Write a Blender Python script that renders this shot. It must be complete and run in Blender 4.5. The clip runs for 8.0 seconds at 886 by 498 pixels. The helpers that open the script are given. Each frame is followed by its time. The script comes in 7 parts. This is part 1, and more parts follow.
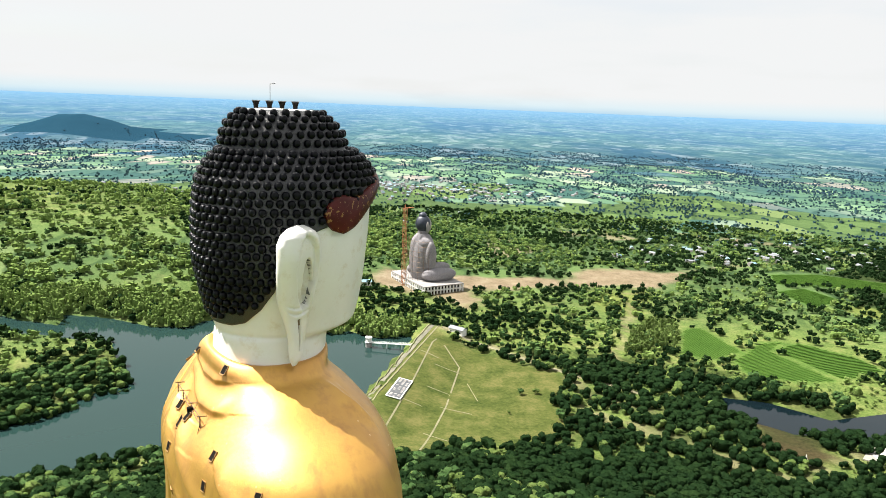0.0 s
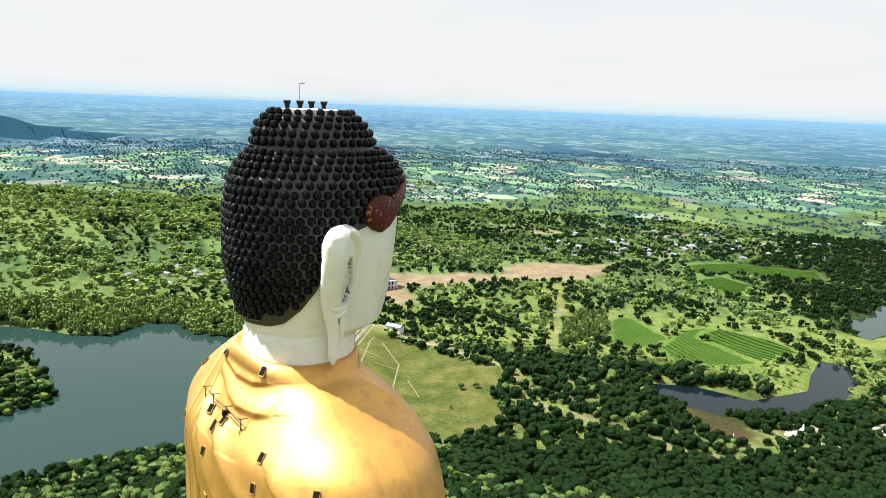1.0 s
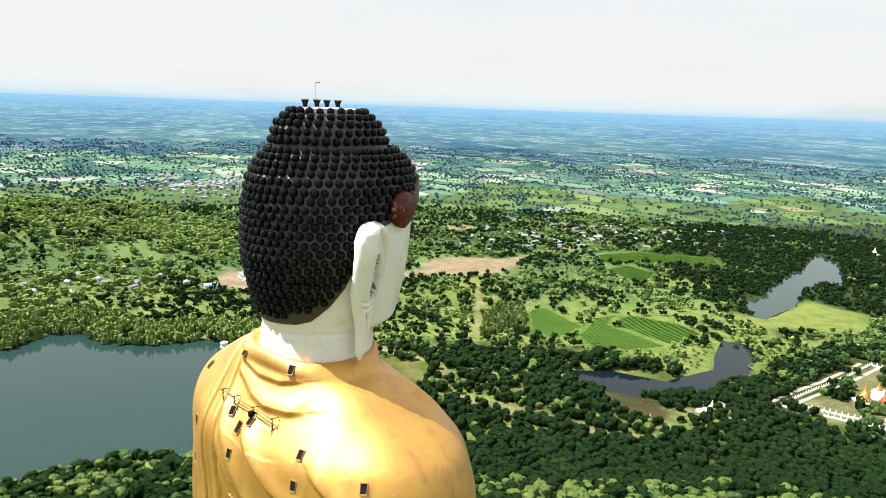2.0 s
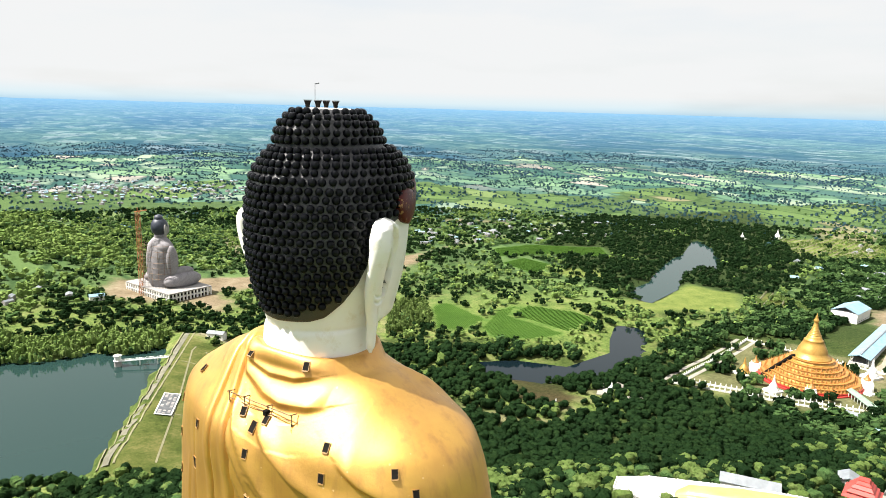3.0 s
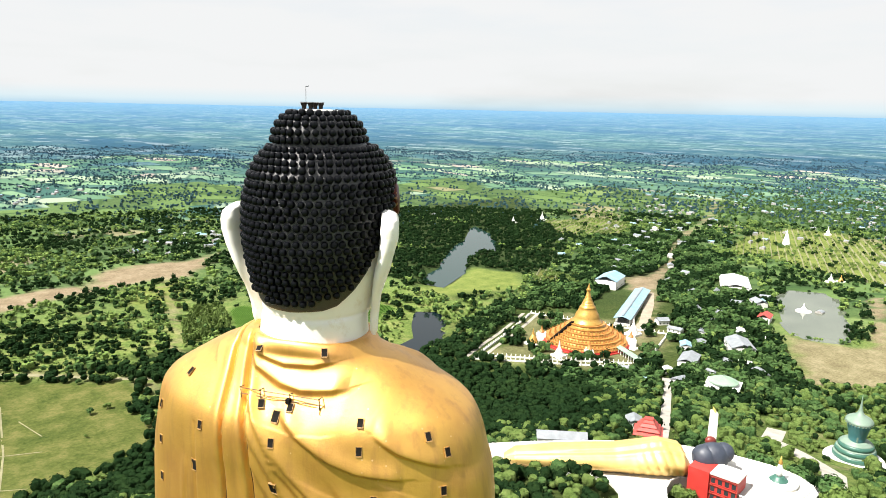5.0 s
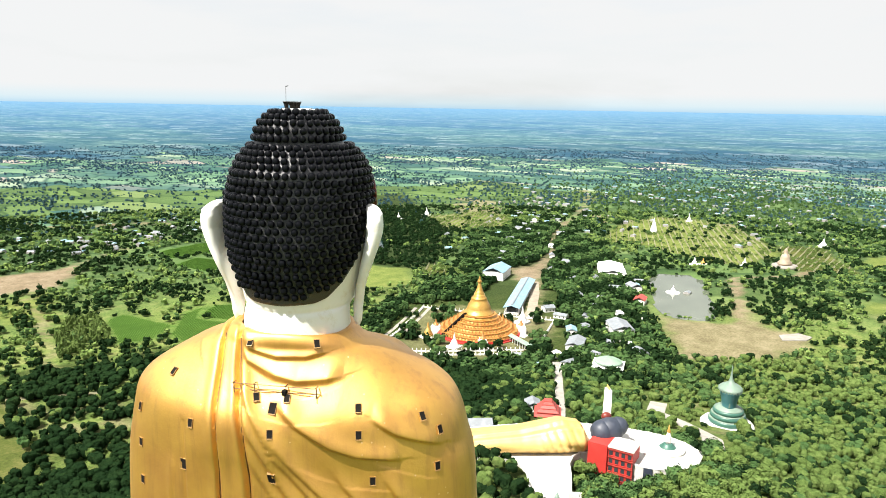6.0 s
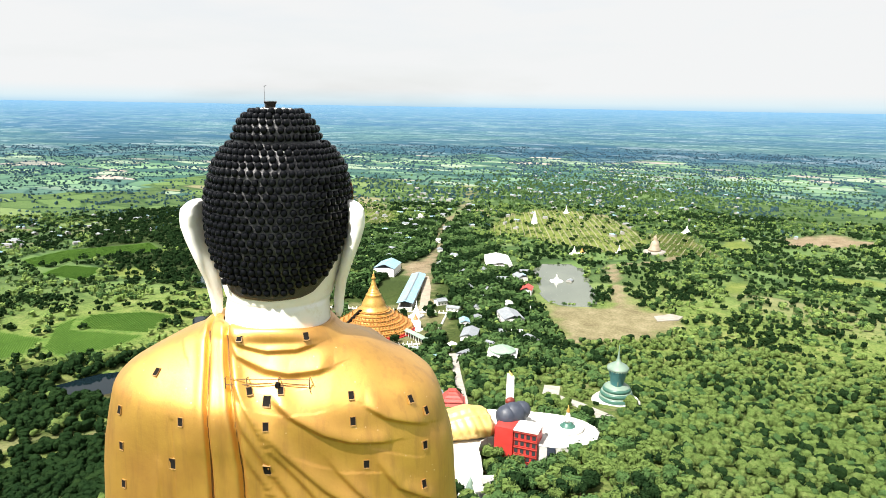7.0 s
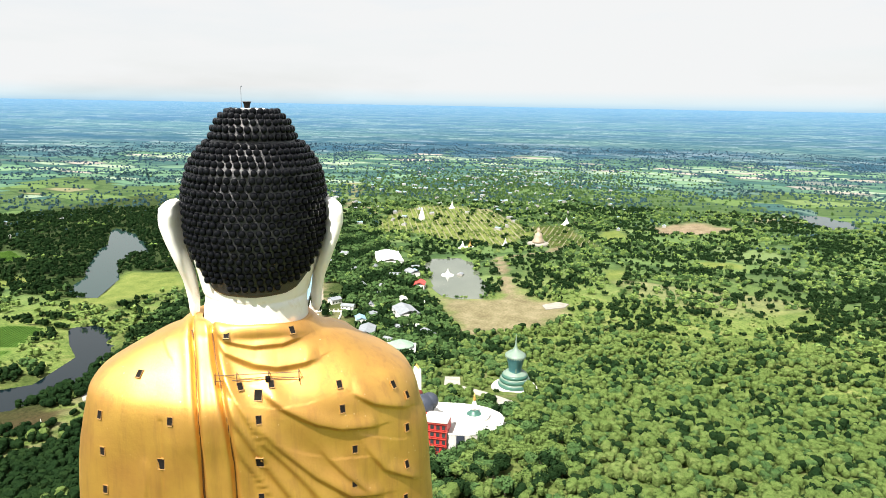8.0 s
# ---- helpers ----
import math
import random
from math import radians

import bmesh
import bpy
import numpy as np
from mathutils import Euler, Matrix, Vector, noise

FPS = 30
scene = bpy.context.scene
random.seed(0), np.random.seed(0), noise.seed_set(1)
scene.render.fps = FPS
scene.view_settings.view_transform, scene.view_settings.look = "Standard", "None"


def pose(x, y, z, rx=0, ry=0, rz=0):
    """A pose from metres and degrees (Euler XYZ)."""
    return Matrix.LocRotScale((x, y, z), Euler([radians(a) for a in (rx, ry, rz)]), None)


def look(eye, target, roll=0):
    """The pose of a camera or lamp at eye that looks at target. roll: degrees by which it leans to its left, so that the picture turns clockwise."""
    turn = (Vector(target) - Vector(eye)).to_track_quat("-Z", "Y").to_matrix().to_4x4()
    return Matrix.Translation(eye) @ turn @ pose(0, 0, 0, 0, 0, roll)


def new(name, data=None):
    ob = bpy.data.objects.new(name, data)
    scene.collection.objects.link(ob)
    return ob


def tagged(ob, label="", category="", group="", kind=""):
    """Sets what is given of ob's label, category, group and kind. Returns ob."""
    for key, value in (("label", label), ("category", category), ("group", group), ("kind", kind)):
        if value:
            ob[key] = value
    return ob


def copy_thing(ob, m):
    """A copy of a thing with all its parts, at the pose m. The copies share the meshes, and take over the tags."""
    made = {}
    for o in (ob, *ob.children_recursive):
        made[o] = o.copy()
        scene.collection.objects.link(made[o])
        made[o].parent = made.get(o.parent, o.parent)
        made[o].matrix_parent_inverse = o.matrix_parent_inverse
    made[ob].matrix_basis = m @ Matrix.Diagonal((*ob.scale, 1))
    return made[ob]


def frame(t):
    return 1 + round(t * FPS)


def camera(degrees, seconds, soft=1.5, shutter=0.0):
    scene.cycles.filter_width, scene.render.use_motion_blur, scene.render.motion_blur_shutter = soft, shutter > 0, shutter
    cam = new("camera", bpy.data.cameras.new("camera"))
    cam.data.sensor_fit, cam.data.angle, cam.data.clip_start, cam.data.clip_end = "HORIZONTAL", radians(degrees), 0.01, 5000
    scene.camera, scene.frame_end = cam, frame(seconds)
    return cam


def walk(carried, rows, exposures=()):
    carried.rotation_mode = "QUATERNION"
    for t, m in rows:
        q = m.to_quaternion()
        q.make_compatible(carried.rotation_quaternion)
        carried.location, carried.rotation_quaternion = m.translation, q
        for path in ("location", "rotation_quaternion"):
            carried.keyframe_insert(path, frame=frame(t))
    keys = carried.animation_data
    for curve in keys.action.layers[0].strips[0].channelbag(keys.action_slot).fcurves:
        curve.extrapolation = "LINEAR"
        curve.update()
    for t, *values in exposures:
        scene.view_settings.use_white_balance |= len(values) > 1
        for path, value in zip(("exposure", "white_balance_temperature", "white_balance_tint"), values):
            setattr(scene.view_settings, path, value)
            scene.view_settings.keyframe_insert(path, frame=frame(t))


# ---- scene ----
cam = camera(64.50, 8.0, 0.8)
PATH = [
    (0, (0.702, 1.672, 179.020), (0.692, 3.632, 178.625), 2.23),
    (0.5, (-3.487, 1.164, 178.981), (-3.395, 3.123, 178.585), 2.27),
    (1, (-7.833, 0.719, 178.914), (-7.629, 2.669, 178.519), 2.20),
    (1.5, (-12.219, 0.397, 178.832), (-11.895, 2.331, 178.437), 2.08),
    (3, (-25.944, 0.625, 178.599), (-25.192, 2.436, 178.208), 1.53),
    (3.5, (-30.649, 1.073, 178.595), (-29.757, 2.820, 178.207), 1.29),
    (4, (-35.355, 1.773, 178.631), (-34.330, 3.445, 178.242), 1.21),
    (5.5, (-48.962, 5.859, 178.653), (-47.554, 7.225, 178.262), 1.05),
    (6, (-53.252, 7.731, 178.659), (-51.732, 8.970, 178.266), 0.94),
    (6.5, (-57.321, 10.050, 178.687), (-55.700, 11.154, 178.292), 0.92),
    (7, (-61.242, 12.705, 178.765), (-59.533, 13.667, 178.368), 0.92),
    (7.5, (-64.935, 15.606, 178.881), (-63.152, 16.419, 178.482), 0.95),
    (8, (-68.365, 18.764, 178.936), (-66.520, 19.424, 178.536), 0.96),
]
walk(cam, [(t, look(eye, target, roll)) for t, eye, target, roll in PATH], [(0, 1.4), (8, 1.4)])


# ---- world, sun, exposure ----
SUN_AZ, SUN_EL = 166.0, 57.0
world = bpy.data.worlds.new("world")
scene.world = world
world.use_nodes = True
wn, wl = world.node_tree.nodes, world.node_tree.links
wn.clear()
w_out = wn.new("ShaderNodeOutputWorld")
w_bg = wn.new("ShaderNodeBackground")
w_sky = wn.new("ShaderNodeTexSky")
w_sky.sky_type, w_sky.sun_disc = "NISHITA", False
w_sky.sun_elevation, w_sky.sun_rotation = radians(SUN_EL), radians(90 - SUN_AZ)
w_sky.dust_density, w_sky.altitude = 2.5, 150
w_co = wn.new("ShaderNodeTexCoord")
w_map = wn.new("ShaderNodeMapping")
w_map.inputs["Scale"].default_value = (1.6, 1.6, 9.0)
w_noise = wn.new("ShaderNodeTexNoise")
w_noise.inputs["Scale"].default_value, w_noise.inputs["Detail"].default_value = 2.2, 6.0
w_ramp = wn.new("ShaderNodeValToRGB")
w_ramp.color_ramp.elements[0].position, w_ramp.color_ramp.elements[0].color = 0.30, (0.82, 0.82, 0.82, 1)
w_ramp.color_ramp.elements[1].position, w_ramp.color_ramp.elements[1].color = 0.52, (1, 1, 1, 1)
w_mix = wn.new("ShaderNodeMix")
w_mix.data_type = "RGBA"
w_mix.inputs[7].default_value = (4.55, 4.6, 4.62, 1)
wl.new(w_co.outputs["Generated"], w_map.inputs["Vector"])
wl.new(w_map.outputs["Vector"], w_noise.inputs["Vector"])
wl.new(w_noise.outputs["Fac"], w_ramp.inputs["Fac"])
wl.new(w_ramp.outputs["Color"], w_mix.inputs[0])
wl.new(w_sky.outputs["Color"], w_mix.inputs[6])
w_sep = wn.new("ShaderNodeSeparateXYZ")
wl.new(w_co.outputs["Generated"], w_sep.inputs["Vector"])
w_low = wn.new("ShaderNodeValToRGB")
for e, (p, c) in zip([w_low.color_ramp.elements[0], w_low.color_ramp.elements[1], w_low.color_ramp.elements.new(0.5), w_low.color_ramp.elements.new(0.8)],
                     [(0.0, (0.60, 0.84, 1.0, 1)), (1.0, (1, 1, 1, 1)), (0.006, (0.82, 0.97, 1.03, 1)), (0.022, (1, 1, 1, 1))]):
    e.position, e.color = p, c
wl.new(w_sep.outputs["Z"], w_low.inputs["Fac"])
w_haze = wn.new("ShaderNodeMix")
w_haze.data_type, w_haze.blend_type = "RGBA", "MULTIPLY"
w_haze.inputs[0].default_value = 1.0
wl.new(w_mix.outputs[2], w_haze.inputs[6])
wl.new(w_low.outputs["Color"], w_haze.inputs[7])
wl.new(w_haze.outputs[2], w_bg.inputs["Color"])
w_bg.inputs["Strength"].default_value = 0.075
wl.new(w_bg.outputs["Background"], w_out.inputs["Surface"])

sun_data = bpy.data.lights.new("sun", "SUN")
sun_data.energy, sun_data.angle, sun_data.color = 5.0, radians(0.5), (1.0, 0.955, 0.89)
sun = new("sun", sun_data)
to_sun = Vector((math.cos(radians(SUN_AZ)) * math.cos(radians(SUN_EL)), math.sin(radians(SUN_AZ)) * math.cos(radians(SUN_EL)), math.sin(radians(SUN_EL))))
sun.matrix_world = look(to_sun * 1500, (0, 0, 0))


# ---- materials ----
def shader(name, rough=0.6, metal=0.0):
    m = bpy.data.materials.new(name)
    m.use_nodes = True
    b = m.node_tree.nodes["Principled BSDF"]
    b.inputs["Roughness"].default_value, b.inputs["Metallic"].default_value = rough, metal
    return m, m.node_tree.nodes, m.node_tree.links, b


def coords(nodes, kind="Object"):
    return nodes.new("ShaderNodeTexCoord").outputs[kind]


def noise_of(nodes, links, vec, scale, detail=4.0, rough=0.55):
    n = nodes.new("ShaderNodeTexNoise")
    n.inputs["Scale"].default_value, n.inputs["Detail"].default_value, n.inputs["Roughness"].default_value = scale, detail, rough
    links.new(vec, n.inputs["Vector"])
    return n.outputs["Fac"]


def warped(nodes, links, vec, scale, reach):
    """A coordinate pushed about by noise, so that outlines wander."""
    n = nodes.new("ShaderNodeTexNoise")
    n.inputs["Scale"].default_value, n.inputs["Detail"].default_value = scale, 4.0
    links.new(vec, n.inputs["Vector"])
    m = nodes.new("ShaderNodeVectorMath")
    m.operation = "MULTIPLY_ADD"
    links.new(n.outputs["Color"], m.inputs[0])
    m.inputs[1].default_value = (reach, reach, 0)
    links.new(vec, m.inputs[2])
    return m.outputs[0]


def ramp_of(nodes, links, fac, stops, constant=False):
    r = nodes.new("ShaderNodeValToRGB")
    if constant:
        r.color_ramp.interpolation = "CONSTANT"
    while len(r.color_ramp.elements) < len(stops):
        r.color_ramp.elements.new(0.5)
    for e, (p, c) in zip(r.color_ramp.elements, stops):
        e.position, e.color = p, (*c, 1) if len(c) == 3 else c
    links.new(fac, r.inputs["Fac"])
    return r.outputs["Color"]


def mix_of(nodes, links, fac, a, b, blend="MIX"):
    m = nodes.new("ShaderNodeMix")
    m.data_type, m.blend_type = "RGBA", blend
    for sock, v in ((m.inputs[0], fac), (m.inputs[6], a), (m.inputs[7], b)):
        if isinstance(v, (int, float)):
            sock.default_value = v
        elif isinstance(v, tuple):
            sock.default_value = (*v, 1)
        else:
            links.new(v, sock)
    return m.outputs[2]


def bump_to(nodes, links, bsdf, height, strength=0.3, distance=0.1):
    b = nodes.new("ShaderNodeBump")
    b.inputs["Strength"].default_value, b.inputs["Distance"].default_value = strength, distance
    links.new(height, b.inputs["Height"])
    links.new(b.outputs["Normal"], bsdf.inputs["Normal"])


def worn(name, dark, light, scale=1.0, rough=0.6, metal=0.0, bump=0.2, dist=0.05, stain=None):
    """A two-scale surface: broad tone, fine grain, and stains where given."""
    m, n, l, b = shader(name, rough, metal)
    co = coords(n)
    broad = noise_of(n, l, co, 0.35 * scale, 5.0)
    fine = noise_of(n, l, co, 6.0 * scale, 5.0, 0.65)
    col = ramp_of(n, l, broad, [(0.3, dark), (0.7, light)])
    col = mix_of(n, l, 0.25, col, ramp_of(n, l, fine, [(0.3, dark), (0.75, light)]))
    if stain:
        s = ramp_of(n, l, noise_of(n, l, co, 1.3 * scale, 8.0, 0.7), [(0.55, (0, 0, 0)), (0.72, (1, 1, 1))])
        col = mix_of(n, l, s, col, stain)
    l.new(col, b.inputs["Base Color"])
    bump_to(n, l, b, fine, bump, dist)
    return m


def leafy(name, stops, patch=0.16):
    m, n, l, b = shader(name, 0.62)
    b.inputs["Specular IOR Level"].default_value = 0.0
    co = coords(n)
    isl = n.new("ShaderNodeNewGeometry").outputs["Random Per Island"]
    tree = noise_of(n, l, co, patch, 2.0)
    broad = noise_of(n, l, co, patch * 0.12, 2.0)
    a = mix_of(n, l, 0.72, isl, tree)
    a = mix_of(n, l, 0.35, a, broad)
    sprig = noise_of(n, l, co, 1.5, 4.0, 0.7)
    a = mix_of(n, l, 0.48, a, sprig)
    col = ramp_of(n, l, a, stops)
    l.new(col, b.inputs["Base Color"])
    bump_to(n, l, b, sprig, 1.0, 0.9)
    return m


def gilded():
    m, n, l, b = shader("gilded_plaster", 0.52, 0.85)
    co = coords(n)
    broad = noise_of(n, l, co, 0.22, 5.0)
    col = ramp_of(n, l, broad, [(0.3, (0.54, 0.250, 0.014)), (0.7, (0.70, 0.385, 0.036))])
    mp = n.new("ShaderNodeMapping")
    mp.inputs["Scale"].default_value = (2.2, 2.2, 0.22)
    l.new(co, mp.inputs["Vector"])
    streak = ramp_of(n, l, noise_of(n, l, mp.outputs["Vector"], 0.45, 4.0, 0.6), [(0.50, (0, 0, 0)), (0.74, (0.6, 0.6, 0.6))])
    col = mix_of(n, l, streak, col, (0.40, 0.165, 0.008))
    specks = n.new("ShaderNodeTexVoronoi")
    specks.inputs["Scale"].default_value = 1.15
    l.new(co, specks.inputs["Vector"])
    dots = ramp_of(n, l, specks.outputs["Distance"], [(0.07, (1, 1, 1)), (0.10, (0, 0, 0))])
    some = ramp_of(n, l, noise_of(n, l, co, 0.16, 2.0), [(0.5, (0, 0, 0)), (0.62, (1, 1, 1))])
    col = mix_of(n, l, mix_of(n, l, 1.0, dots, some, "MULTIPLY"), col, (0.80, 0.55, 0.24))
    l.new(col, b.inputs["Base Color"])
    fine = noise_of(n, l, co, 2.4, 6.0, 0.6)
    bump_to(n, l, b, fine, 0.4, 0.07)
    b.inputs["Coat Weight"].default_value, b.inputs["Coat Roughness"].default_value, b.inputs["Coat IOR"].default_value = 1.0, 0.52, 1.8
    return m


M_GOLD = gilded()
M_WHITE = worn("white_enamel", (0.74, 0.72, 0.66), (0.82, 0.81, 0.77), 0.5, 0.35, 0.0, 0.1, 0.03, (0.66, 0.60, 0.48))
M_HAIR = worn("black_lacquer", (0.0015, 0.0018, 0.003), (0.003, 0.0035, 0.005), 1.0, 0.30, 0.0, 0.1, 0.02)
M_HAIR.node_tree.nodes["Principled BSDF"].inputs["Specular IOR Level"].default_value = 0.14
M_HAIRBED = worn("lacquered_mortar", (0.003, 0.003, 0.004), (0.008, 0.008, 0.010), 1.6, 0.48, 0.0, 0.6, 0.10)
M_HAIRBED.node_tree.nodes["Principled BSDF"].inputs["Specular IOR Level"].default_value = 0.95
M_RED = worn("oxblood_paint", (0.10, 0.012, 0.008), (0.17, 0.025, 0.015), 1.0, 0.4)
# black fittings; also stands in for shade in hatches, doorways and the plinth
M_DARK = worn("black_and_recess_shade", (0.008, 0.007, 0.006), (0.02, 0.018, 0.016), 1.0, 0.9)
M_DARK.node_tree.nodes["Principled BSDF"].inputs["Specular IOR Level"].default_value = 0.0
M_LEAF = leafy("broadleaf_foliage", [(0.25, (0.0199, 0.0439, 0.0156)), (0.48, (0.0485, 0.0961, 0.0312)), (0.75, (0.12, 0.173, 0.0571))])
# dark trees, and cloud shade over the woods put into leaf colour
M_LEAF_DARK = leafy("dark_foliage_cloud_shade", [(0.25, (0.00372, 0.0112, 0.00543)), (0.5, (0.0112, 0.026, 0.00906)), (0.75, (0.0288, 0.0535, 0.0157))])
# two far leaf colours with the haze mixed in, bluer further out
M_LEAF_FAR = leafy("haze_tinted_foliage", [(0.2, (0.0204, 0.0528, 0.0686)), (0.8, (0.0553, 0.102, 0.105))], 0.02)
M_LEAF_HAZE = leafy("haze_blue_foliage", [(0.2, (0.028, 0.062, 0.091)), (0.8, (0.052, 0.098, 0.135))], 0.01)
M_LEAF_PALE = leafy("sunlit_scrub_foliage", [(0.25, (0.0383, 0.0662, 0.0181)), (0.5, (0.0946, 0.143, 0.0381)), (0.75, (0.181, 0.216, 0.0771))])
# pale leaf colours times 1.5: sunlight on hill and middle woods put into colour
M_LEAF_BRIGHT = leafy("brightened_pale_foliage", [(0.25, (0.0575, 0.0993, 0.0272)), (0.5, (0.142, 0.214, 0.0572)), (0.75, (0.271, 0.324, 0.116))])
M_BARK = worn("bark", (0.08, 0.06, 0.045), (0.17, 0.14, 0.11), 2.0, 0.9)
M_CONCRETE = worn("raw_concrete", (0.20, 0.19, 0.18), (0.36, 0.34, 0.32), 0.5, 0.85, 0.0, 0.3, 0.05)
M_PLASTER = worn("white_plaster", (0.62, 0.61, 0.57), (0.80, 0.79, 0.75), 0.4, 0.7)


# ---- mesh helpers ----
def mesh_of(name, verts, quads, materials, index=None, smooth=False):
    """A mesh from arrays of corners and four-sided faces."""
    verts, quads = np.asarray(verts, np.float32), np.asarray(quads, np.int32)
    me = bpy.data.meshes.new(name)
    me.vertices.add(len(verts))
    me.vertices.foreach_set("co", verts.ravel())
    me.loops.add(quads.size)
    me.loops.foreach_set("vertex_index", quads.ravel())
    me.polygons.add(len(quads))
    me.polygons.foreach_set("loop_start", np.arange(0, quads.size, 4, dtype=np.int32))
    for m in materials:
        me.materials.append(m)
    if index is not None:
        me.polygons.foreach_set("material_index", np.asarray(index, np.int32))
    me.polygons.foreach_set("use_smooth", np.full(len(quads), smooth))
    me.update(calc_edges=True)
    me.validate()
    return me


def grid_quads(rows, cols, closed=False):
    """Faces of a grid of rows x cols corners; closed joins the last column to the first."""
    i, j = np.meshgrid(np.arange(rows - 1), np.arange(cols if closed else cols - 1), indexing="ij")
    k = (j + 1) % cols
    return np.stack([i * cols + j, i * cols + k, (i + 1) * cols + k, (i + 1) * cols + j], -1).reshape(-1, 4)


def smooth01(a, b, x):
    t = np.clip((x - a) / (b - a), 0, 1)
    return t * t * (3 - 2 * t)


def wave(x, y, scale, seed=0):
    """Cheap smooth noise from crossed sines, about -1 to 1."""
    r = np.random.RandomState(seed)
    v = 0
    for k in range(6):
        a, f, p = r.uniform(0, 6.283), r.uniform(0.5, 1.9) / scale, r.uniform(0, 6.283)
        v = v + np.sin((x * math.cos(a) + y * math.sin(a)) * f * 6.283 + p)
    return v / 3.2


def inside(x, y, poly):
    """Whether points lie in a polygon."""
    x, y = np.asarray(x, float), np.asarray(y, float)
    r = np.zeros(x.shape, bool)
    for (x0, y0), (x1, y1) in zip(poly, poly[1:] + poly[:1]):
        c = (y0 > y) != (y1 > y)
        r ^= c & (x < (x1 - x0) * (y - y0) / ((y1 - y0) or 1e-9) + x0)
    return r


def line_dist(x, y, pts):
    """Distance from points to a polyline."""
    best = np.full(np.shape(x), 1e9)
    for (x0, y0), (x1, y1) in zip(pts, pts[1:]):
        dx, dy = x1 - x0, y1 - y0
        t = np.clip(((x - x0) * dx + (y - y0) * dy) / (dx * dx + dy * dy), 0, 1)
        best = np.minimum(best, np.hypot(x - x0 - t * dx, y - y0 - t * dy))
    return best


def edge_dist(x, y, poly):
    """Signed distance to a polygon's rim, positive inside."""
    d = line_dist(x, y, poly + poly[:1])
    return np.where(inside(x, y, poly), d, -d)


def box_into(bm, lo, hi, m=Matrix(), bevel=0.0):
    r = bmesh.ops.create_cube(bm, size=1.0)
    vs = r["verts"]
    c = [(a + b) / 2 for a, b in zip(lo, hi)]
    for v in vs:
        v.co = m @ Vector([c[i] + v.co[i] * (hi[i] - lo[i]) for i in range(3)])
    if bevel:
        bmesh.ops.bevel(bm, geom=list({e for v in vs for e in v.link_edges}), offset=bevel, segments=1, affect="EDGES")


def rod_into(bm, a, b, r0, r1=None, sides=8):
    a, b = Vector(a), Vector(b)
    d = b - a
    q = d.to_track_quat("Z", "Y").to_matrix().to_4x4()
    bmesh.ops.create_cone(bm, cap_ends=True, segments=sides, radius1=r0, radius2=r0 if r1 is None else r1, depth=d.length, matrix=Matrix.Translation((a + b) / 2) @ q)


def part(name, bm, material, parent=None, label="", smooth=False):
    me = bpy.data.meshes.new(name)
    bm.to_mesh(me)
    bm.free()
    for m in (material if isinstance(material, (list, tuple)) else [material]):
        me.materials.append(m)
    if smooth:
        me.polygons.foreach_set("use_smooth", np.full(len(me.polygons), True))
    ob = new(name, me)
    ob.parent = parent
    if label:
        ob["label"] = label
    return ob


# ---- plan ----
LAKE = [(-420, 560), (-330, 532), (-299, 527), (-311, 553), (-268, 547), (-229, 529), (-202, 530), (-189, 560), (-165, 560), (-143, 534), (-108, 525),
        (-70, 533), (-58, 522), (-26, 528), (-30, 505), (-44, 440), (-58, 372), (-66, 352), (-85, 357), (-129, 340), (-150, 336), (-172, 318), (-197, 288), (-260, 262), (-420, 250)]
SPIT = [(-440, 520), (-308, 505), (-241, 494), (-205, 440), (-189, 408), (-207, 397), (-210, 371), (-236, 344), (-300, 318), (-440, 300)]
POND = [(183, 437), (180, 410), (207, 389), (222, 384), (250, 383), (298, 404), (333, 444), (345, 464), (335, 476), (322, 468), (298, 443), (279, 424), (249, 413), (222, 430)]
RIVER = [(410, 552), (414, 532), (481, 571), (534, 626), (567, 640), (592, 632), (676, 730), (700, 790), (672, 770), (603, 706), (543, 665), (475, 605), (437, 586)]
TEMPLE_POND = [(689, 314), (719, 268), (656, 243), (572, 203), (553, 208), (550, 236), (571, 252), (614, 275)]
FAR_WATER = [(1266, -146), (1309, -191), (1214, -240), (1153, -209), (1179, -165)]
WATERS = [LAKE, POND, RIVER, TEMPLE_POND, FAR_WATER]
DAM = [(-8, 545), (-55, 348)]
HILL = (-15.6, 54.4)
PLAZA = [(128, 104), (136, 106), (158, 118), (170, 126), (181, 125), (182, 105), (186, 94), (196, 86), (208, 88), (214, 100), (211, 116), (204, 132), (196, 146), (165, 172), (128, 196), (118, 186), (150, 152), (158, 138), (134, 120)]


def rounded(poly, times=2):
    """Corner-cut outline."""
    for k in range(times):
        poly = [q for a, b in zip(poly, poly[1:] + poly[:1]) for q in ((a[0] * 0.75 + b[0] * 0.25, a[1] * 0.75 + b[1] * 0.25), (a[0] * 0.25 + b[0] * 0.75, a[1] * 0.25 + b[1] * 0.75))]
    return poly


PLAZA = rounded(PLAZA, 1)
TEMPLE_POND = rounded(TEMPLE_POND, 1)
FAR_WATER = rounded(FAR_WATER)
WATERS = [LAKE, POND, RIVER, TEMPLE_POND, FAR_WATER]


def is_water(x, y, grow=0.0):
    w = (edge_dist(x, y, LAKE) > -grow) & (edge_dist(x, y, SPIT) < grow)
    for p in WATERS[1:]:
        w |= edge_dist(x, y, p) > -grow
    return w


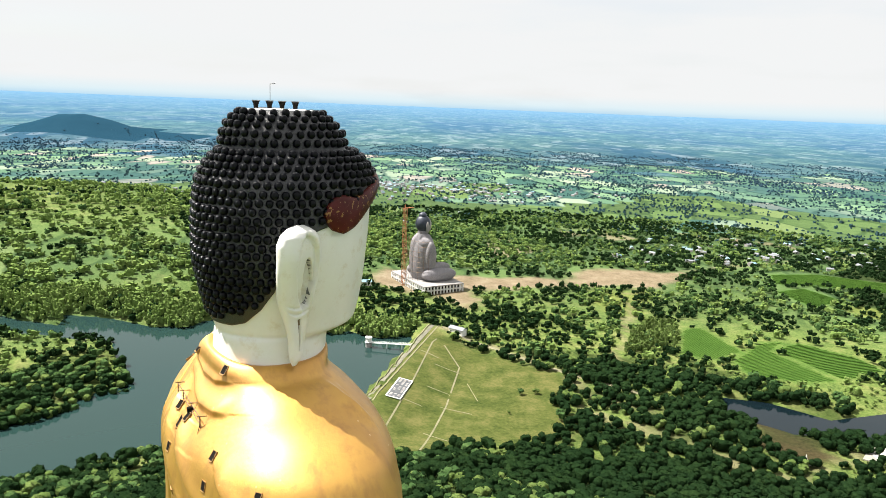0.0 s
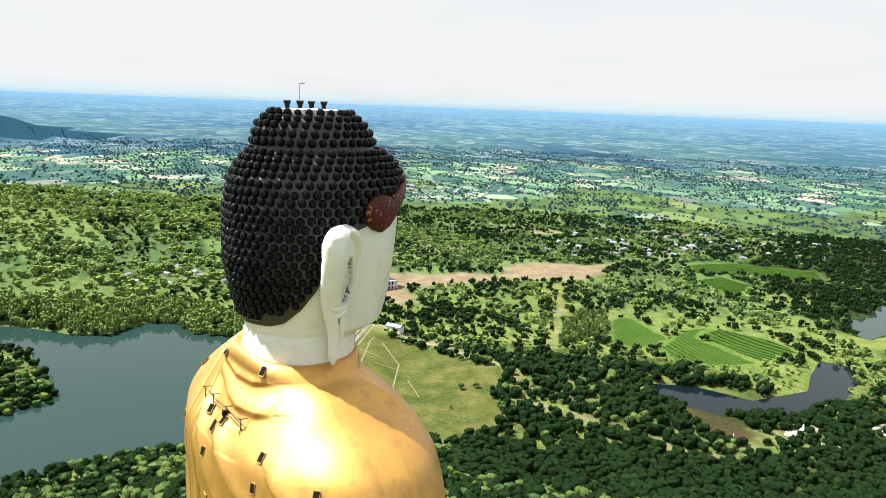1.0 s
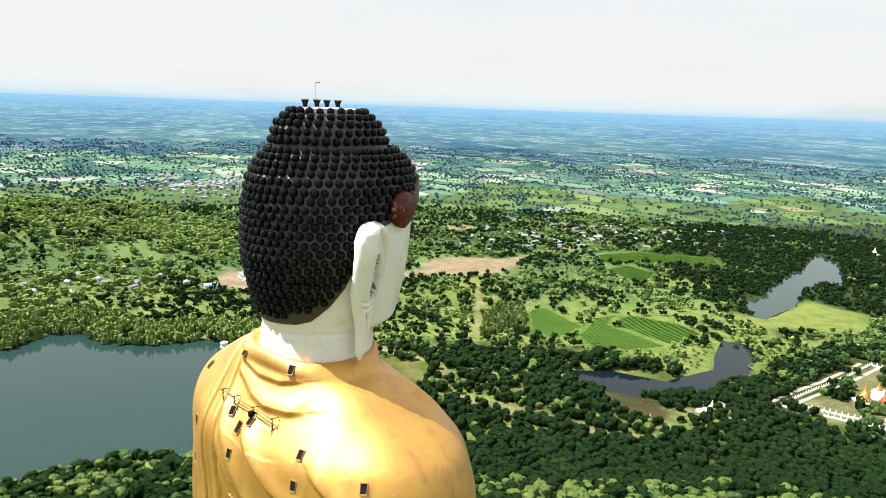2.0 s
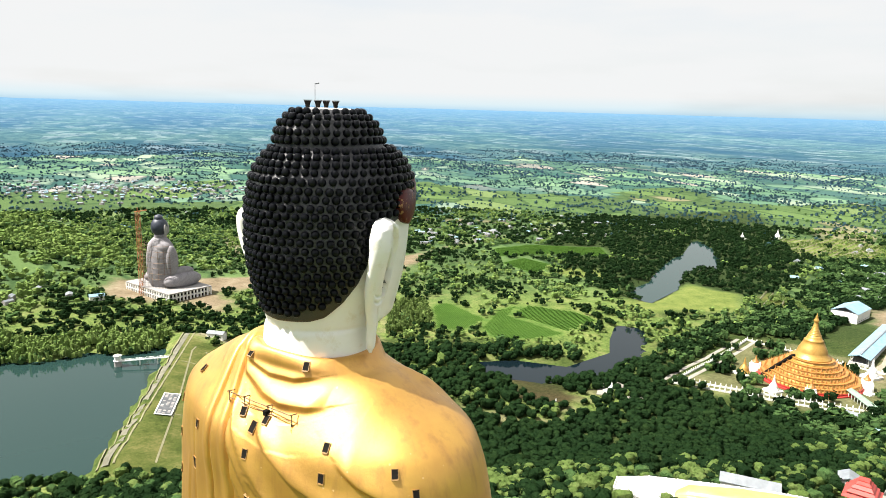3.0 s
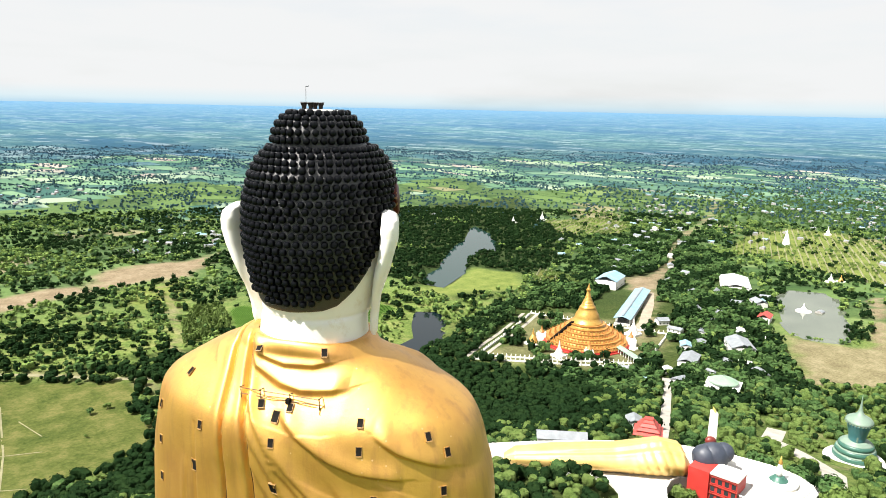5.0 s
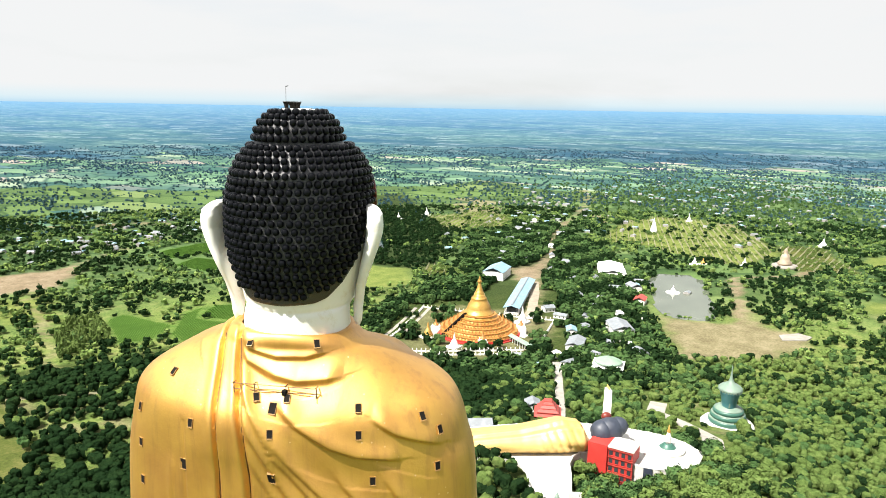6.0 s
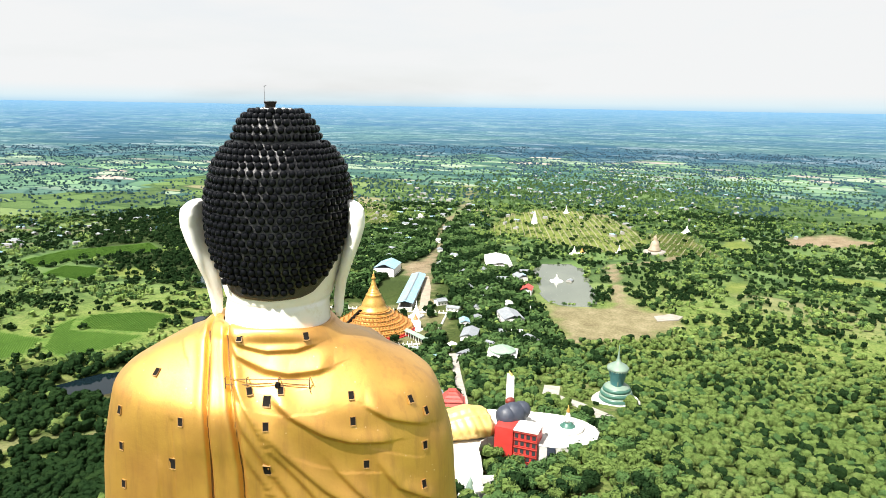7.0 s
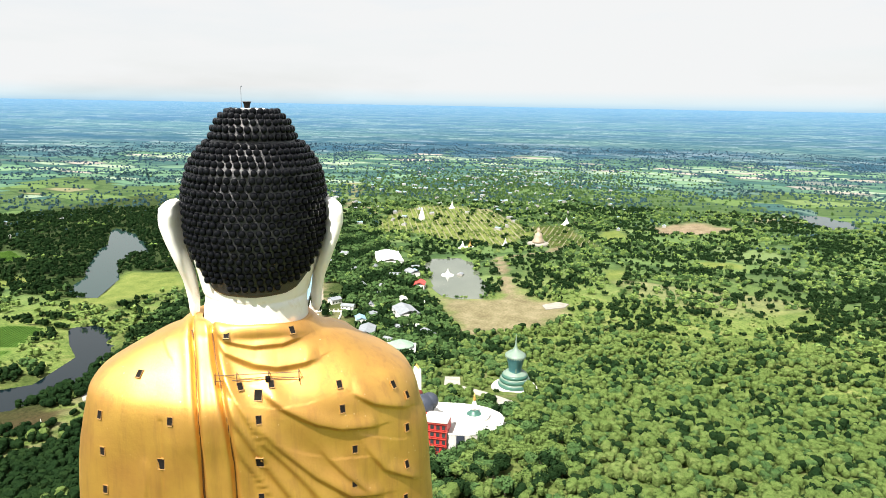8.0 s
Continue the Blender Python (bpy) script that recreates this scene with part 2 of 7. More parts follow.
def land(x, y):
    """Height of the ground."""
    x, y = np.asarray(x, float), np.asarray(y, float)
    dx, dy = x - HILL[0], y - HILL[1]
    k = 1 + 0.42 * smooth01(0.45, 0.95, dy / (np.hypot(dx, dy) + 1e-6)) 
    d = np.hypot(dx, dy) * k
    z = 53.5 * (1 - smooth01(130, 455, d)) + 1.2
    z = z - 15 * np.exp(-(((x - 170) / 17) ** 2 + ((y - 107) / 17) ** 2))
    z = np.where(edge_dist(x, y, PLAZA) > -5, np.minimum(z, 46.5), z)
    z = z + 46 * np.exp(-(((x + 620) / 330) ** 2 + ((y - 960) / 330) ** 2)) + 22 * np.exp(-(((x + 330) / 200) ** 2 + ((y - 820) / 160) ** 2))
    z = z + 1.0 * wave(x, y, 160, 3) * smooth01(250, 420, d)
    z = z + 80 * np.exp(-np.abs((x + 1545) / 190) ** 2.4 - ((y - 2890) / 170) ** 2) + 26 * np.exp(-(((x + 1300) / 160) ** 2 + ((y - 2900) / 150) ** 2))
    rr = np.hypot(x, y)
    z = z + 176 * smooth01(2600, 4900, rr) ** 1.6
    # dam: a grassed bank between lake and meadow
    (x0, y0), (x1, y1) = DAM
    ln = math.hypot(x1 - x0, y1 - y0)
    ux, uy = (x1 - x0) / ln, (y1 - y0) / ln
    s = (x - x0) * ux + (y - y0) * uy
    side = (x - x0) * -uy + (y - y0) * ux
    bank = np.where(side > 0, 1 - smooth01(4, 52, side), 1 - smooth01(4, 16, -side))
    z = np.maximum(z, 7.5 * bank * smooth01(-14, 4, s) * smooth01(-12, 6, ln - s))
    # basins
    for p in WATERS:
        e = edge_dist(x, y, p)
        if p is LAKE:
            e = np.minimum(e, -edge_dist(x, y, SPIT))
        e = e + 2.6 * wave(x, y, 34, 19) + 1.8 * wave(x, y, 13, 18)
        near = smooth01(-14, 6, e)
        z = np.where(e > -14, z * (1 - near) + (-2.2) * near, z)
    return z




# ---- ground ----
def axis(lo, hi, step, reach):
    mid = list(np.arange(lo, hi + 0.1, step))
    out, d, v = [], step, hi
    while v < reach:
        d = min(d * 1.11, 110)
        v = min(v + d, reach)
        out.append(v)
    back, d, v = [], step, lo
    while v > -reach:
        d = min(d * 1.11, 110)
        v = max(v - d, -reach)
        back.append(v)
    return np.array(back[::-1] + mid + out)


GARDENS = [([(834, 440), (952, 484), (1100, 483), (1113, 406), (1081, 341), (997, 281), (907, 232), (800, 250), (805, 302), (842, 385)], 0.45, 4.2, 8.5),
           ([(955, 247), (992, 200), (846, 130), (817, 190)], 0.05, 3.8, 7.5),
           ([(508, 498), (557, 526), (551, 481), (529, 441), (506, 462)], 0.6, 3.2, 7), ([(837, 763), (934, 732), (936, 660), (814, 600), (757, 665)], 0.4, 4.4, 9)]
# crop fields: outline, bearing of the rows, gap between rows, height
CROPS = [([(182, 511), (205, 579), (223, 585), (235, 527), (206, 505)], 0.9, 1.7, 0.18),
         ([(262, 533), (289, 551), (323, 519), (327, 494), (284, 471)], 0.35, 2.6, 0.4),
         ([(350, 724), (389, 743), (406, 693), (359, 665)], 0.35, 2.0, 0.4),
         ([(219, 504), (257, 549), (280, 553), (258, 530), (280, 470), (253, 466), (218, 474)], 0.5, 2.2, 0.16),
         ([(365, 760), (450, 752), (505, 725), (530, 780), (440, 820), (380, 806)], 0.35, 2.4, 0.4)]
BARE = [[(141, 772), (166, 799), (208, 807), (255, 797), (285, 802), (250, 752), (218, 721), (174, 724), (132, 717)],
        [(540, 239), (538, 222), (551, 192), (568, 182), (604, 181), (565, 157), (560, 119), (531, 117), (491, 124), (436, 179), (484, 210)],
        [(-76, 718), (-64, 745), (-2, 731), (123, 742), (131, 714), (66, 690), (23, 676), (35, 633), (22, 605), (2, 640), (-70, 680)],
        [(568, 415), (592, 445), (628, 434), (662, 438), (690, 434), (592, 394), (528, 354), (520, 372)],
        [(1039, 76), (1115, 12), (1075, -45), (1018, -13), (984, 60)]]
REEDS = [(186, 400), (207, 396), (214, 371), (213, 350), (195, 344), (181, 370)]
LEAS = [[(378, 533), (414, 539), (500, 579), (522, 523), (470, 476), (393, 494)], [(720, 103), (733, 85), (673, 84), (678, 100)], [(801, 15), (812, -39), (780, -43), (770, 0)],
        [(943, 149), (998, 118), (923, 100), (900, 130)], [(376, 662), (414, 684), (443, 672), (439, 628), (418, 611), (400, 635)], [(150, 700), (215, 715), (190, 640), (176, 600), (140, 640)]]
TRACKS = [([(430, 318), (470, 330), (525, 361), (635, 425), (714, 455), (759, 484), (857, 528), (1104, 621), (1503, 808)], 7),
          ([(265, 100), (302, 105), (319, 118), (346, 147), (330, 175), (300, 190)], 5),
          ([(-60, 735), (0, 712), (80, 712), (141, 745), (228, 760), (285, 802), (328, 828), (413, 877), (481, 898), (556, 936)], 5),
          ([(565, 179), (642, 200), (692, 217), (723, 232), (741, 221), (769, 186), (823, 181)], 8),
          ([(176, 641), (156, 574), (142, 527), (127, 494)], 4), ([(176, 641), (185, 690), (205, 725)], 4),
          ([(-8, 539), (20, 525), (56, 493), (89, 461), (104, 417), (132, 404)], 4),
          ([(87, 408), (112, 385), (128, 375), (140, 366), (153, 352), (166, 333)], 4), ([(250, 356), (213, 348), (186, 328), (166, 333)], 4),
          ([(357, 1121), (364, 1090), (387, 1058), (438, 1026), (497, 998)], 8)]
MEADOW = [(-26, 322), (5, 336), (18, 352), (42, 356), (64, 365), (79, 387), (70, 416), (89, 455), (59, 478), (3, 517), (-10, 535), (-55, 348)]
COMPOUND = [(294, 350), (418, 413), (446, 383), (470, 320), (455, 290), (386, 258), (335, 292)]

# thick belt of trees between the hill, the pond and the pagoda, coloured dark for cloud shade; light plantation behind
# the unfinished statue
SHADE_WOOD = [(0, 290), (40, 330), (110, 350), (190, 320), (235, 330), (300, 400), (350, 440), (420, 420), (300, 340), (330, 300), (300, 240), (220, 210), (120, 250)]
TOWN = [(380, 150), (520, 240), (760, 400), (900, 560), (760, 620), (560, 480), (330, 420), (300, 250)]
RIVER_WOOD = [(390, 470), (560, 520), (760, 640), (1050, 1020), (640, 1010), (450, 800), (400, 620)]
BELT = [(-130, 572), (-60, 556), (-20, 556), (40, 548), (80, 525), (118, 560), (70, 620), (-10, 632), (-60, 628), (-130, 622)]
PLANTATION = [(-70, 775), (40, 765), (135, 790), (160, 860), (120, 960), (60, 1060), (-80, 1120), (-200, 1000), (-160, 850)]
gx, gy = axis(-440, 900, 6.0, 4900), axis(-260, 860, 6.0, 4900)
GX, GY = np.meshgrid(gx, gy, indexing="ij")
GZ = land(GX, GY)
RR = np.hypot(GX, GY)
# the far plain rises towards the rim; its fields keep the spacing of level land
LEVEL = np.where(RR > 2550, 179.0 / np.maximum(179.0 - 176 * smooth01(2600, 4900, RR) ** 1.6, 1.0), 1.0)


def ground_z(x, y):
    """Height of the ground sheet at one place."""
    i = min(max(int(np.searchsorted(gx, x)) - 1, 0), len(gx) - 2)
    j = min(max(int(np.searchsorted(gy, y)) - 1, 0), len(gy) - 2)
    a, b = (x - gx[i]) / (gx[i + 1] - gx[i]), (y - gy[j]) / (gy[j + 1] - gy[j])
    return float((GZ[i, j] * (1 - a) + GZ[i + 1, j] * a) * (1 - b) + (GZ[i, j + 1] * (1 - a) + GZ[i + 1, j + 1] * a) * b)


# land cover: red bare soil, green crops and grass, blue plain; alpha painted tree shade
jx, jy = GX + 6 * wave(GX, GY, 30, 21), GY + 6 * wave(GX, GY, 26, 22)
bare = np.zeros(GX.shape)
for p in BARE:
    bare = np.maximum(bare, smooth01(-8, 8, edge_dist(jx, jy, p)))
bare = np.where(edge_dist(jx, jy, BARE[1]) > -9, 0.78 * bare, bare)
for pts, w in TRACKS:
    bare = np.maximum(bare, (0.9 if w > 6 else 0.55) * (1 - smooth01(w * 0.4, w * 0.4 + 3.5, line_dist(jx, jy, pts))))
bare = np.maximum(bare, 0.55 * smooth01(-4, 4, edge_dist(jx, jy, COMPOUND)))
grass = smooth01(-10, 4, edge_dist(GX, GY, MEADOW))
for p in [g[0] for g in GARDENS]:
    grass = np.maximum(grass, smooth01(-4, 3, edge_dist(GX, GY, p)))

crop = np.zeros(GX.shape)
for c in CROPS:
    crop = np.maximum(crop, smooth01(-4, 3, edge_dist(GX, GY, c[0])))
lea = np.zeros(GX.shape)
for p in LEAS + [GARDENS[0][0], GARDENS[3][0]]:
    lea = np.maximum(lea, smooth01(-9, 9, edge_dist(jx, jy, p)))
reeds = smooth01(-5, 4, edge_dist(jx, jy, REEDS))

ground_me = mesh_of("ground", np.stack([GX, GY, GZ], -1).reshape(-1, 3), grid_quads(len(gx), len(gy))[:, ::-1], [], None, True)


def ground_material():
    m, n, l, b = shader("soil_and_grass", 0.9)
    b.inputs["Specular IOR Level"].default_value = 0.05
    co = coords(n)
    cover = n.new("ShaderNodeVertexColor")
    cover.layer_name = "cover"
    sep = n.new("ShaderNodeSeparateColor")
    l.new(cover.outputs["Color"], sep.inputs["Color"])
    fine = noise_of(n, l, co, 0.5, 6.0, 0.7)
    mid = noise_of(n, l, co, 0.06, 5.0, 0.6)
    scrub = ramp_of(n, l, mid, [(0.32, (0.0475, 0.0853, 0.019)), (0.5, (0.109, 0.156, 0.0343)), (0.66, (0.208, 0.214, 0.0759))])
    scrub = mix_of(n, l, 0.5, scrub, ramp_of(n, l, fine, [(0.38, (0.0171, 0.0343, 0.0114)), (0.5, (0.0853, 0.123, 0.0322)), (0.64, (0.179, 0.2, 0.0712))]))
    # patchwork of farmland on the plain
    vor = n.new("ShaderNodeTexVoronoi")
    vor.inputs["Scale"].default_value, vor.inputs["Randomness"].default_value = 0.0135, 0.8
    hedge = n.new("ShaderNodeTexVoronoi")
    hedge.feature = "DISTANCE_TO_EDGE"
    hedge.inputs["Scale"].default_value, hedge.inputs["Randomness"].default_value = 0.0135, 0.8
    mp = n.new("ShaderNodeMapping")
    mp.inputs["Rotation"].default_value, mp.inputs["Scale"].default_value = (0, 0, 0.5), (1, 0.55, 1)
    l.new(warped(n, l, co, 0.012, 34.0), mp.inputs["Vector"])
    l.new(mp.outputs["Vector"], vor.inputs["Vector"])
    l.new(mp.outputs["Vector"], hedge.inputs["Vector"])
    sv = n.new("ShaderNodeSeparateColor")
    l.new(vor.outputs["Color"], sv.inputs["Color"])
    fields = ramp_of(n, l, sv.outputs[0], [(0.0, (0.0208, 0.0522, 0.0228)), (0.22, (0.0475, 0.0949, 0.0322)), (0.45, (0.0853, 0.147, 0.0475)), (0.66, (0.0343, 0.0759, 0.0304)),
                                          (0.78, (0.138, 0.19, 0.0759)), (0.9, (0.237, 0.19, 0.132)), (0.94, (0.0664, 0.123, 0.0427))], True)
    fields = mix_of(n, l, 0.5, fields, ramp_of(n, l, mix_of(n, l, 0.6, mid, fine), [(0.3, (0.0332, 0.0616, 0.0171)), (0.7, (0.123, 0.166, 0.0616))]))
    fields = mix_of(n, l, ramp_of(n, l, hedge.outputs["Distance"], [(0.02, (0.69, 0.69, 0.69)), (0.06, (0, 0, 0))]), fields, (0.0208, 0.0475, 0.0171))
    col = mix_of(n, l, sep.outputs[2], scrub, fields)
    turf = ramp_of(n, l, mix_of(n, l, 0.4, mid, fine), [(0.34, (0.0231, 0.0396, 0.00858)), (0.48, (0.0581, 0.0726, 0.0172)), (0.62, (0.112, 0.109, 0.0363))])
    col = mix_of(n, l, sep.outputs[1], col, turf)
    second = n.new("ShaderNodeVertexColor")
    second.layer_name = "farming"
    sep2 = n.new("ShaderNodeSeparateColor")
    l.new(second.outputs["Color"], sep2.inputs["Color"])
    col = mix_of(n, l, sep2.outputs[0], col, ramp_of(n, l, mix_of(n, l, 0.5, mid, fine), [(0.35, (0.033, 0.0759, 0.0119)), (0.55, (0.0627, 0.122, 0.0224)), (0.7, (0.099, 0.145, 0.0363))]))
    col = mix_of(n, l, sep2.outputs[1], col, ramp_of(n, l, fine, [(0.3, (0.0238, 0.0198, 0.0087)), (0.7, (0.0636, 0.0495, 0.0238))]))
    col = mix_of(n, l, sep2.outputs[2], col, ramp_of(n, l, mix_of(n, l, 0.45, mid, fine), [(0.34, (0.0561, 0.0891, 0.0185)), (0.55, (0.125, 0.152, 0.0396)), (0.68, (0.178, 0.178, 0.066))]))
    earth = ramp_of(n, l, mix_of(n, l, 0.5, mid, fine), [(0.3, (0.0858, 0.0644, 0.0378)), (0.5, (0.168, 0.133, 0.0849)), (0.72, (0.267, 0.227, 0.16))])
    col = mix_of(n, l, sep.outputs[0], col, earth)
    # woodland floor, darkened to carry the shade under trees
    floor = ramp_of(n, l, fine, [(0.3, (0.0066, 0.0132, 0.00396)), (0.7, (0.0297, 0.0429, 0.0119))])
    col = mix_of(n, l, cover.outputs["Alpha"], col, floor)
    l.new(col, b.inputs["Base Color"])
    bump_to(n, l, b, fine, 0.6, 0.5)
    return m


M_GROUND = ground_material()
ground_me.materials.append(M_GROUND)
plain = smooth01(520, 800, RR + 80 * wave(GX, GY, 400, 31)) * (1 - smooth01(20, 60, GZ) * (RR < 2000))
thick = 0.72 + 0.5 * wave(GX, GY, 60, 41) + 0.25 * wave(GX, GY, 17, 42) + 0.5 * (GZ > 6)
# mask that paints shade on the ground under thick woods
tree_shade = np.clip(thick - 0.35, 0, 0.85) * (RR < 520) * (1 - np.clip(bare + grass, 0, 1)) * (1 - 0.7 * smooth01(40, 15, np.degrees(np.arctan2(GY, GX))))
tree_shade = np.maximum(tree_shade, 0.8 * smooth01(-12, 12, np.maximum(edge_dist(jx, jy, SHADE_WOOD), np.maximum(edge_dist(jx, jy, TOWN), edge_dist(jx, jy, RIVER_WOOD)))) * (1 - np.clip(bare + grass + crop + lea + reeds, 0, 1)))
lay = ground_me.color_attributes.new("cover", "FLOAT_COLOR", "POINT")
lay.data.foreach_set("color", np.stack([bare, grass, plain, tree_shade], -1).astype(np.float32).ravel())
lay = ground_me.color_attributes.new("farming", "FLOAT_COLOR", "POINT")
lay.data.foreach_set("color", np.stack([crop, reeds, lea, 0 * crop], -1).astype(np.float32).ravel())
flat = ground_me.attributes.new("level", "FLOAT_VECTOR", "POINT")
flat.data.foreach_set("vector", np.stack([GX * LEVEL, GY * LEVEL, 0 * GX], -1).astype(np.float32).ravel())
# middle-distance fields, their base colours shifted blue to paint in haze
M_FARLAND, fn, fl, fb = shader("haze_tinted_farmland", 0.95)
fb.inputs["Specular IOR Level"].default_value = 0.0
fco = coords(fn)
fmap = fn.new("ShaderNodeMapping")
fmap.inputs["Rotation"].default_value, fmap.inputs["Scale"].default_value = (0, 0, 0.5), (1, 0.5, 1)
fl.new(warped(fn, fl, fco, 0.010, 45.0), fmap.inputs["Vector"])
fv = fn.new("ShaderNodeTexVoronoi")
fv.inputs["Scale"].default_value, fv.inputs["Randomness"].default_value = 0.015, 0.85
fh = fn.new("ShaderNodeTexVoronoi")
fh.feature = "DISTANCE_TO_EDGE"
fh.inputs["Scale"].default_value, fh.inputs["Randomness"].default_value = 0.015, 0.85
fl.new(fmap.outputs["Vector"], fh.inputs["Vector"])
fl.new(fmap.outputs["Vector"], fv.inputs["Vector"])
fs = fn.new("ShaderNodeSeparateColor")
fl.new(fv.outputs["Color"], fs.inputs["Color"])
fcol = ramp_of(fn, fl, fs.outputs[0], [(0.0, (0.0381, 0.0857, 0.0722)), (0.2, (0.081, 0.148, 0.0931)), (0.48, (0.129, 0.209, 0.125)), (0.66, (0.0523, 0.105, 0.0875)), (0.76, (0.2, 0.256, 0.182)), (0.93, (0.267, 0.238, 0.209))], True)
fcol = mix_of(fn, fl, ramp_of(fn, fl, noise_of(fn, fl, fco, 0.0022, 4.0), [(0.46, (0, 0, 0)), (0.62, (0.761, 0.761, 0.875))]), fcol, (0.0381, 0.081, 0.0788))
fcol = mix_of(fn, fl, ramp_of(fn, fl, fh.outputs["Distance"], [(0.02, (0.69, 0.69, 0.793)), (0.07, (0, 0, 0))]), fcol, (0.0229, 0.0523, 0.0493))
fl.new(fcol, fb.inputs["Base Color"])
# far plain with blue haze painted into base colour and emission
M_BACKDROP, bn, bl, bb = shader("haze_glow_backdrop", 1.0)
bb.inputs["Specular IOR Level"].default_value = 0.0
bco = coords(bn)
batt = bn.new("ShaderNodeAttribute")
batt.attribute_name = "level"
blev = batt.outputs["Vector"]
bmap = bn.new("ShaderNodeMapping")
bmap.inputs["Rotation"].default_value, bmap.inputs["Scale"].default_value = (0, 0, 0.5), (1, 0.5, 1)
bl.new(blev, bmap.inputs["Vector"])
bstripe = noise_of(bn, bl, bmap.outputs["Vector"], 0.006, 6.0, 0.65)
bbroad = noise_of(bn, bl, bmap.outputs["Vector"], 0.0009, 3.0, 0.55)
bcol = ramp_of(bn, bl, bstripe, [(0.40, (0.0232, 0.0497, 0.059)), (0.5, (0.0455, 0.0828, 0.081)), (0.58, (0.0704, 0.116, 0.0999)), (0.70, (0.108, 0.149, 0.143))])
# broad dark blue patches stand for cloud shade on the far plain
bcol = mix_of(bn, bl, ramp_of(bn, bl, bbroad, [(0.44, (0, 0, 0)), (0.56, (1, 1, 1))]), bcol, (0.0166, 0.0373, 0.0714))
bvor = bn.new("ShaderNodeTexVoronoi")
bvor.inputs["Scale"].default_value, bvor.inputs["Randomness"].default_value = 0.011, 0.9
bl.new(bmap.outputs["Vector"], bvor.inputs["Vector"])
bsv = bn.new("ShaderNodeSeparateColor")
bl.new(bvor.outputs["Color"], bsv.inputs["Color"])
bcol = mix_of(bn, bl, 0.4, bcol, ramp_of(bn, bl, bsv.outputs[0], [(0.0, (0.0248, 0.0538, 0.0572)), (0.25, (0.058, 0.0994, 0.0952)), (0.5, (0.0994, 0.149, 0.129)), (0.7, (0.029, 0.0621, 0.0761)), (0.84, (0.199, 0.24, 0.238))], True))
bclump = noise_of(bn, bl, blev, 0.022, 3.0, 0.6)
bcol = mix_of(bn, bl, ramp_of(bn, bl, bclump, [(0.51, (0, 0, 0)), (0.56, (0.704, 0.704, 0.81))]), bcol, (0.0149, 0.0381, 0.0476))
bl.new(bcol, bb.inputs["Base Color"])
# haze glow: emission grows with height towards the horizon
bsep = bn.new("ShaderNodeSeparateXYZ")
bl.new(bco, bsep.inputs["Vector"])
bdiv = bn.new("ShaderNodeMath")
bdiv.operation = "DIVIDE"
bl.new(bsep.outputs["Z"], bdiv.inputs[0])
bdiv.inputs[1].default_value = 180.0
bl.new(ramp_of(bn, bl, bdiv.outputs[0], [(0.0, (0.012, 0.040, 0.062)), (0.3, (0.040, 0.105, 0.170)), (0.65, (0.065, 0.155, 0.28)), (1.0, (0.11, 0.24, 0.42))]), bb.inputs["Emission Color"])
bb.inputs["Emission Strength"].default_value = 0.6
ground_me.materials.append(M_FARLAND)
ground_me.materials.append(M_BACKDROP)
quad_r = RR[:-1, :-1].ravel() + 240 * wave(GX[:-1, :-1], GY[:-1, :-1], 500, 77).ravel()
# far hill woods, coloured dark blue for haze
ground_me.materials.append(leafy("haze_blue_hill", [(0.25, (0.010, 0.036, 0.060)), (0.75, (0.016, 0.050, 0.078))], 0.02))
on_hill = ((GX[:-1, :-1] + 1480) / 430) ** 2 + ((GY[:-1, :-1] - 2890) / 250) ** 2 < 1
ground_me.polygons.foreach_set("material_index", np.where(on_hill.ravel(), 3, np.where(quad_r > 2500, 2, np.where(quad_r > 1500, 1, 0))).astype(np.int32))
ground_me.update()
ground = tagged(new("ground", ground_me), "wide green plain with farm fields, scrub and bare tracks", "ground", kind="structure")

M_WATER, wn_, wl_, wb_ = shader("still_water", 0.06)
wb_.inputs["Base Color"].default_value = (0.014, 0.034, 0.031, 1)
wb_.inputs["IOR"].default_value = 1.33
wb_.inputs["Specular IOR Level"].default_value = 0.32
bump_to(wn_, wl_, wb_, noise_of(wn_, wl_, coords(wn_), 0.5, 4.0), 0.04, 0.10)
M_POND = M_WATER.copy()
M_POND.name = "dark_pond_water"
M_POND.node_tree.nodes["Principled BSDF"].inputs["Base Color"].default_value = (0.004, 0.009, 0.012, 1)
M_POND.node_tree.nodes["Principled BSDF"].inputs["Specular IOR Level"].default_value = 0.25
M_PALE_WATER, mn_, ml_, mb_ = shader("pale_grey_green_water", 0.08)
ml_.new(ramp_of(mn_, ml_, noise_of(mn_, ml_, coords(mn_), 0.03, 4.0), [(0.3, (0.070, 0.085, 0.062)), (0.7, (0.105, 0.120, 0.090))]), mb_.inputs["Base Color"])
bump_to(mn_, ml_, mb_, noise_of(mn_, ml_, coords(mn_), 0.5, 4.0), 0.04, 0.10)


def sheet(name, poly, z, material):
    bm = bmesh.new()
    f = bm.faces.new([bm.verts.new((x, y, z)) for x, y in poly])
    if f.normal.z < 0:
        f.normal_flip()
    bmesh.ops.triangulate(bm, faces=[f])
    me = bpy.data.meshes.new(name)
    bm.to_mesh(me)
    bm.free()
    me.materials.append(material)
    return new(name, me)


def grown(poly, d):
    cx, cy = np.mean([p[0] for p in poly]), np.mean([p[1] for p in poly])
    return [(x + (x - cx) / math.hypot(x - cx, y - cy) * d, y + (y - cy) / math.hypot(x - cx, y - cy) * d) for x, y in poly]


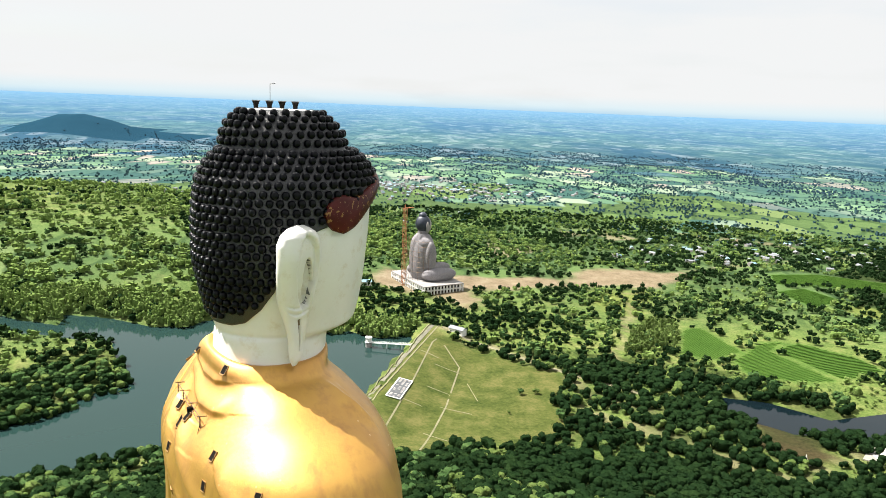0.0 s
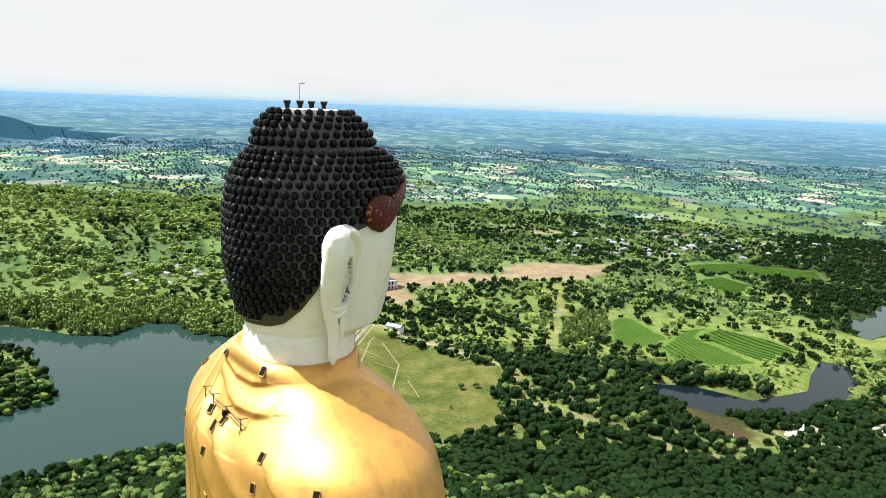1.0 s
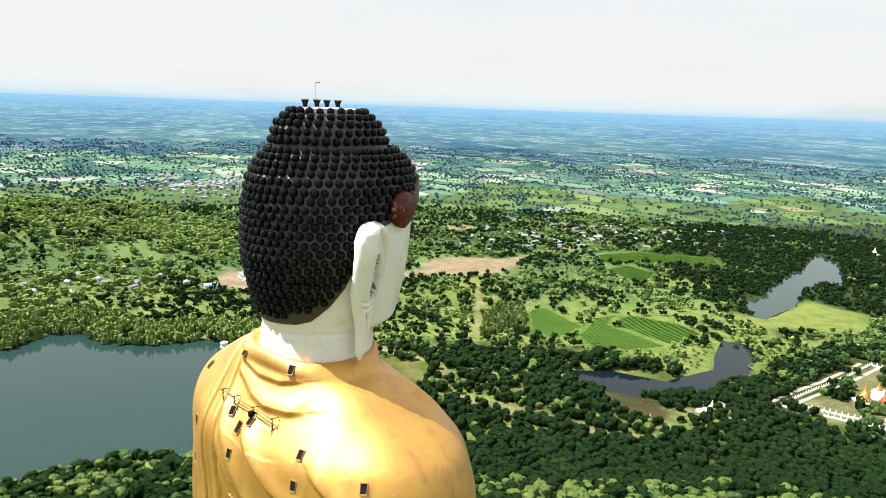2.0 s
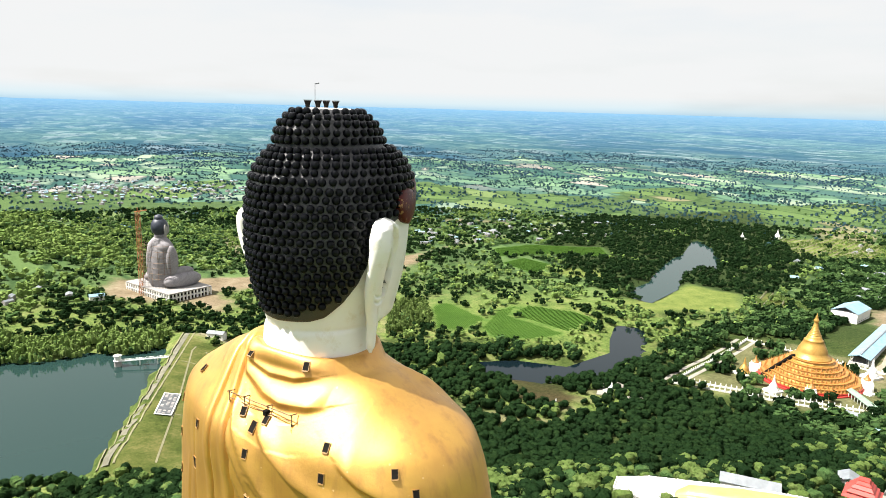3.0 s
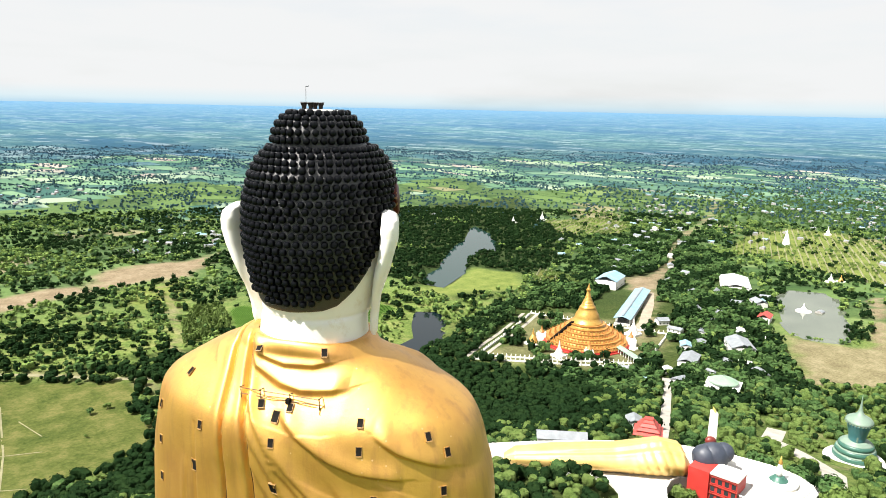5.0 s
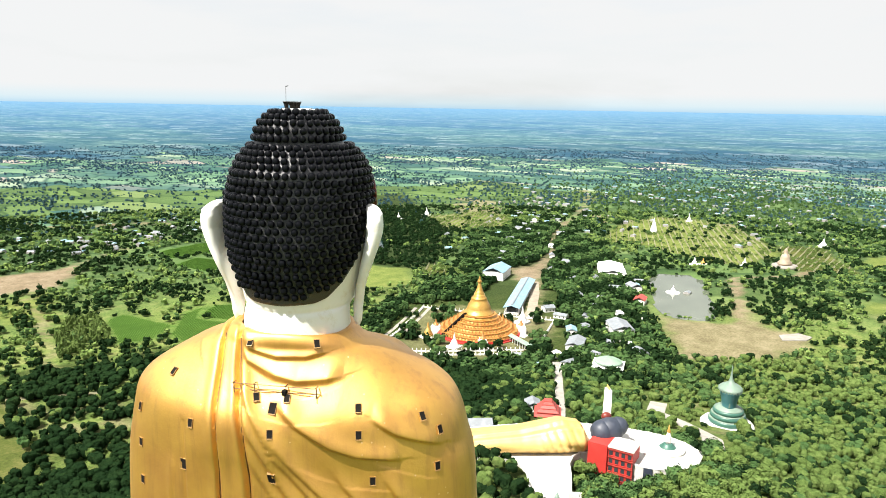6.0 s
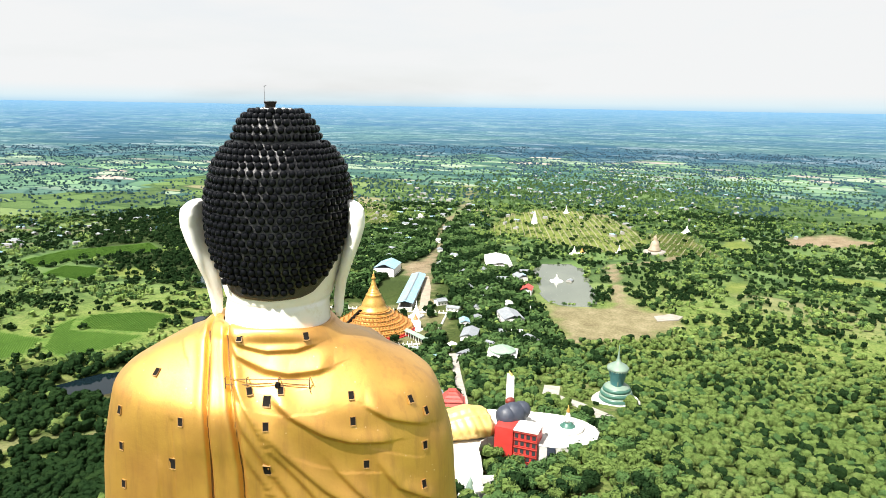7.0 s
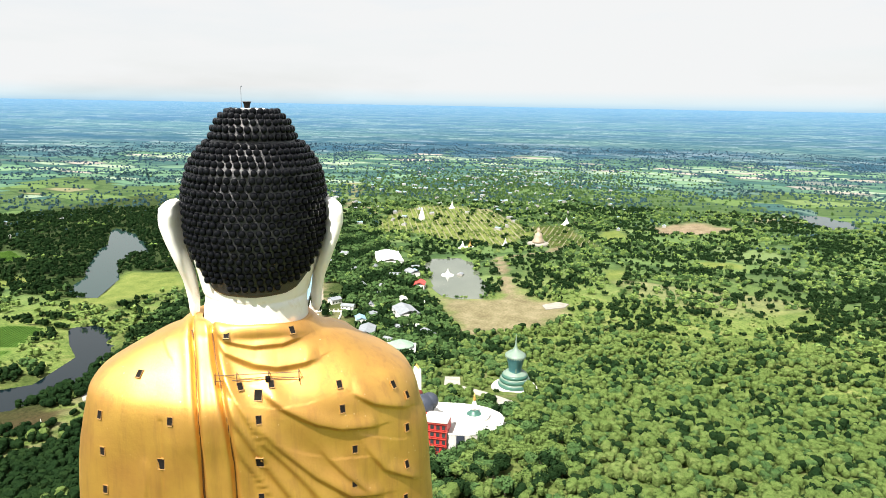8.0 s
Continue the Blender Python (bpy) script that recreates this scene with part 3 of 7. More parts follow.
for p, lab in ((LAKE, "green-grey reservoir held back by a grass dam"), (POND, "dark still pond fringed with trees"), (RIVER, "blue winding river pool among woods"),
               (TEMPLE_POND, "pale grey temple pond beside bare ground"), (FAR_WATER, "small blue pond far out on the plain")):
    q = [(-440, 580), (-100, 585), (0, 560), (-10, 530), (-60, 340), (-150, 250), (-440, 230)] if p is LAKE else grown(p, 10)
    tagged(sheet("water", q, -0.4 if p is not LAKE else 0.2, M_PALE_WATER if p is TEMPLE_POND else M_POND if p is POND else M_WATER), lab, "water", kind="structure")


# ---- trees ----
def ball(n=2):
    """A cube blown up to a sphere: corners and faces."""
    vs, qs = [], []
    for axis_ in range(3):
        for sgn in (-1, 1):
            base = len(vs)
            for i in range(n + 1):
                for j in range(n + 1):
                    p = [0, 0, 0]
                    p[axis_], p[(axis_ + 1) % 3], p[(axis_ + 2) % 3] = sgn, 2 * i / n - 1, 2 * j / n - 1
                    v = np.array(p, float)
                    vs.append(v / np.linalg.norm(v))
            for i in range(n):
                for j in range(n):
                    a = base + i * (n + 1) + j
                    q = [a, a + n + 1, a + n + 2, a + 1]
                    qs.append(q if sgn > 0 else q[::-1])
    return np.array(vs), np.array(qs)


BALL = ball(2)


BALL_LOW = ball(1)


def crown(seed, leaves, lobes, size, tall=1.0, heart=BALL):
    """A crown one metre in radius standing on z = 0.25: lobes of many small leaf sprays over a dark heart."""
    r = np.random.RandomState(seed)
    V, Q, count = [], [], 0
    cs = []
    for k in range(lobes):
        a, d = r.uniform(0, 6.283), 0.62 * math.sqrt(r.uniform(0.02, 1))
        rad = r.uniform(0.34, 0.56) * (1.0 if lobes > 2 else 1.3)
        cs.append((np.array([d * math.cos(a), d * math.sin(a), 0.55 + tall * (0.55 * (1 - d * d) * r.uniform(0.6, 1.1))]), rad))
    for c, rad in cs:
        bv = heart[0] * (rad * 0.92) * (1 + 0.10 * np.sin(heart[0] @ r.uniform(3, 7, 3) + r.uniform(0, 6))[:, None]) + c
        V.append(bv), Q.append(heart[1] + count)
        count += len(bv)
    for k in range(leaves):
        c, rad = cs[k % lobes]
        n = r.randn(3)
        n[2] = abs(n[2]) * 0.9 - 0.25
        n /= np.linalg.norm(n)
        p = c + n * rad * r.uniform(0.86, 1.16)
        t = n + 0.2 * r.randn(3)
        t /= np.linalg.norm(t)
        u = np.cross(t, r.randn(3))
        u /= np.linalg.norm(u)
        w = np.cross(t, u)
        s = size * r.uniform(0.6, 1.3)
        V.append(np.array([p - u * s, p + w * s * 0.7, p + u * s, p - w * s * 0.7]))
        Q.append(np.array([[0, 1, 2, 3]]) + count)
        count += 4
    Q = np.concatenate(Q)
    return np.concatenate(V), Q


def woods(name, pts, variants, material, label, stretch=(0.9, 1.25)):
    """Many trees joined into one piece of woodland; pts: rows of x, y, radius."""
    r = np.random.RandomState(len(pts))
    pts = np.asarray(pts, float)
    V, Q, base = [], [], 0
    kind = r.randint(0, len(variants), len(pts))
    z0 = land(pts[:, 0], pts[:, 1])
    for k, (v, q) in enumerate(variants):
        s = np.where(kind == k)[0]
        if not len(s):
            continue
        a, rad, h = r.uniform(0, 6.283, len(s)), pts[s, 2], r.uniform(*stretch, len(s))
        ca, sa = np.cos(a)[:, None], np.sin(a)[:, None]
        X = (v[:, 0] * ca - v[:, 1] * sa) * rad[:, None] + pts[s, 0][:, None]
        Y = (v[:, 0] * sa + v[:, 1] * ca) * rad[:, None] + pts[s, 1][:, None]
        Z = v[:, 2] * (rad * h)[:, None] + (z0[s] - 0.25 * rad)[:, None]
        V.append(np.stack([X, Y, Z], -1).reshape(-1, 3))
        Q.append((q[None] + (np.arange(len(s)) * len(v))[:, None, None] + base).reshape(-1, 4))
        base += len(s) * len(v)
    me = mesh_of(name, np.concatenate(V), np.concatenate(Q), [material], None, True)
    return tagged(new(name, me), label, "trees", kind="stuff")


def scatter(n, r0, r1, seed, rule):
    """Random places in the ring r0..r1, on the sides that the place is seen to, kept where rule(x, y, u) holds."""
    r = np.random.RandomState(seed)
    a = np.radians(r.uniform(-22, 132, n))
    d = np.sqrt(r.uniform(r0 * r0, r1 * r1, n))
    x, y = d * np.cos(a), d * np.sin(a)
    keep = rule(x, y, r.uniform(0, 1, n))
    return x[keep], y[keep], r


def open_land(x, y):
    """Where no tree stands: water, fields, tracks, yards and the dam."""
    o = is_water(x, y, 1.5)
    for p in [c[0] for c in CROPS] + BARE + LEAS[:4] + [PLAZA]:
        o |= edge_dist(x, y, p) > -2
    o |= (edge_dist(x, y, MEADOW) > 0) | (edge_dist(x, y, REEDS) > 0)
    for g in GARDENS:
        o |= (edge_dist(x, y, g[0]) > -1) & (wave(x, y, 30, 92) < 0.7)
    o |= (edge_dist(x, y, COMPOUND) > -13) & (wave(x, y, 24, 91) < 0.55)
    o |= (np.hypot(x - 388, y - 329) < 38)
    for pts, w in TRACKS:
        o |= line_dist(x, y, pts) < w * 0.5 + 2
    o |= line_dist(x, y, DAM) < 14
    for hx, hy in HOUSES:
        o |= np.hypot(x - hx, y - hy) < 5
    for hx, hy, hr in BIG:
        o |= np.hypot(x - hx, y - hy) < hr
    o |= line_dist(x, y, [(196, 146), (216, 156), (245, 172), (290, 198), (345, 230), (366, 244)]) < 4.5
    o |= line_dist(x, y, [(213, 96), (235, 92), (258, 100), (278, 122), (290, 140), (320, 150)]) < 8
    o |= line_dist(x, y, [(455, 362), (556, 408)]) < 16
    return o


HOUSES = [(438, 272), (478, 282), (432, 224), (505, 262), (545, 300), (590, 330), (620, 400), (590, 440), (640, 460), (690, 490), (660, 520), (630, 556), (706, 586), (711, 529), (760, 500),
          (790, 540), (820, 560), (690, 440), (585, 305), (340, 246), (362, 232), (228, 178),
          (711, 624), (700, 579), (823, 575), (657, 450), (891, 553), (831, 509), (586, 354), (453, 268), (427, 234), (607, 293), (878, 651), (806, 527), (729, 510), (699, 552), (480, 319), (937, 574), (858, 544), (354, 266), (376, 249),
          (520, 290), (540, 320), (470, 300), (500, 240), (640, 380), (665, 405), (610, 340), (420, 205), (395, 225), (620, 470), (655, 487), (745, 540), (770, 575), (905, 600), (860, 590), (740, 470), (780, 480)]
BIG = [(500, 362, 40), (552, 426, 18), (660, 346, 26), (466, 243, 14), (405, 250, 11), (562, 268, 9), (600, 292, 9), (372, 207, 13), (208, 158, 9), (300, 106, 17), (388, 329, 34), (830, 207, 14), (172, 176, 9)]


def near_rule(x, y, u):
    d = 0.86 + 0.45 * wave(x, y, 60, 41) + 0.25 * wave(x, y, 17, 42)
    d = d + 0.5 * (land(x, y) > 6) + 0.6 * smooth01(40, 4, np.abs(edge_dist(x, y, POND))) + 0.5 * inside(x, y, TOWN) + 0.5 * inside(x, y, SHADE_WOOD)
    return (u < np.clip(d, 0.05, 1)) & ~open_land(x, y) & (np.hypot(x - HILL[0], y - HILL[1]) > 60)




def mid_rule(x, y, u):
    d = 0.72 + 0.42 * wave(x, y, 150, 43) + 0.4 * wave(x, y, 40, 44) + 0.8 * smooth01(60, 5, np.abs(edge_dist(x, y, RIVER))) - 0.22 * (land(x, y) > 7) - 0.5 * smooth01(40, 54, land(x, y))
    d = d + 0.9 * inside(x, y, BELT) + 0.8 * inside(x, y, PLANTATION) + 1.1 * inside(x, y, RIVER_WOOD) + 0.8 * inside(x, y, TOWN) + 0.7 * smooth01(70, 20, np.abs(edge_dist(x, y, LAKE)))
    return (u < np.clip(d, 0.03, 1)) & ~open_land(x, y)


def far_rule(x, y, u):
    d = 0.20 + 0.38 * wave(x, y, 520, 45) + 0.35 * wave(x, y, 120, 46)
    d = np.where(((x + 1480) / 430) ** 2 + ((y - 2890) / 250) ** 2 < 1, 0, d)
    return (u < np.clip(d, 0.03, 1)) & ~is_water(x, y, 4)


RICH = [crown(s, 34, 2, 0.15, 1.0, BALL) for s in range(8)]
MIDS = [crown(20 + s, 9, 2, 0.36, 1.0, BALL_LOW) for s in range(6)]
FARS = [crown(40 + s, 2, 1, 0.5, 0.6, BALL_LOW) for s in range(4)]
x, y, r = scatter(23000, 90, 500, 1, near_rule)
near_pts = np.stack([x, y, r.uniform(2.0, 4.6, len(x))], -1)
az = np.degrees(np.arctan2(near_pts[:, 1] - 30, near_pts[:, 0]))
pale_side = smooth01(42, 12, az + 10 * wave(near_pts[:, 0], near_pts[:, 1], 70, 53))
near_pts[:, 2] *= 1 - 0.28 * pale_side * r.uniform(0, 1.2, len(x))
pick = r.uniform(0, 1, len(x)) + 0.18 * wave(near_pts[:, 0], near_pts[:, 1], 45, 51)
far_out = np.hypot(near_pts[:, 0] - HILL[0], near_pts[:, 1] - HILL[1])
# cloud shade and sunlit slopes set by leaf colour, from bearing and distance
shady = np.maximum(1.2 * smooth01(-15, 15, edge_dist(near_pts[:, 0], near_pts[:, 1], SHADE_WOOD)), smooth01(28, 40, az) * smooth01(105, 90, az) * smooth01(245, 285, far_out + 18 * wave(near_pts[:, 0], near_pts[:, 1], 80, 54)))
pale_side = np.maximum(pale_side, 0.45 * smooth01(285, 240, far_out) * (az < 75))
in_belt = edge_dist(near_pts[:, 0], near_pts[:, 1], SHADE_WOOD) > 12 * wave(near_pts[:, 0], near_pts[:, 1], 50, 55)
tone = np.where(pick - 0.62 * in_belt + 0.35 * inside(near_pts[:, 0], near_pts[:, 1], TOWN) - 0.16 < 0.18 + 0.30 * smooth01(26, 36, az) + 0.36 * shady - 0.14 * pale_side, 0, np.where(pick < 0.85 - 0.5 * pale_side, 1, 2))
# the trees nearest the terrace stand as single trees; the rest are one wood
order = np.argsort(np.hypot(near_pts[:, 0] - 175, near_pts[:, 1] - 95))
single = np.zeros(len(x), bool)
single[order[:290]] = True
rim = [(178, 96), (181, 89), (186, 83), (191, 79), (197, 79), (203, 80), (209, 82), (215, 86), (219, 93), (221, 100), (220, 107), (217, 114), (174, 117), (172, 110), (176, 103), (184, 79), (199, 73), (223, 89), (166, 112), (160, 108), (152, 104), (145, 100), (138, 97)]
SINGLE_TREES = np.concatenate([np.column_stack([near_pts[single], tone[single]]), [(a, b, 4.9 + 0.9 * math.sin(3 * k), 1 + (k % 5 == 0) - (k % 4 == 0)) for k, (a, b) in enumerate(rim)]])
for k, (mat, lab) in enumerate(((M_LEAF_DARK, "dark green broadleaf trees covering the slopes, partly darkened for cloud shade"), (M_LEAF, "sunlit green broadleaf trees covering the hillside"), (M_LEAF_PALE, "pale yellow-green scrub trees on the hillside"))):
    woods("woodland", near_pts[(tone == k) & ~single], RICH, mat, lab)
bush_x, bush_y, r = scatter(9500, 100, 600, 7, lambda x, y, u: ~open_land(x, y) & (u < 0.75) & ~inside(x, y, SHADE_WOOD) & (np.hypot(x - HILL[0], y - HILL[1]) > 60))
woods("shrubs", np.column_stack([bush_x, bush_y, r.uniform(0.8, 1.9, len(bush_x))]), MIDS, M_LEAF_PALE, "pale green shrubs between the trees", (0.7, 1.0))
x, y, r = scatter(44000, 500, 1250, 2, mid_rule)
mid_pts = np.stack([x, y, r.uniform(1.5, 4.6, len(x))], -1)
mid_pts[:, 2] *= 1 + 0.3 * (land(mid_pts[:, 0], mid_pts[:, 1]) > 7)
# river wood takes the dark leaf colour to stand for cloud shade
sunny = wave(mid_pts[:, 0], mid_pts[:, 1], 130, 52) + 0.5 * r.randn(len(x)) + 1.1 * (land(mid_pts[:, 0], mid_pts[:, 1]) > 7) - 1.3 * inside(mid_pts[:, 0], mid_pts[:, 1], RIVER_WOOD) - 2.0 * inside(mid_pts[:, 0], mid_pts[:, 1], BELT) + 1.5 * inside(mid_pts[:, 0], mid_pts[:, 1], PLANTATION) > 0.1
rt_ = np.random.RandomState(33)
tx, ty = rt_.uniform(290, 900, 17000), rt_.uniform(150, 620, 17000)
ok = inside(tx, ty, TOWN) & ~open_land(tx, ty) & (wave(tx, ty, 28, 93) > -0.75)
town = np.column_stack([tx[ok], ty[ok], rt_.uniform(2.6, 5.2, ok.sum())])
deep = rt_.uniform(-0.5, 0.5, len(town)) + wave(town[:, 0], town[:, 1], 55, 95) > 0.0
woods("town_trees", town[~deep], MIDS, M_LEAF, "dense green garden trees between the houses", (1.0, 1.4))
woods("town_trees", town[deep], MIDS, M_LEAF_DARK, "dense dark garden trees between the houses", (1.0, 1.4))
# most sunny trees get the brightened leaf copy, above all on the hill
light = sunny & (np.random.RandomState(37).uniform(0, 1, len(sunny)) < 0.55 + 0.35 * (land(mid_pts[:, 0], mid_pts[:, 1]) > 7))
woods("woodland", mid_pts[light], MIDS, M_LEAF_BRIGHT, "scattered yellow-green trees and thickets between fields")
woods("woodland", mid_pts[sunny & ~light], MIDS, M_LEAF, "scattered light green trees and thickets between fields")
woods("woodland", mid_pts[~sunny], MIDS, M_LEAF_DARK, "scattered dark trees and thickets between fields, partly darkened for cloud shade")
x, y, r = scatter(64000, 1250, 3150, 3, far_rule)
far_pts = np.stack([x, y, r.uniform(2.6, 6.0, len(x))], -1)


def hedgerows(n, r0, r1, seed, lo, hi):
    """Lines of trees along field edges."""
    r = np.random.RandomState(seed)
    out = []
    for k in range(n):
        a, d = np.radians(r.uniform(-22, 132)), math.sqrt(r.uniform(r0 * r0, r1 * r1))
        t = 0.5 + r.choice([0, math.pi / 2]) + r.uniform(-0.12, 0.12)
        s = np.arange(0, r.uniform(60, 260), r.uniform(7, 13))
        px, py = d * math.cos(a) + s * math.cos(t) + r.randn(len(s)) * 1.5, d * math.sin(a) + s * math.sin(t) + r.randn(len(s)) * 1.5
        ok = r.uniform(0, 1, len(s)) < 0.8
        out.append(np.stack([px[ok], py[ok], r.uniform(lo, hi, ok.sum())], -1))
    out = np.concatenate(out)
    return out[~open_land(out[:, 0], out[:, 1])]


far_pts = np.concatenate([far_pts, hedgerows(1100, 1000, 3000, 71, 2.2, 4.6)])
tx, ty = np.random.RandomState(35).randn(2, 5200) * [[330], [210]] + [[1330], [440]]
ok = (np.hypot(tx, ty) > 1000) & ~open_land(tx, ty)
woods("village_trees", np.column_stack([tx, ty, np.random.RandomState(36).uniform(2.4, 5.0, len(tx))])[ok], FARS, M_LEAF, "green trees round the houses of a far village", (0.8, 1.2))
# beyond 1900 m the trees switch to the bluer haze colour
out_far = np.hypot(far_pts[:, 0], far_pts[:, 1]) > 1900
woods("distant_woods", far_pts[out_far], FARS, M_LEAF_HAZE, "trees far out on the plain, coloured blue for haze", (0.7, 1.1))
woods("distant_woods", far_pts[~out_far], FARS, M_LEAF_FAR, "distant trees dotted over the plain, tinted blue-green for haze", (0.7, 1.1))
woods("hedgerow_trees", hedgerows(170, 520, 1200, 72, 2.2, 4.2), MIDS, M_LEAF_DARK, "dark hedgerow trees along field edges")

x, y, r = scatter(52000, 380, 760, 9, lambda x, y, u: (np.abs(edge_dist(x, y, LAKE) + 20) < 20) & (y > 470) & (x < -20) & ~is_water(x, y, 1) & (u < 0.9) & (line_dist(x, y, DAM) > 16))
woods("shore_trees", np.column_stack([x, y, r.uniform(1.6, 2.8, len(x))]), MIDS, M_LEAF_BRIGHT, "tall slender trees along the reservoir shore", (1.9, 2.9))


# small trees between the rows of garden figures
rg = np.random.RandomState(61)
gp = []
for poly, turn, ga, gb in GARDENS:
    px, py = rg.uniform(min(p[0] for p in poly), max(p[0] for p in poly), 1500), rg.uniform(min(p[1] for p in poly), max(p[1] for p in poly), 1500)
    ok = inside(px, py, poly) & (wave(px, py, 60, 94) > -0.2)
    gp.append(np.column_stack([px, py, rg.uniform(0.9, 2.0, len(px))])[ok])
woods("garden_trees", np.concatenate(gp), MIDS, M_LEAF_PALE, "small yellow-green trees among the garden figures", (1.0, 1.6))


px, py = rg.uniform(130, 205, 700), rg.uniform(500, 605, 700)
ok = inside(px, py, [(138, 507), (182, 520), (202, 590), (182, 599), (156, 561)])
woods("poplars", np.column_stack([px, py, rg.uniform(1.3, 2.1, len(px))])[ok], MIDS, M_LEAF_PALE, "stand of tall slender yellow-green trees", (2.2, 3.2))


# ---- crops in rows ----
def crop_rows(poly, turn, gap, material, label, tall=0.9):
    c, s = math.cos(turn), math.sin(turn)
    xs, ys = [p[0] for p in poly], [p[1] for p in poly]
    mx, my, R = (max(xs) + min(xs)) / 2, (max(ys) + min(ys)) / 2, max(max(xs) - min(xs), max(ys) - min(ys))
    rr = np.random.RandomState(3)
    A, B = np.meshgrid(np.arange(-R, R, 3.0), np.arange(-R, R, gap))
    X, Y = (mx + c * A - s * B).ravel(), (my + s * A + c * B).ravel()
    ok = edge_dist(X, Y, poly) > 1.5
    X, Y = X[ok], Y[ok]
    bv, bq = BALL_LOW
    Z = land(X, Y)
    d = np.stack([bv[:, 0] * 2.6, bv[:, 1] * gap * 0.42, bv[:, 2] * tall], -1)
    jit = rr.uniform(0.7, 1.25, (len(X), 1))
    V = np.stack([X[:, None] + (c * d[:, 0] - s * d[:, 1]), Y[:, None] + (s * d[:, 0] + c * d[:, 1]), Z[:, None] + 0.2 + d[:, 2] * jit], -1)
    Q = bq[None] + (np.arange(len(X)) * len(bv))[:, None, None]
    return tagged(new("crop_rows", mesh_of("crop_rows", V.reshape(-1, 3), Q.reshape(-1, 4), [material])), label, "crops", kind="stuff")


M_CROP = leafy("crop_leaves", [(0.25, (0.0248, 0.062, 0.0124)), (0.5, (0.0496, 0.105, 0.0186)), (0.75, (0.0806, 0.136, 0.0248))], 0.05)
for poly, turn, gap, tall in CROPS:
    crop_rows(poly, turn, gap, M_CROP, "bright green crop rows in a field by the water" if poly[0][1] < 600 else "green crop rows in a field by the farm track", tall)

# ---- single trees near the terrace ----
def tree(k, material, label):
    root = new("tree")
    bm = bmesh.new()
    rr = random.Random(k)
    rod_into(bm, (0, 0, -0.3), (0.04, 0.02, 0.5), 0.075, 0.05, 7)
    for j in range(5):
        a = j * 1.26 + rr.random()
        rod_into(bm, (0.04, 0.02, 0.3 + 0.04 * j), (0.42 * math.cos(a), 0.42 * math.sin(a), 0.75 + 0.1 * rr.random()), 0.032, 0.012, 5)
    part("trunk", bm, M_BARK, root)
    v, q = crown(100 + k, 190, 8, 0.135, 1.0, BALL_LOW)
    cr = new("crown", mesh_of("crown", v, q, [material], None, True))
    cr.parent = root
    return tagged(root, label, "tree", "trees near the terrace")


TREES = [[tree(10 * t + k, mat, lab) for k in range(4)] for t, (mat, lab) in enumerate(((M_LEAF_DARK, "dark green broadleaf tree on the hillside"), (M_LEAF, "sunlit green broadleaf tree on the hillside"), (M_LEAF_PALE, "pale yellow-green tree on the hillside")))]
used = set()
rt = random.Random(17)
for x, y, rad, t in SINGLE_TREES:
    src = TREES[int(t)][rt.randrange(4)]
    m = Matrix.Translation((x, y, ground_z(x, y) - 0.1 * rad)) @ Matrix.Rotation(rt.uniform(0, 6.28), 4, "Z") @ Matrix.Diagonal((rad, rad, rad * rt.uniform(0.95, 1.3), 1))
    if src.name in used:
        copy_thing(src, m @ Matrix.Diagonal((1 / src.scale.x, 1 / src.scale.y, 1 / src.scale.z, 1)))
    else:
        src.matrix_world = m
        used.add(src.name)
for row in TREES:
    for src in row:
        if src.name not in used:
            for o in (*src.children, src):
                bpy.data.objects.remove(o)


# ---- the colossal standing statue ----
FACING = radians(33.5)
STATUE = Matrix(((math.sin(FACING), math.cos(FACING), 0, HILL[0]), (-math.cos(FACING), math.sin(FACING), 0, HILL[1]), (0, 0, 1, 0), (0, 0, 0, 1)))
# height, sideways centre, forward centre, half width, half depth
BODY = np.array([(50, -1, 3.2, 19, 10), (130, -1, 3.2, 17, 8.2), (146, -1.1, 3.2, 16.1, 7.6), (150, -1.3, 3.4, 15.4, 7.95), (152, -1.3, 3.3, 14.9, 7.85), (153.2, -1.4, 3.35, 14.5, 7.65),
                 (154, -1.5, 3.4, 14.0, 7.25), (155, -1.8, 3.5, 12.8, 6.65), (156, -2.0, 3.45, 11.1, 5.95), (157, -2.0, 3.2, 9.35, 5.15), (158, -1.9, 3.0, 7.7, 4.5), (158.5, -1.7, 2.9, 6.4, 4.4),
                 (158.9, -1.6, 2.9, 5.9, 4.5), (159.5, -1.45, 2.9, 5.55, 4.7), (159.65, -1.4, 3.0, 5.2, 4.5), (159.35, -1.3, 3.0, 4.6, 4.1)])
BODY[:13] += np.array([0, 0.08, -0.2, 0.45, 0.2])
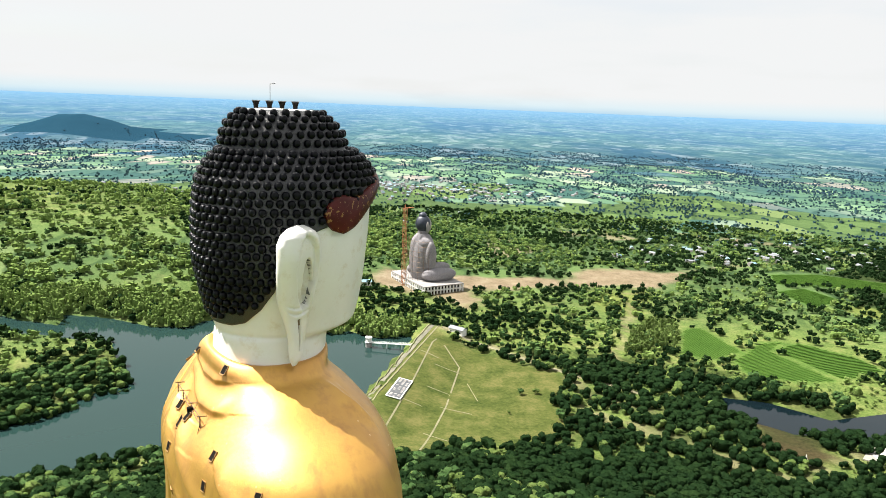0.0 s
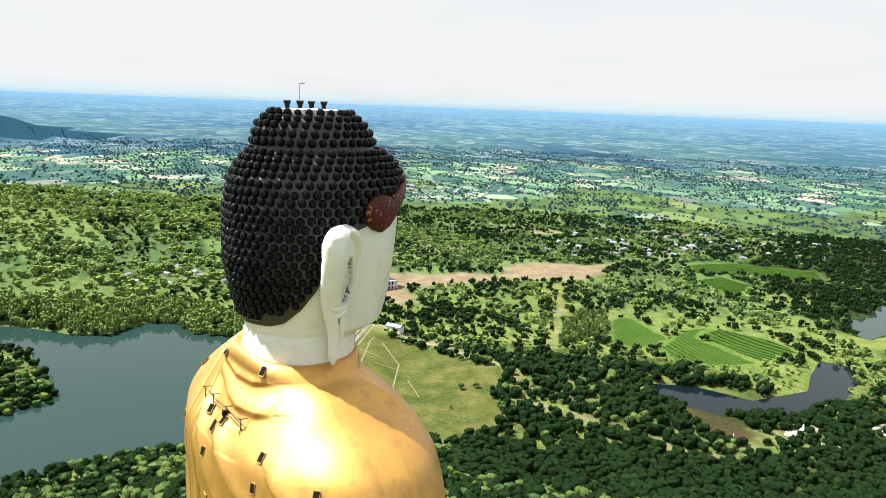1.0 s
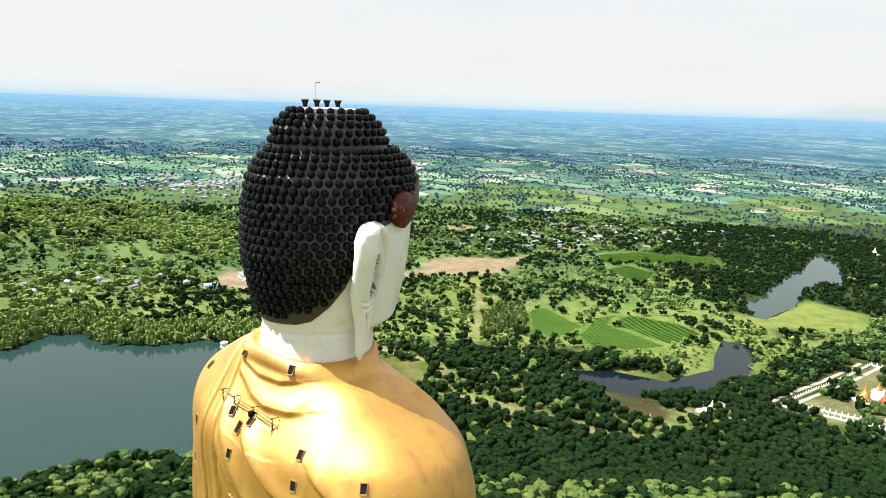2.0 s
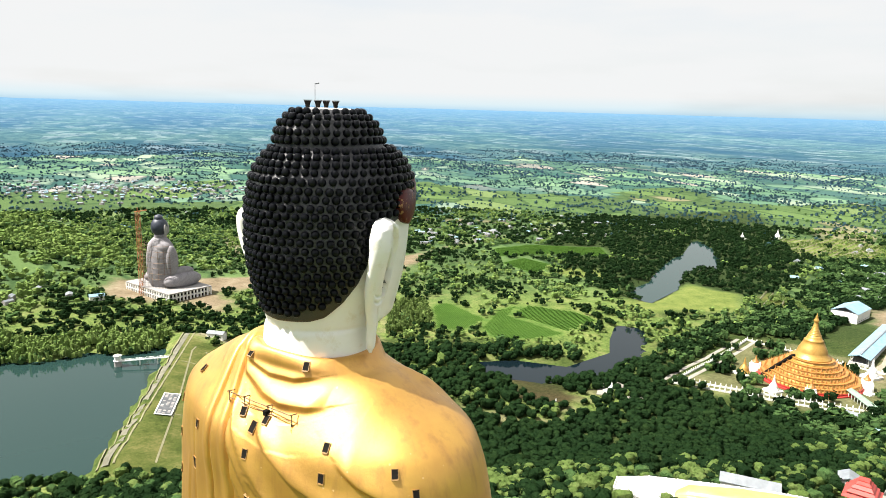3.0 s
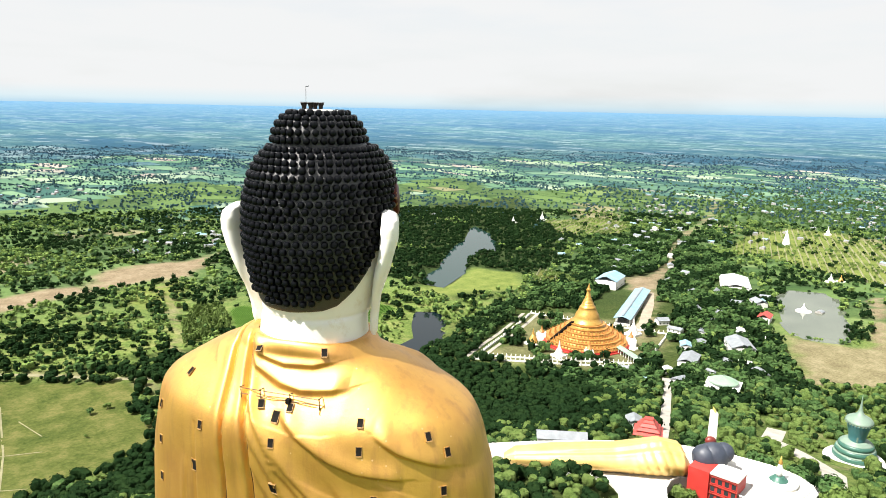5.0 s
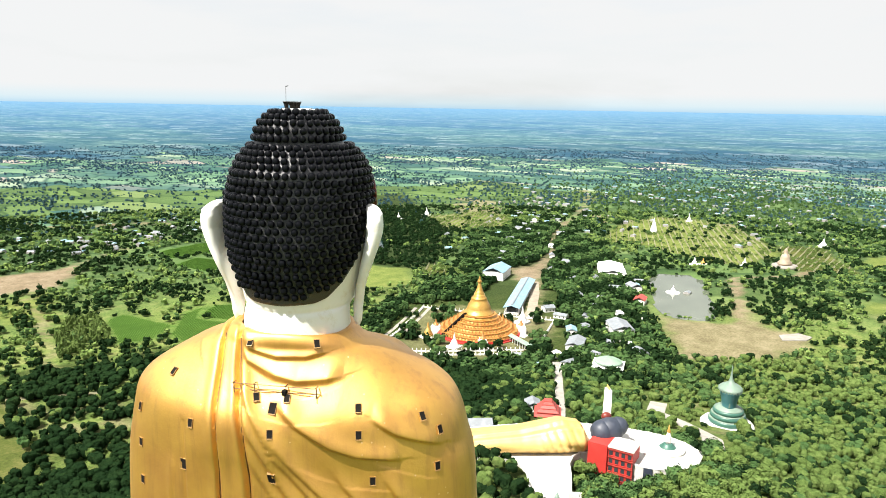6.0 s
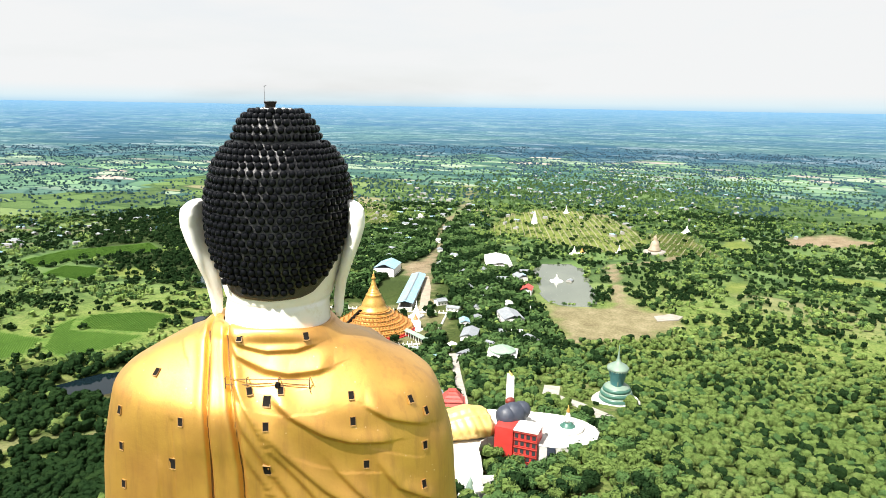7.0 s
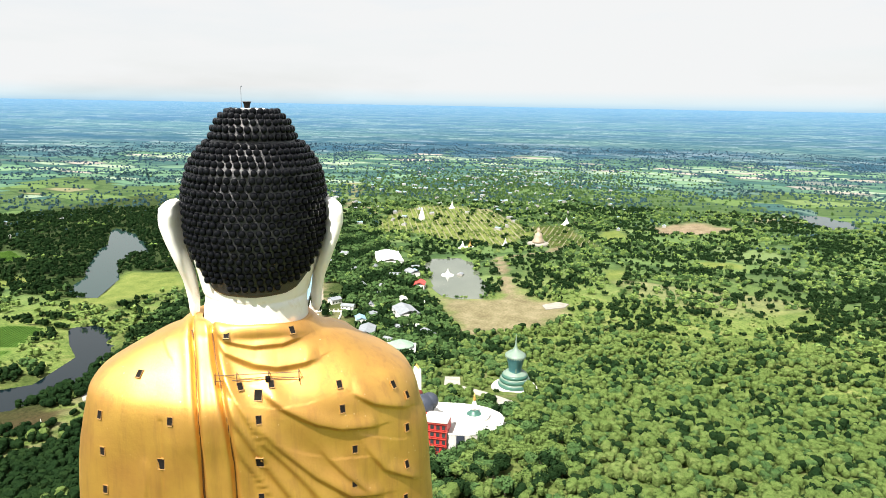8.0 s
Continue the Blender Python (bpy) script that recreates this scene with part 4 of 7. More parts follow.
HEAD = np.array([(158.0, -1.15, 3.1, 4.9, 4.5), (160.2, -1.15, 3.2, 4.75, 4.5), (160.9, -1.1, 3.4, 4.7, 4.65), (161.25, -1.1, 4.2, 4.8, 5.4), (161.6, -1.1, 4.45, 5.0, 5.75), (162.4, -1.1, 4.5, 5.2, 5.95),
                 (163.2, -1.05, 4.5, 5.4, 6.1), (165, -1.0, 4.4, 5.85, 6.45), (167, -0.95, 4.3, 6.2, 6.7), (169, -0.95, 4.4, 6.3, 6.8), (171, -0.95, 4.5, 6.2, 6.85), (172, -0.9, 4.65, 5.98, 6.85),
                 (173, -0.9, 4.75, 5.75, 6.9), (173.9, -0.9, 4.8, 5.25, 6.45), (174.6, -0.9, 4.75, 4.75, 5.9), (175.1, -0.9, 4.65, 4.2, 5.3), (175.4, -0.95, 4.5, 3.65, 4.75), (176.0, -0.95, 4.4, 3.55, 4.7),
                 (176.9, -0.95, 4.3, 3.2, 4.4), (177.6, -0.95, 4.2, 2.6, 3.75), (178.1, -0.95, 4.15, 1.9, 3.05), (178.4, -0.95, 4.1, 1.25, 2.4), (178.45, -0.95, 4.1, 0.05, 0.05)])
# lower rim of the hair by bearing round the head, from the nape (0) to the brow (180 degrees)
HAIRLINE = ([0, 30, 42, 55, 65, 72, 78, 90, 110, 130, 180], [162.0, 162.15, 162.5, 163.7, 165.2, 167.0, 169.0, 169.7, 170.5, 171.9, 173.2])


def rings(table, zs, n, power):
    """Corners of a loft through the table at the heights zs (given as steps along the table)."""
    t = np.arange(len(table))
    rows = np.stack([np.interp(zs, t, table[:, k]) for k in range(5)], -1)
    th = np.linspace(0, 2 * math.pi, n, endpoint=False)
    c, s = np.cos(th), np.sin(th)
    power = power - (0.0 if power < 2.2 else 1.0) * np.maximum(0, -c) * np.maximum(0, -s)
    cu, cv = np.sign(c) * np.abs(c) ** (2 / power), np.sign(s) * np.abs(s) ** (2 / power)
    return np.stack([rows[:, 1:2] + rows[:, 3:4] * cu, rows[:, 2:3] + rows[:, 4:5] * cv, np.repeat(rows[:, :1], n, 1)], -1)


def eased(table, steps):
    """Catmull-Rom refinement of a table of sections."""
    out = []
    n = len(table)
    for i in range(n - 1):
        p0, p1, p2, p3 = table[max(i - 1, 0)], table[i], table[i + 1], table[min(i + 2, n - 1)]
        for k in range(steps):
            t = k / steps
            out.append(0.5 * (2 * p1 + (p2 - p0) * t + (2 * p0 - 5 * p1 + 4 * p2 - p3) * t * t + (3 * p1 - p0 - 3 * p2 + p3) * t ** 3))
    out.append(table[-1])
    return np.array(out)


# robe folds on the back, as lines of (sideways, height), with width, rise and lean
FOLDS = [([(-4.5, 158.9), (-3.8, 158.1), (-1.4, 157.6), (1.1, 157.7), (2.9, 158.3)], 0.75, 0.28),
         ([(-4.6, 158.3), (-3.8, 157.2), (-1.4, 156.2), (0.5, 155.85), (3.0, 156.0), (4.3, 156.3)], 0.95, 0.36),
         ([(-4.7, 156.9), (-3.9, 155.1), (-2.5, 152.8), (-0.7, 149.6), (2.2, 146.1), (6, 141)], 0.75, 0.30),
         ([(-4.1, 154.3), (-3.0, 151.7), (-0.7, 147.5), (1.6, 143.9), (4, 140)], 0.8, 0.36),
         ([(-3.5, 150.2), (-2.2, 147.7), (-0.8, 145.3), (2, 140)], 0.6, 0.26),
         ([(-0.9, 154.3), (0.9, 152.8), (3.8, 151.1), (5.9, 150.3), (9.6, 149.8)], 0.95, 0.42),
         ([(-1.3, 151.5), (0.8, 148.9), (3.7, 145.9), (6.8, 143.5), (10.1, 142.8)], 0.9, 0.38),
         ([(7.1, 153.3), (9.1, 152.0), (12.8, 150.5)], 0.9, 0.35),
         ([(8.2, 148.0), (10.1, 145.3), (13.9, 142.8)], 0.8, 0.32),
         ([(4.0, 148.5), (6.3, 145.7), (8.4, 143.6)], 0.7, 0.26),
         ([(-9.3, 158.0), (-8.6, 156.9)], 0.5, 0.15),
         ([(-10.6, 147.6), (-11.1, 144.8), (-11.6, 140)], 0.8, 0.3)]
GROOVES = [([(-6.9, 159.6), (-6.5, 156.6), (-6.25, 153.0), (-6.1, 149.0), (-6.0, 140)], 0.16, 0.55),
           ([(-5.1, 159.8), (-4.7, 156.6), (-4.2, 154.3), (-3.75, 151.4), (-3.4, 147.8), (-3.1, 140)], 0.22, 0.55),
           ([(-9.4, 152.0), (-9.45, 140)], 0.12, 0.10)]
FRONT_FOLDS = [([(4.5, 158.6), (6.5, 157.2), (8.5, 155.6)], 0.5, 0.2), ([(5.0, 157.7), (7.0, 156.5), (9.3, 154.9)], 0.5, 0.2)]


def signed_fold(u, z, pts, width):
    """Fold profile: a soft roll above the line, a sharp drop beneath it."""
    best, prof = np.full(u.shape, 1e9), np.zeros(u.shape)
    for (u0, z0), (u1, z1) in zip(pts, pts[1:]):
        du, dz = u1 - u0, z1 - z0
        ln = math.hypot(du, dz)
        t = np.clip(((u - u0) * du + (z - z0) * dz) / (ln * ln), 0, 1)
        d = np.hypot(u - u0 - t * du, z - z0 - t * dz)
        side = ((u - u0) * -dz + (z - z0) * du) / ln * (1 if du >= 0 else -1)
        p = np.where(side > 0, np.exp(-(d / (width * 1.15)) ** 2 * 1.2), 1.12 * np.exp(-(d / (width * 0.2)) ** 2) - 0.12)
        prof = np.where(d < best, p, prof)
        best = np.minimum(best, d)
    u_lo, u_hi = min(p[0] for p in pts), max(p[0] for p in pts)
    ends = smooth01(-0.4, 1.2, u - u_lo) * smooth01(-0.4, 1.2, u_hi - u)
    return prof * np.where(best < 3, np.maximum(ends, 0.15), 0)


ROBE = []


def standing_statue():
    V, Q, MI = [], [], []
    count = 0

    def add(v, q, m):
        nonlocal count
        V.append(v.reshape(-1, 3)), Q.append(np.asarray(q) + count), MI.append(np.broadcast_to(m, len(q)))
        count += v.size // 3

    # robe
    fine = eased(BODY[1:], 30)
    run = np.concatenate([[0], np.cumsum(np.sqrt((np.diff(fine, axis=0)[:, [0, 3, 4]] ** 2).sum(1)))])
    even = np.arange(0, run[-1], 0.12)
    fine = np.stack([np.interp(even, run, fine[:, k]) for k in range(5)], -1)
    ker = np.exp(-(np.arange(-8, 9) / 4.0) ** 2)
    for k in range(5):
        pad = np.pad(fine[:, k], 8, mode="reflect", reflect_type="odd")
        fine[:, k] = np.convolve(pad, ker / ker.sum(), mode="valid")
    fine = np.concatenate([BODY[:1], fine])
    fine[:, 3:] = np.maximum(fine[:, 3:], 1)
    P = rings(fine, np.arange(len(fine)), 600, 2.4)
    u, v, z = P[..., 0], P[..., 1], P[..., 2]
    back = smooth01(0.8, -0.6, (v - 3.3) / 6.0 - 0.1)
    lift = 0.05 * wave(u, z, 7.0, 61)
    for pts, w, hgt in FOLDS:
        lift = lift + back * hgt * signed_fold(u, z, pts, w)
    for pts, w, dep in GROOVES:
        d = line_dist(u, z, pts)
        lift = lift - back * dep * np.exp(-(d / w) ** 2) + back * 0.22 * dep * np.exp(-((d - 0.55) / 0.45) ** 2)
    side = smooth01(1.5, 3.5, v - 3.0)
    for pts, w, hgt in FRONT_FOLDS:
        lift = lift + side * smooth01(4, 6, u) * hgt * signed_fold(u, z, pts, w)
    dn = np.stack([(u + 1.5) / 15 ** 2, (v - 3.3) / 7 ** 2, np.zeros_like(u)], -1)
    dn /= np.linalg.norm(dn, axis=-1, keepdims=True) + 1e-9
    dn[..., 2] = 0.9 * smooth01(151, 156, z)
    dn /= np.linalg.norm(dn, axis=-1, keepdims=True)
    P = P + dn * lift[..., None]
    P[..., 2] -= 0.45 * smooth01(156.5, 159.3, z) * smooth01(-1, 5.5, u)
    add(P, grid_quads(P.shape[0], 600, True), 0)
    ROBE.append(P[v < 4.5])

    # dark strips draw two grooves, too fine for the mesh, down the hanging border
    for pts, w, dep in GROOVES[:2]:
        zz = np.arange(139.5, 158.9, 0.12)
        uu = np.interp(zz, [p[1] for p in pts][::-1], [p[0] for p in pts][::-1])
        near = [np.argmin((ROBE[0][:, 0] - a) ** 2 + (ROBE[0][:, 2] - b) ** 2) for a, b in zip(uu, zz)]
        vv = np.convolve(np.pad(ROBE[0][near, 1], 10, mode="edge"), np.ones(21) / 21, mode="valid")
        half = 0.085 if w < 0.2 else 0.06
        strip = np.stack([np.stack([uu + a, vv - o, zz], -1) for a, o in ((-half, 0.0), (-half * 0.6, 0.07), (half * 0.6, 0.07), (half, 0.0))])
        add(strip, grid_quads(4, len(zz)), 6)

    # head and neck
    fine = eased(HEAD, 6)
    H = rings(fine, np.arange(len(fine)), 160, 2.0)
    quads = grid_quads(H.shape[0], 160, True)
    add(H, quads, 1)
    # hair bed: a shell over the skull with a smooth lower rim
    th = np.linspace(0, 2 * math.pi, 260, endpoint=False)
    rim = np.interp(np.degrees(np.arctan2(np.abs(np.cos(th)), -np.sin(th))), *HAIRLINE)
    shell = []
    for k in range(78):
        zz = rim + (178.34 - rim) * max(0, k - 2) / 75
        off = (0.0, 0.09, 0.14)[min(k, 2)]
        cu, cv, a, b = (np.interp(zz, fine[:-6, 0], fine[:-6, c]) for c in (1, 2, 3, 4))
        shell.append(np.stack([cu + (a + off) * np.cos(th), cv + (b + off) * np.sin(th), zz], -1))
    add(np.array(shell), grid_quads(78, 260, True), 3)

    # hair: rows of round curls
    bv, bq = ball(3)
    bv = bv * (1.0, 1.0, 1.08)
    rnd = np.random.RandomState(5)
    dense = eased(HEAD, 40)
    seg = np.concatenate([[0], np.cumsum(np.hypot(np.diff(dense[:, 0]), np.diff((dense[:, 3] + dense[:, 4]) / 2)))])
    start = seg[np.argmax(dense[:, 0] > 162.2)]
    for k in range(60):
        at = start + 0.64 * k
        if at > seg[-1]:
            break
        i = int(np.searchsorted(seg, at))
        zc, cu, cv, a, b = dense[min(i, len(dense) - 1)]
        if zc > 178.3:
            break
        if 175.12 < zc < 175.4:
            continue
        num = max(8, int(round(math.pi * (a + b) / 0.73)))
        nb = dense[min(i + 4, len(dense) - 1)] - dense[max(i - 4, 0)]
        for j in range(num):
            th = 2 * math.pi * (j + 0.5 * (k % 2)) / num
            p = np.array([cu + a * math.cos(th), cv + b * math.sin(th), zc])
            ph = math.degrees(math.atan2(abs(p[0] + 1.2) / 6.4, -(p[1] - 4.4) / 6.8))
            lim = np.interp(ph, *HAIRLINE) + 0.1 + 0.25 * (ph < 62)
            if zc < lim + 0.38:
                continue
            nrm = np.array([math.cos(th) / a, math.sin(th) / b, -(nb[3] + nb[4]) / 2 / (abs(nb[0]) + 1e-6) / ((a + b) / 2)])
            nrm /= np.linalg.norm(nrm)
            s = 0.31 * rnd.uniform(0.92, 1.08)
            add(bv * s + p + nrm * 0.21 + rnd.uniform(-0.04, 0.04, 3), bq, 2)

    # red forehead band on both temples
    n = 90
    ph = np.radians(np.linspace(94, 266, n))
    deg = np.abs(np.degrees(ph) - 180)
    lo = np.interp(180 - deg, [94, 97, 101, 108, 117, 135, 150, 180], [170.9, 170.2, 169.7, 169.4, 169.8, 171.2, 172.2, 172.9])
    hi = np.interp(180 - deg, [94, 97, 101, 108, 117, 135, 150, 180], [171.0, 171.8, 172.2, 172.3, 172.0, 172.7, 173.4, 173.9])
    band = []
    for k, (off, ww) in enumerate([(0.0, 0.0), (0.45, 0.0), (0.55, 0.12), (0.58, 0.5), (0.55, 0.88), (0.45, 1.0), (0.0, 1.0)]):
        zz = lo + (hi - lo) * ww
        aa, bb = np.interp(zz, HEAD[:-1, 0], HEAD[:-1, 3]) + off, np.interp(zz, HEAD[:-1, 0], HEAD[:-1, 4]) + off
        cc, vv = np.interp(zz, HEAD[:-1, 0], HEAD[:-1, 1]), np.interp(zz, HEAD[:-1, 0], HEAD[:-1, 2])
        band.append(np.stack([cc + aa * np.sin(ph), vv - bb * np.cos(ph), zz], -1))
    add(np.array(band), grid_quads(7, n), 4)

    # ears
    ez = np.concatenate([[159.35, 159.4, 159.5], np.linspace(159.7, 169.6, 56), [169.9, 170.15, 170.3, 170.36]])
    vf = np.interp(ez, [159.3, 160, 161, 162, 163, 164, 166, 168, 169.5, 170.0, 170.36], [-1.1, -0.7, -0.55, -0.3, 0.1, 0.55, 0.9, 1.0, 0.8, 0.5, -0.3])
    vb = np.interp(ez, [159.3, 160, 161, 163, 165, 167, 169, 169.7, 170.1, 170.36], [-1.5, -1.75, -1.8, -2.0, -2.25, -2.45, -2.5, -2.2, -1.6, -0.9])
    uf = np.interp(ez, [159.3, 161, 163, 165, 167, 169, 170.4], [5.4, 5.3, 5.6, 6.3, 6.75, 6.9, 6.7])
    ub = np.interp(ez, [159.3, 161, 163, 165, 166.5, 168, 169.6, 170.4], [5.8, 5.95, 6.2, 6.7, 7.2, 7.6, 7.6, 7.0])
    thick = np.interp(ez, [159.3, 159.7, 163, 166, 168.5, 169.8, 170.2, 170.36], [0.1, 0.33, 0.4, 0.6, 0.78, 0.7, 0.45, 0.1])
    fine_z = np.concatenate([np.linspace(159.3, 159.7, 6), np.linspace(159.8, 169.7, 130), np.linspace(169.76, 170.36, 14)])
    vf, vb, uf, ub, thick = (np.interp(fine_z, ez, t) for t in (vf, vb, uf, ub, thick))
    ez = fine_z
    back_tilt = -0.8 * smooth01(161, 165.5, ez)
    vf, vb = vf + back_tilt, vb + back_tilt
    s = np.linspace(0, 1, 54)
    for sgn in (1, -1):
        rows, deep = [], []
        for i, zz in enumerate(ez):
            f, bk = np.array([uf[i], vf[i]]), np.array([ub[i], vb[i]])
            d = bk - f
            nrm = np.array([-d[1], d[0]])
            nrm /= np.linalg.norm(nrm) + 1e-9
            if nrm[0] < 0:
                nrm = -nrm
            prof = np.sqrt(np.clip(1 - (2 * s - 1) ** 4, 0, 1)) * thick[i]
            # shell of the ear: a wide shallow bowl, a deep hole within it, two creases over the lobe and a slit in the lobe
            bowl = np.hypot((s - 0.33) / (0.27 if zz > 167 else 0.27 - 0.03 * (167 - zz)), (zz - 167.0) / (2.65 if zz > 167 else 3.1))
            hole = np.hypot((s - 0.25 - 0.02 * (zz - 166)) / 0.12, (zz - 166.0) / 1.9)
            out = prof - 0.55 * smooth01(1.06, 0.88, bowl) - 0.2 * np.exp(-((bowl - 1.0) / 0.10) ** 2) - 1.25 * smooth01(1.05, 0.8, hole)
            for zc in (164.05, 163.5):
                out = out - 0.16 * np.exp(-((zz - zc - 3.0 * (s - 0.5) ** 2) / 0.09) ** 2) * smooth01(0.12, 0.22, s) * smooth01(0.9, 0.75, s)
            slit = np.exp(-((s - 0.48) / (0.035 + 0.02 * (zz - 160.4) / 2.6)) ** 2) * smooth01(160.4, 160.6, zz) * smooth01(163.15, 163.0, zz)
            out = out - 0.3 * slit
            deep.append(np.where(slit > 0.45, 5, np.where(hole < 0.98, 7, 1)))
            outer = f + d * s[:, None] + nrm * out[:, None]
            inner = (f + d * s[:, None] - nrm * prof[:, None])[::-1]
            ring = np.concatenate([outer, inner[1:-1]])
            ring[:, 0] = -1.15 + sgn * ring[:, 0]
            ring[:, 1] += 4.4
            rows.append(np.column_stack([ring, np.full(len(ring), zz)]))
        rows = np.array(rows)
        q = grid_quads(len(ez), rows.shape[1], True)
        col, row = q[:, 0] % rows.shape[1], q[:, 0] // rows.shape[1]
        m = np.where(col < len(s), np.array(deep)[row, np.minimum(col, len(s) - 1)], 1)
        add(rows, q if sgn > 0 else q[:, ::-1], m)
    me = mesh_of("standing_statue", np.concatenate(V), np.concatenate(Q), [M_GOLD, M_WHITE, M_HAIR, M_HAIRBED, M_RED_GILT, M_SLIT, M_GROOVE_STRIP, M_EAR], np.concatenate(MI), True)
    bm = bmesh.new()
    bm.from_mesh(me)
    bmesh.ops.recalc_face_normals(bm, faces=bm.faces)
    bm.to_mesh(me)
    bm.free()
    ob = new("standing_statue", me)
    ob.matrix_world = STATUE
    return tagged(ob, "colossal standing statue with gilded robe, white skin and black curled hair", "statue")


def gilt_band():
    m, n, l, b = shader("oxblood_with_gilt", 0.4)
    co = coords(n)
    tone = ramp_of(n, l, noise_of(n, l, co, 0.8, 4.0), [(0.3, (0.040, 0.005, 0.004)), (0.7, (0.085, 0.011, 0.008))])
    gilt = ramp_of(n, l, noise_of(n, l, co, 3.2, 3.0, 0.6), [(0.60, (0, 0, 0)), (0.64, (1, 1, 1))])
    col = mix_of(n, l, mix_of(n, l, 0.55, (0, 0, 0), gilt), tone, (0.42, 0.25, 0.08))
    l.new(col, b.inputs["Base Color"])
    b.inputs["Specular IOR Level"].default_value = 0.2
    bump_to(n, l, b, gilt, 0.5, 0.06)
    return m


M_RED_GILT = gilt_band()
M_GROOVE_STRIP = worn("dark_groove_strip", (0.07, 0.03, 0.008), (0.16, 0.08, 0.02), 1.0, 0.7)
M_SLIT = worn("slit_ochre", (0.22, 0.15, 0.08), (0.36, 0.27, 0.16), 1.0, 0.7)
# shade inside the ear hole, put into a grey colour
M_EAR = worn("ear_hole_shade", (0.07, 0.07, 0.065), (0.26, 0.255, 0.24), 2.5, 0.8)
standing_statue()


def body_at(u, z):
    """Place and slope of the robe's back at a sideways offset and height."""
    d = (ROBE[0][:, 0] - u) ** 2 + (ROBE[0][:, 2] - z) ** 2
    k = np.argsort(d)[:4]
    return float(ROBE[0][k, 1].mean())


M_STEEL = worn("dull_steel", (0.16, 0.16, 0.17), (0.32, 0.32, 0.33), 2.0, 0.45, 0.6)
M_FRAME = worn("gilt_frame", (0.16, 0.08, 0.02), (0.32, 0.19, 0.06), 2.0, 0.6)


def vent_hatch(w, h):
    root = new("vent_hatch")
    bm = bmesh.new()
    for lo, hi in (((-w / 2 - 0.04, -0.04, -h / 2 - 0.05), (-w / 2, 0.25, h / 2 + 0.05)), ((w / 2, -0.04, -h / 2 - 0.05), (w / 2 + 0.04, 0.25, h / 2 + 0.05)),
                   ((-w / 2, -0.04, h / 2), (w / 2, 0.25, h / 2 + 0.05)), ((-w / 2, -0.04, -h / 2 - 0.05), (w / 2, 0.25, -h / 2))):
        box_into(bm, lo, hi)
    part("frame", bm, M_FRAME, root)
    # nearly flush near-black slab, its colour giving the shade of an open hatch
    bm = bmesh.new()
    box_into(bm, (-w / 2, -0.025, -h / 2), (w / 2, 0.2, h / 2))
    part("opening", bm, M_DARK, root, "near-black panel standing in for a shaded opening")
    bm = bmesh.new()
    box_into(bm, (-w / 2 - 0.02, -0.07, -h / 2 - 0.10), (w / 2 + 0.02, 0.05, -h / 2 - 0.05))
    part("sill", bm, M_FRAME, root)
    return tagged(root, "small dark ventilation hatch with gilt frame in the robe", "hatch", "hatches in the robe")


HATCHES = [(-3.71, 158.9, 0), (1.95, 158.85, 0), (-11.22, 155.5, 0), (-2.65, 154.77, 0), (0.0, 154.8, 0), (5.95, 154.15, 0), (11.15, 153.1, 0), (12.6, 151.7, 0), (-14.76, 151.84, 0), (-8.53, 152.07, 0),
           (-1.15, 152.1, 0), (-1.14, 154.0, 1), (6.13, 152.1, 0), (12.5, 148.6, 0), (-14.66, 148.6, 0), (-9.51, 148.08, 1), (-1.19, 147.97, 1), (7.25, 147.9, 0), (12.42, 145.0, 0), (7.16, 144.7, 0),
           (-14.64, 145.0, 0), (12.3, 141.5, 0), (-1.17, 144.5, 0)]
hatch_small, hatch_big = vent_hatch(0.44, 0.68), vent_hatch(0.62, 0.9)
first = {0: True, 1: True}
for u, z, big in HATCHES:
    e = 0.55
    v0 = min(body_at(u + a * 0.3, z + b * 0.4) for a in (-1, 0, 1) for b in (-1, 0, 1)) * 0.3 + body_at(u, z) * 0.7 + 0.02
    du = (body_at(u + e, z) - body_at(u - e, z)) / (2 * e)
    dz = (body_at(u, z + e) - body_at(u, z - e)) / (2 * e)
    yaw, lean = math.atan(du), math.atan(dz)
    m = STATUE @ Matrix.Translation((u, v0, z)) @ Matrix.Rotation(yaw, 4, "Z") @ Matrix.Rotation(-lean, 4, "X")
    src = hatch_big if big else hatch_small
    if first[big]:
        src.matrix_world, first[big] = m, False
    else:
        copy_thing(src, m)


M_RAIL = worn("rusty_steel", (0.10, 0.055, 0.03), (0.22, 0.14, 0.08), 2.0, 0.6, 0.3)


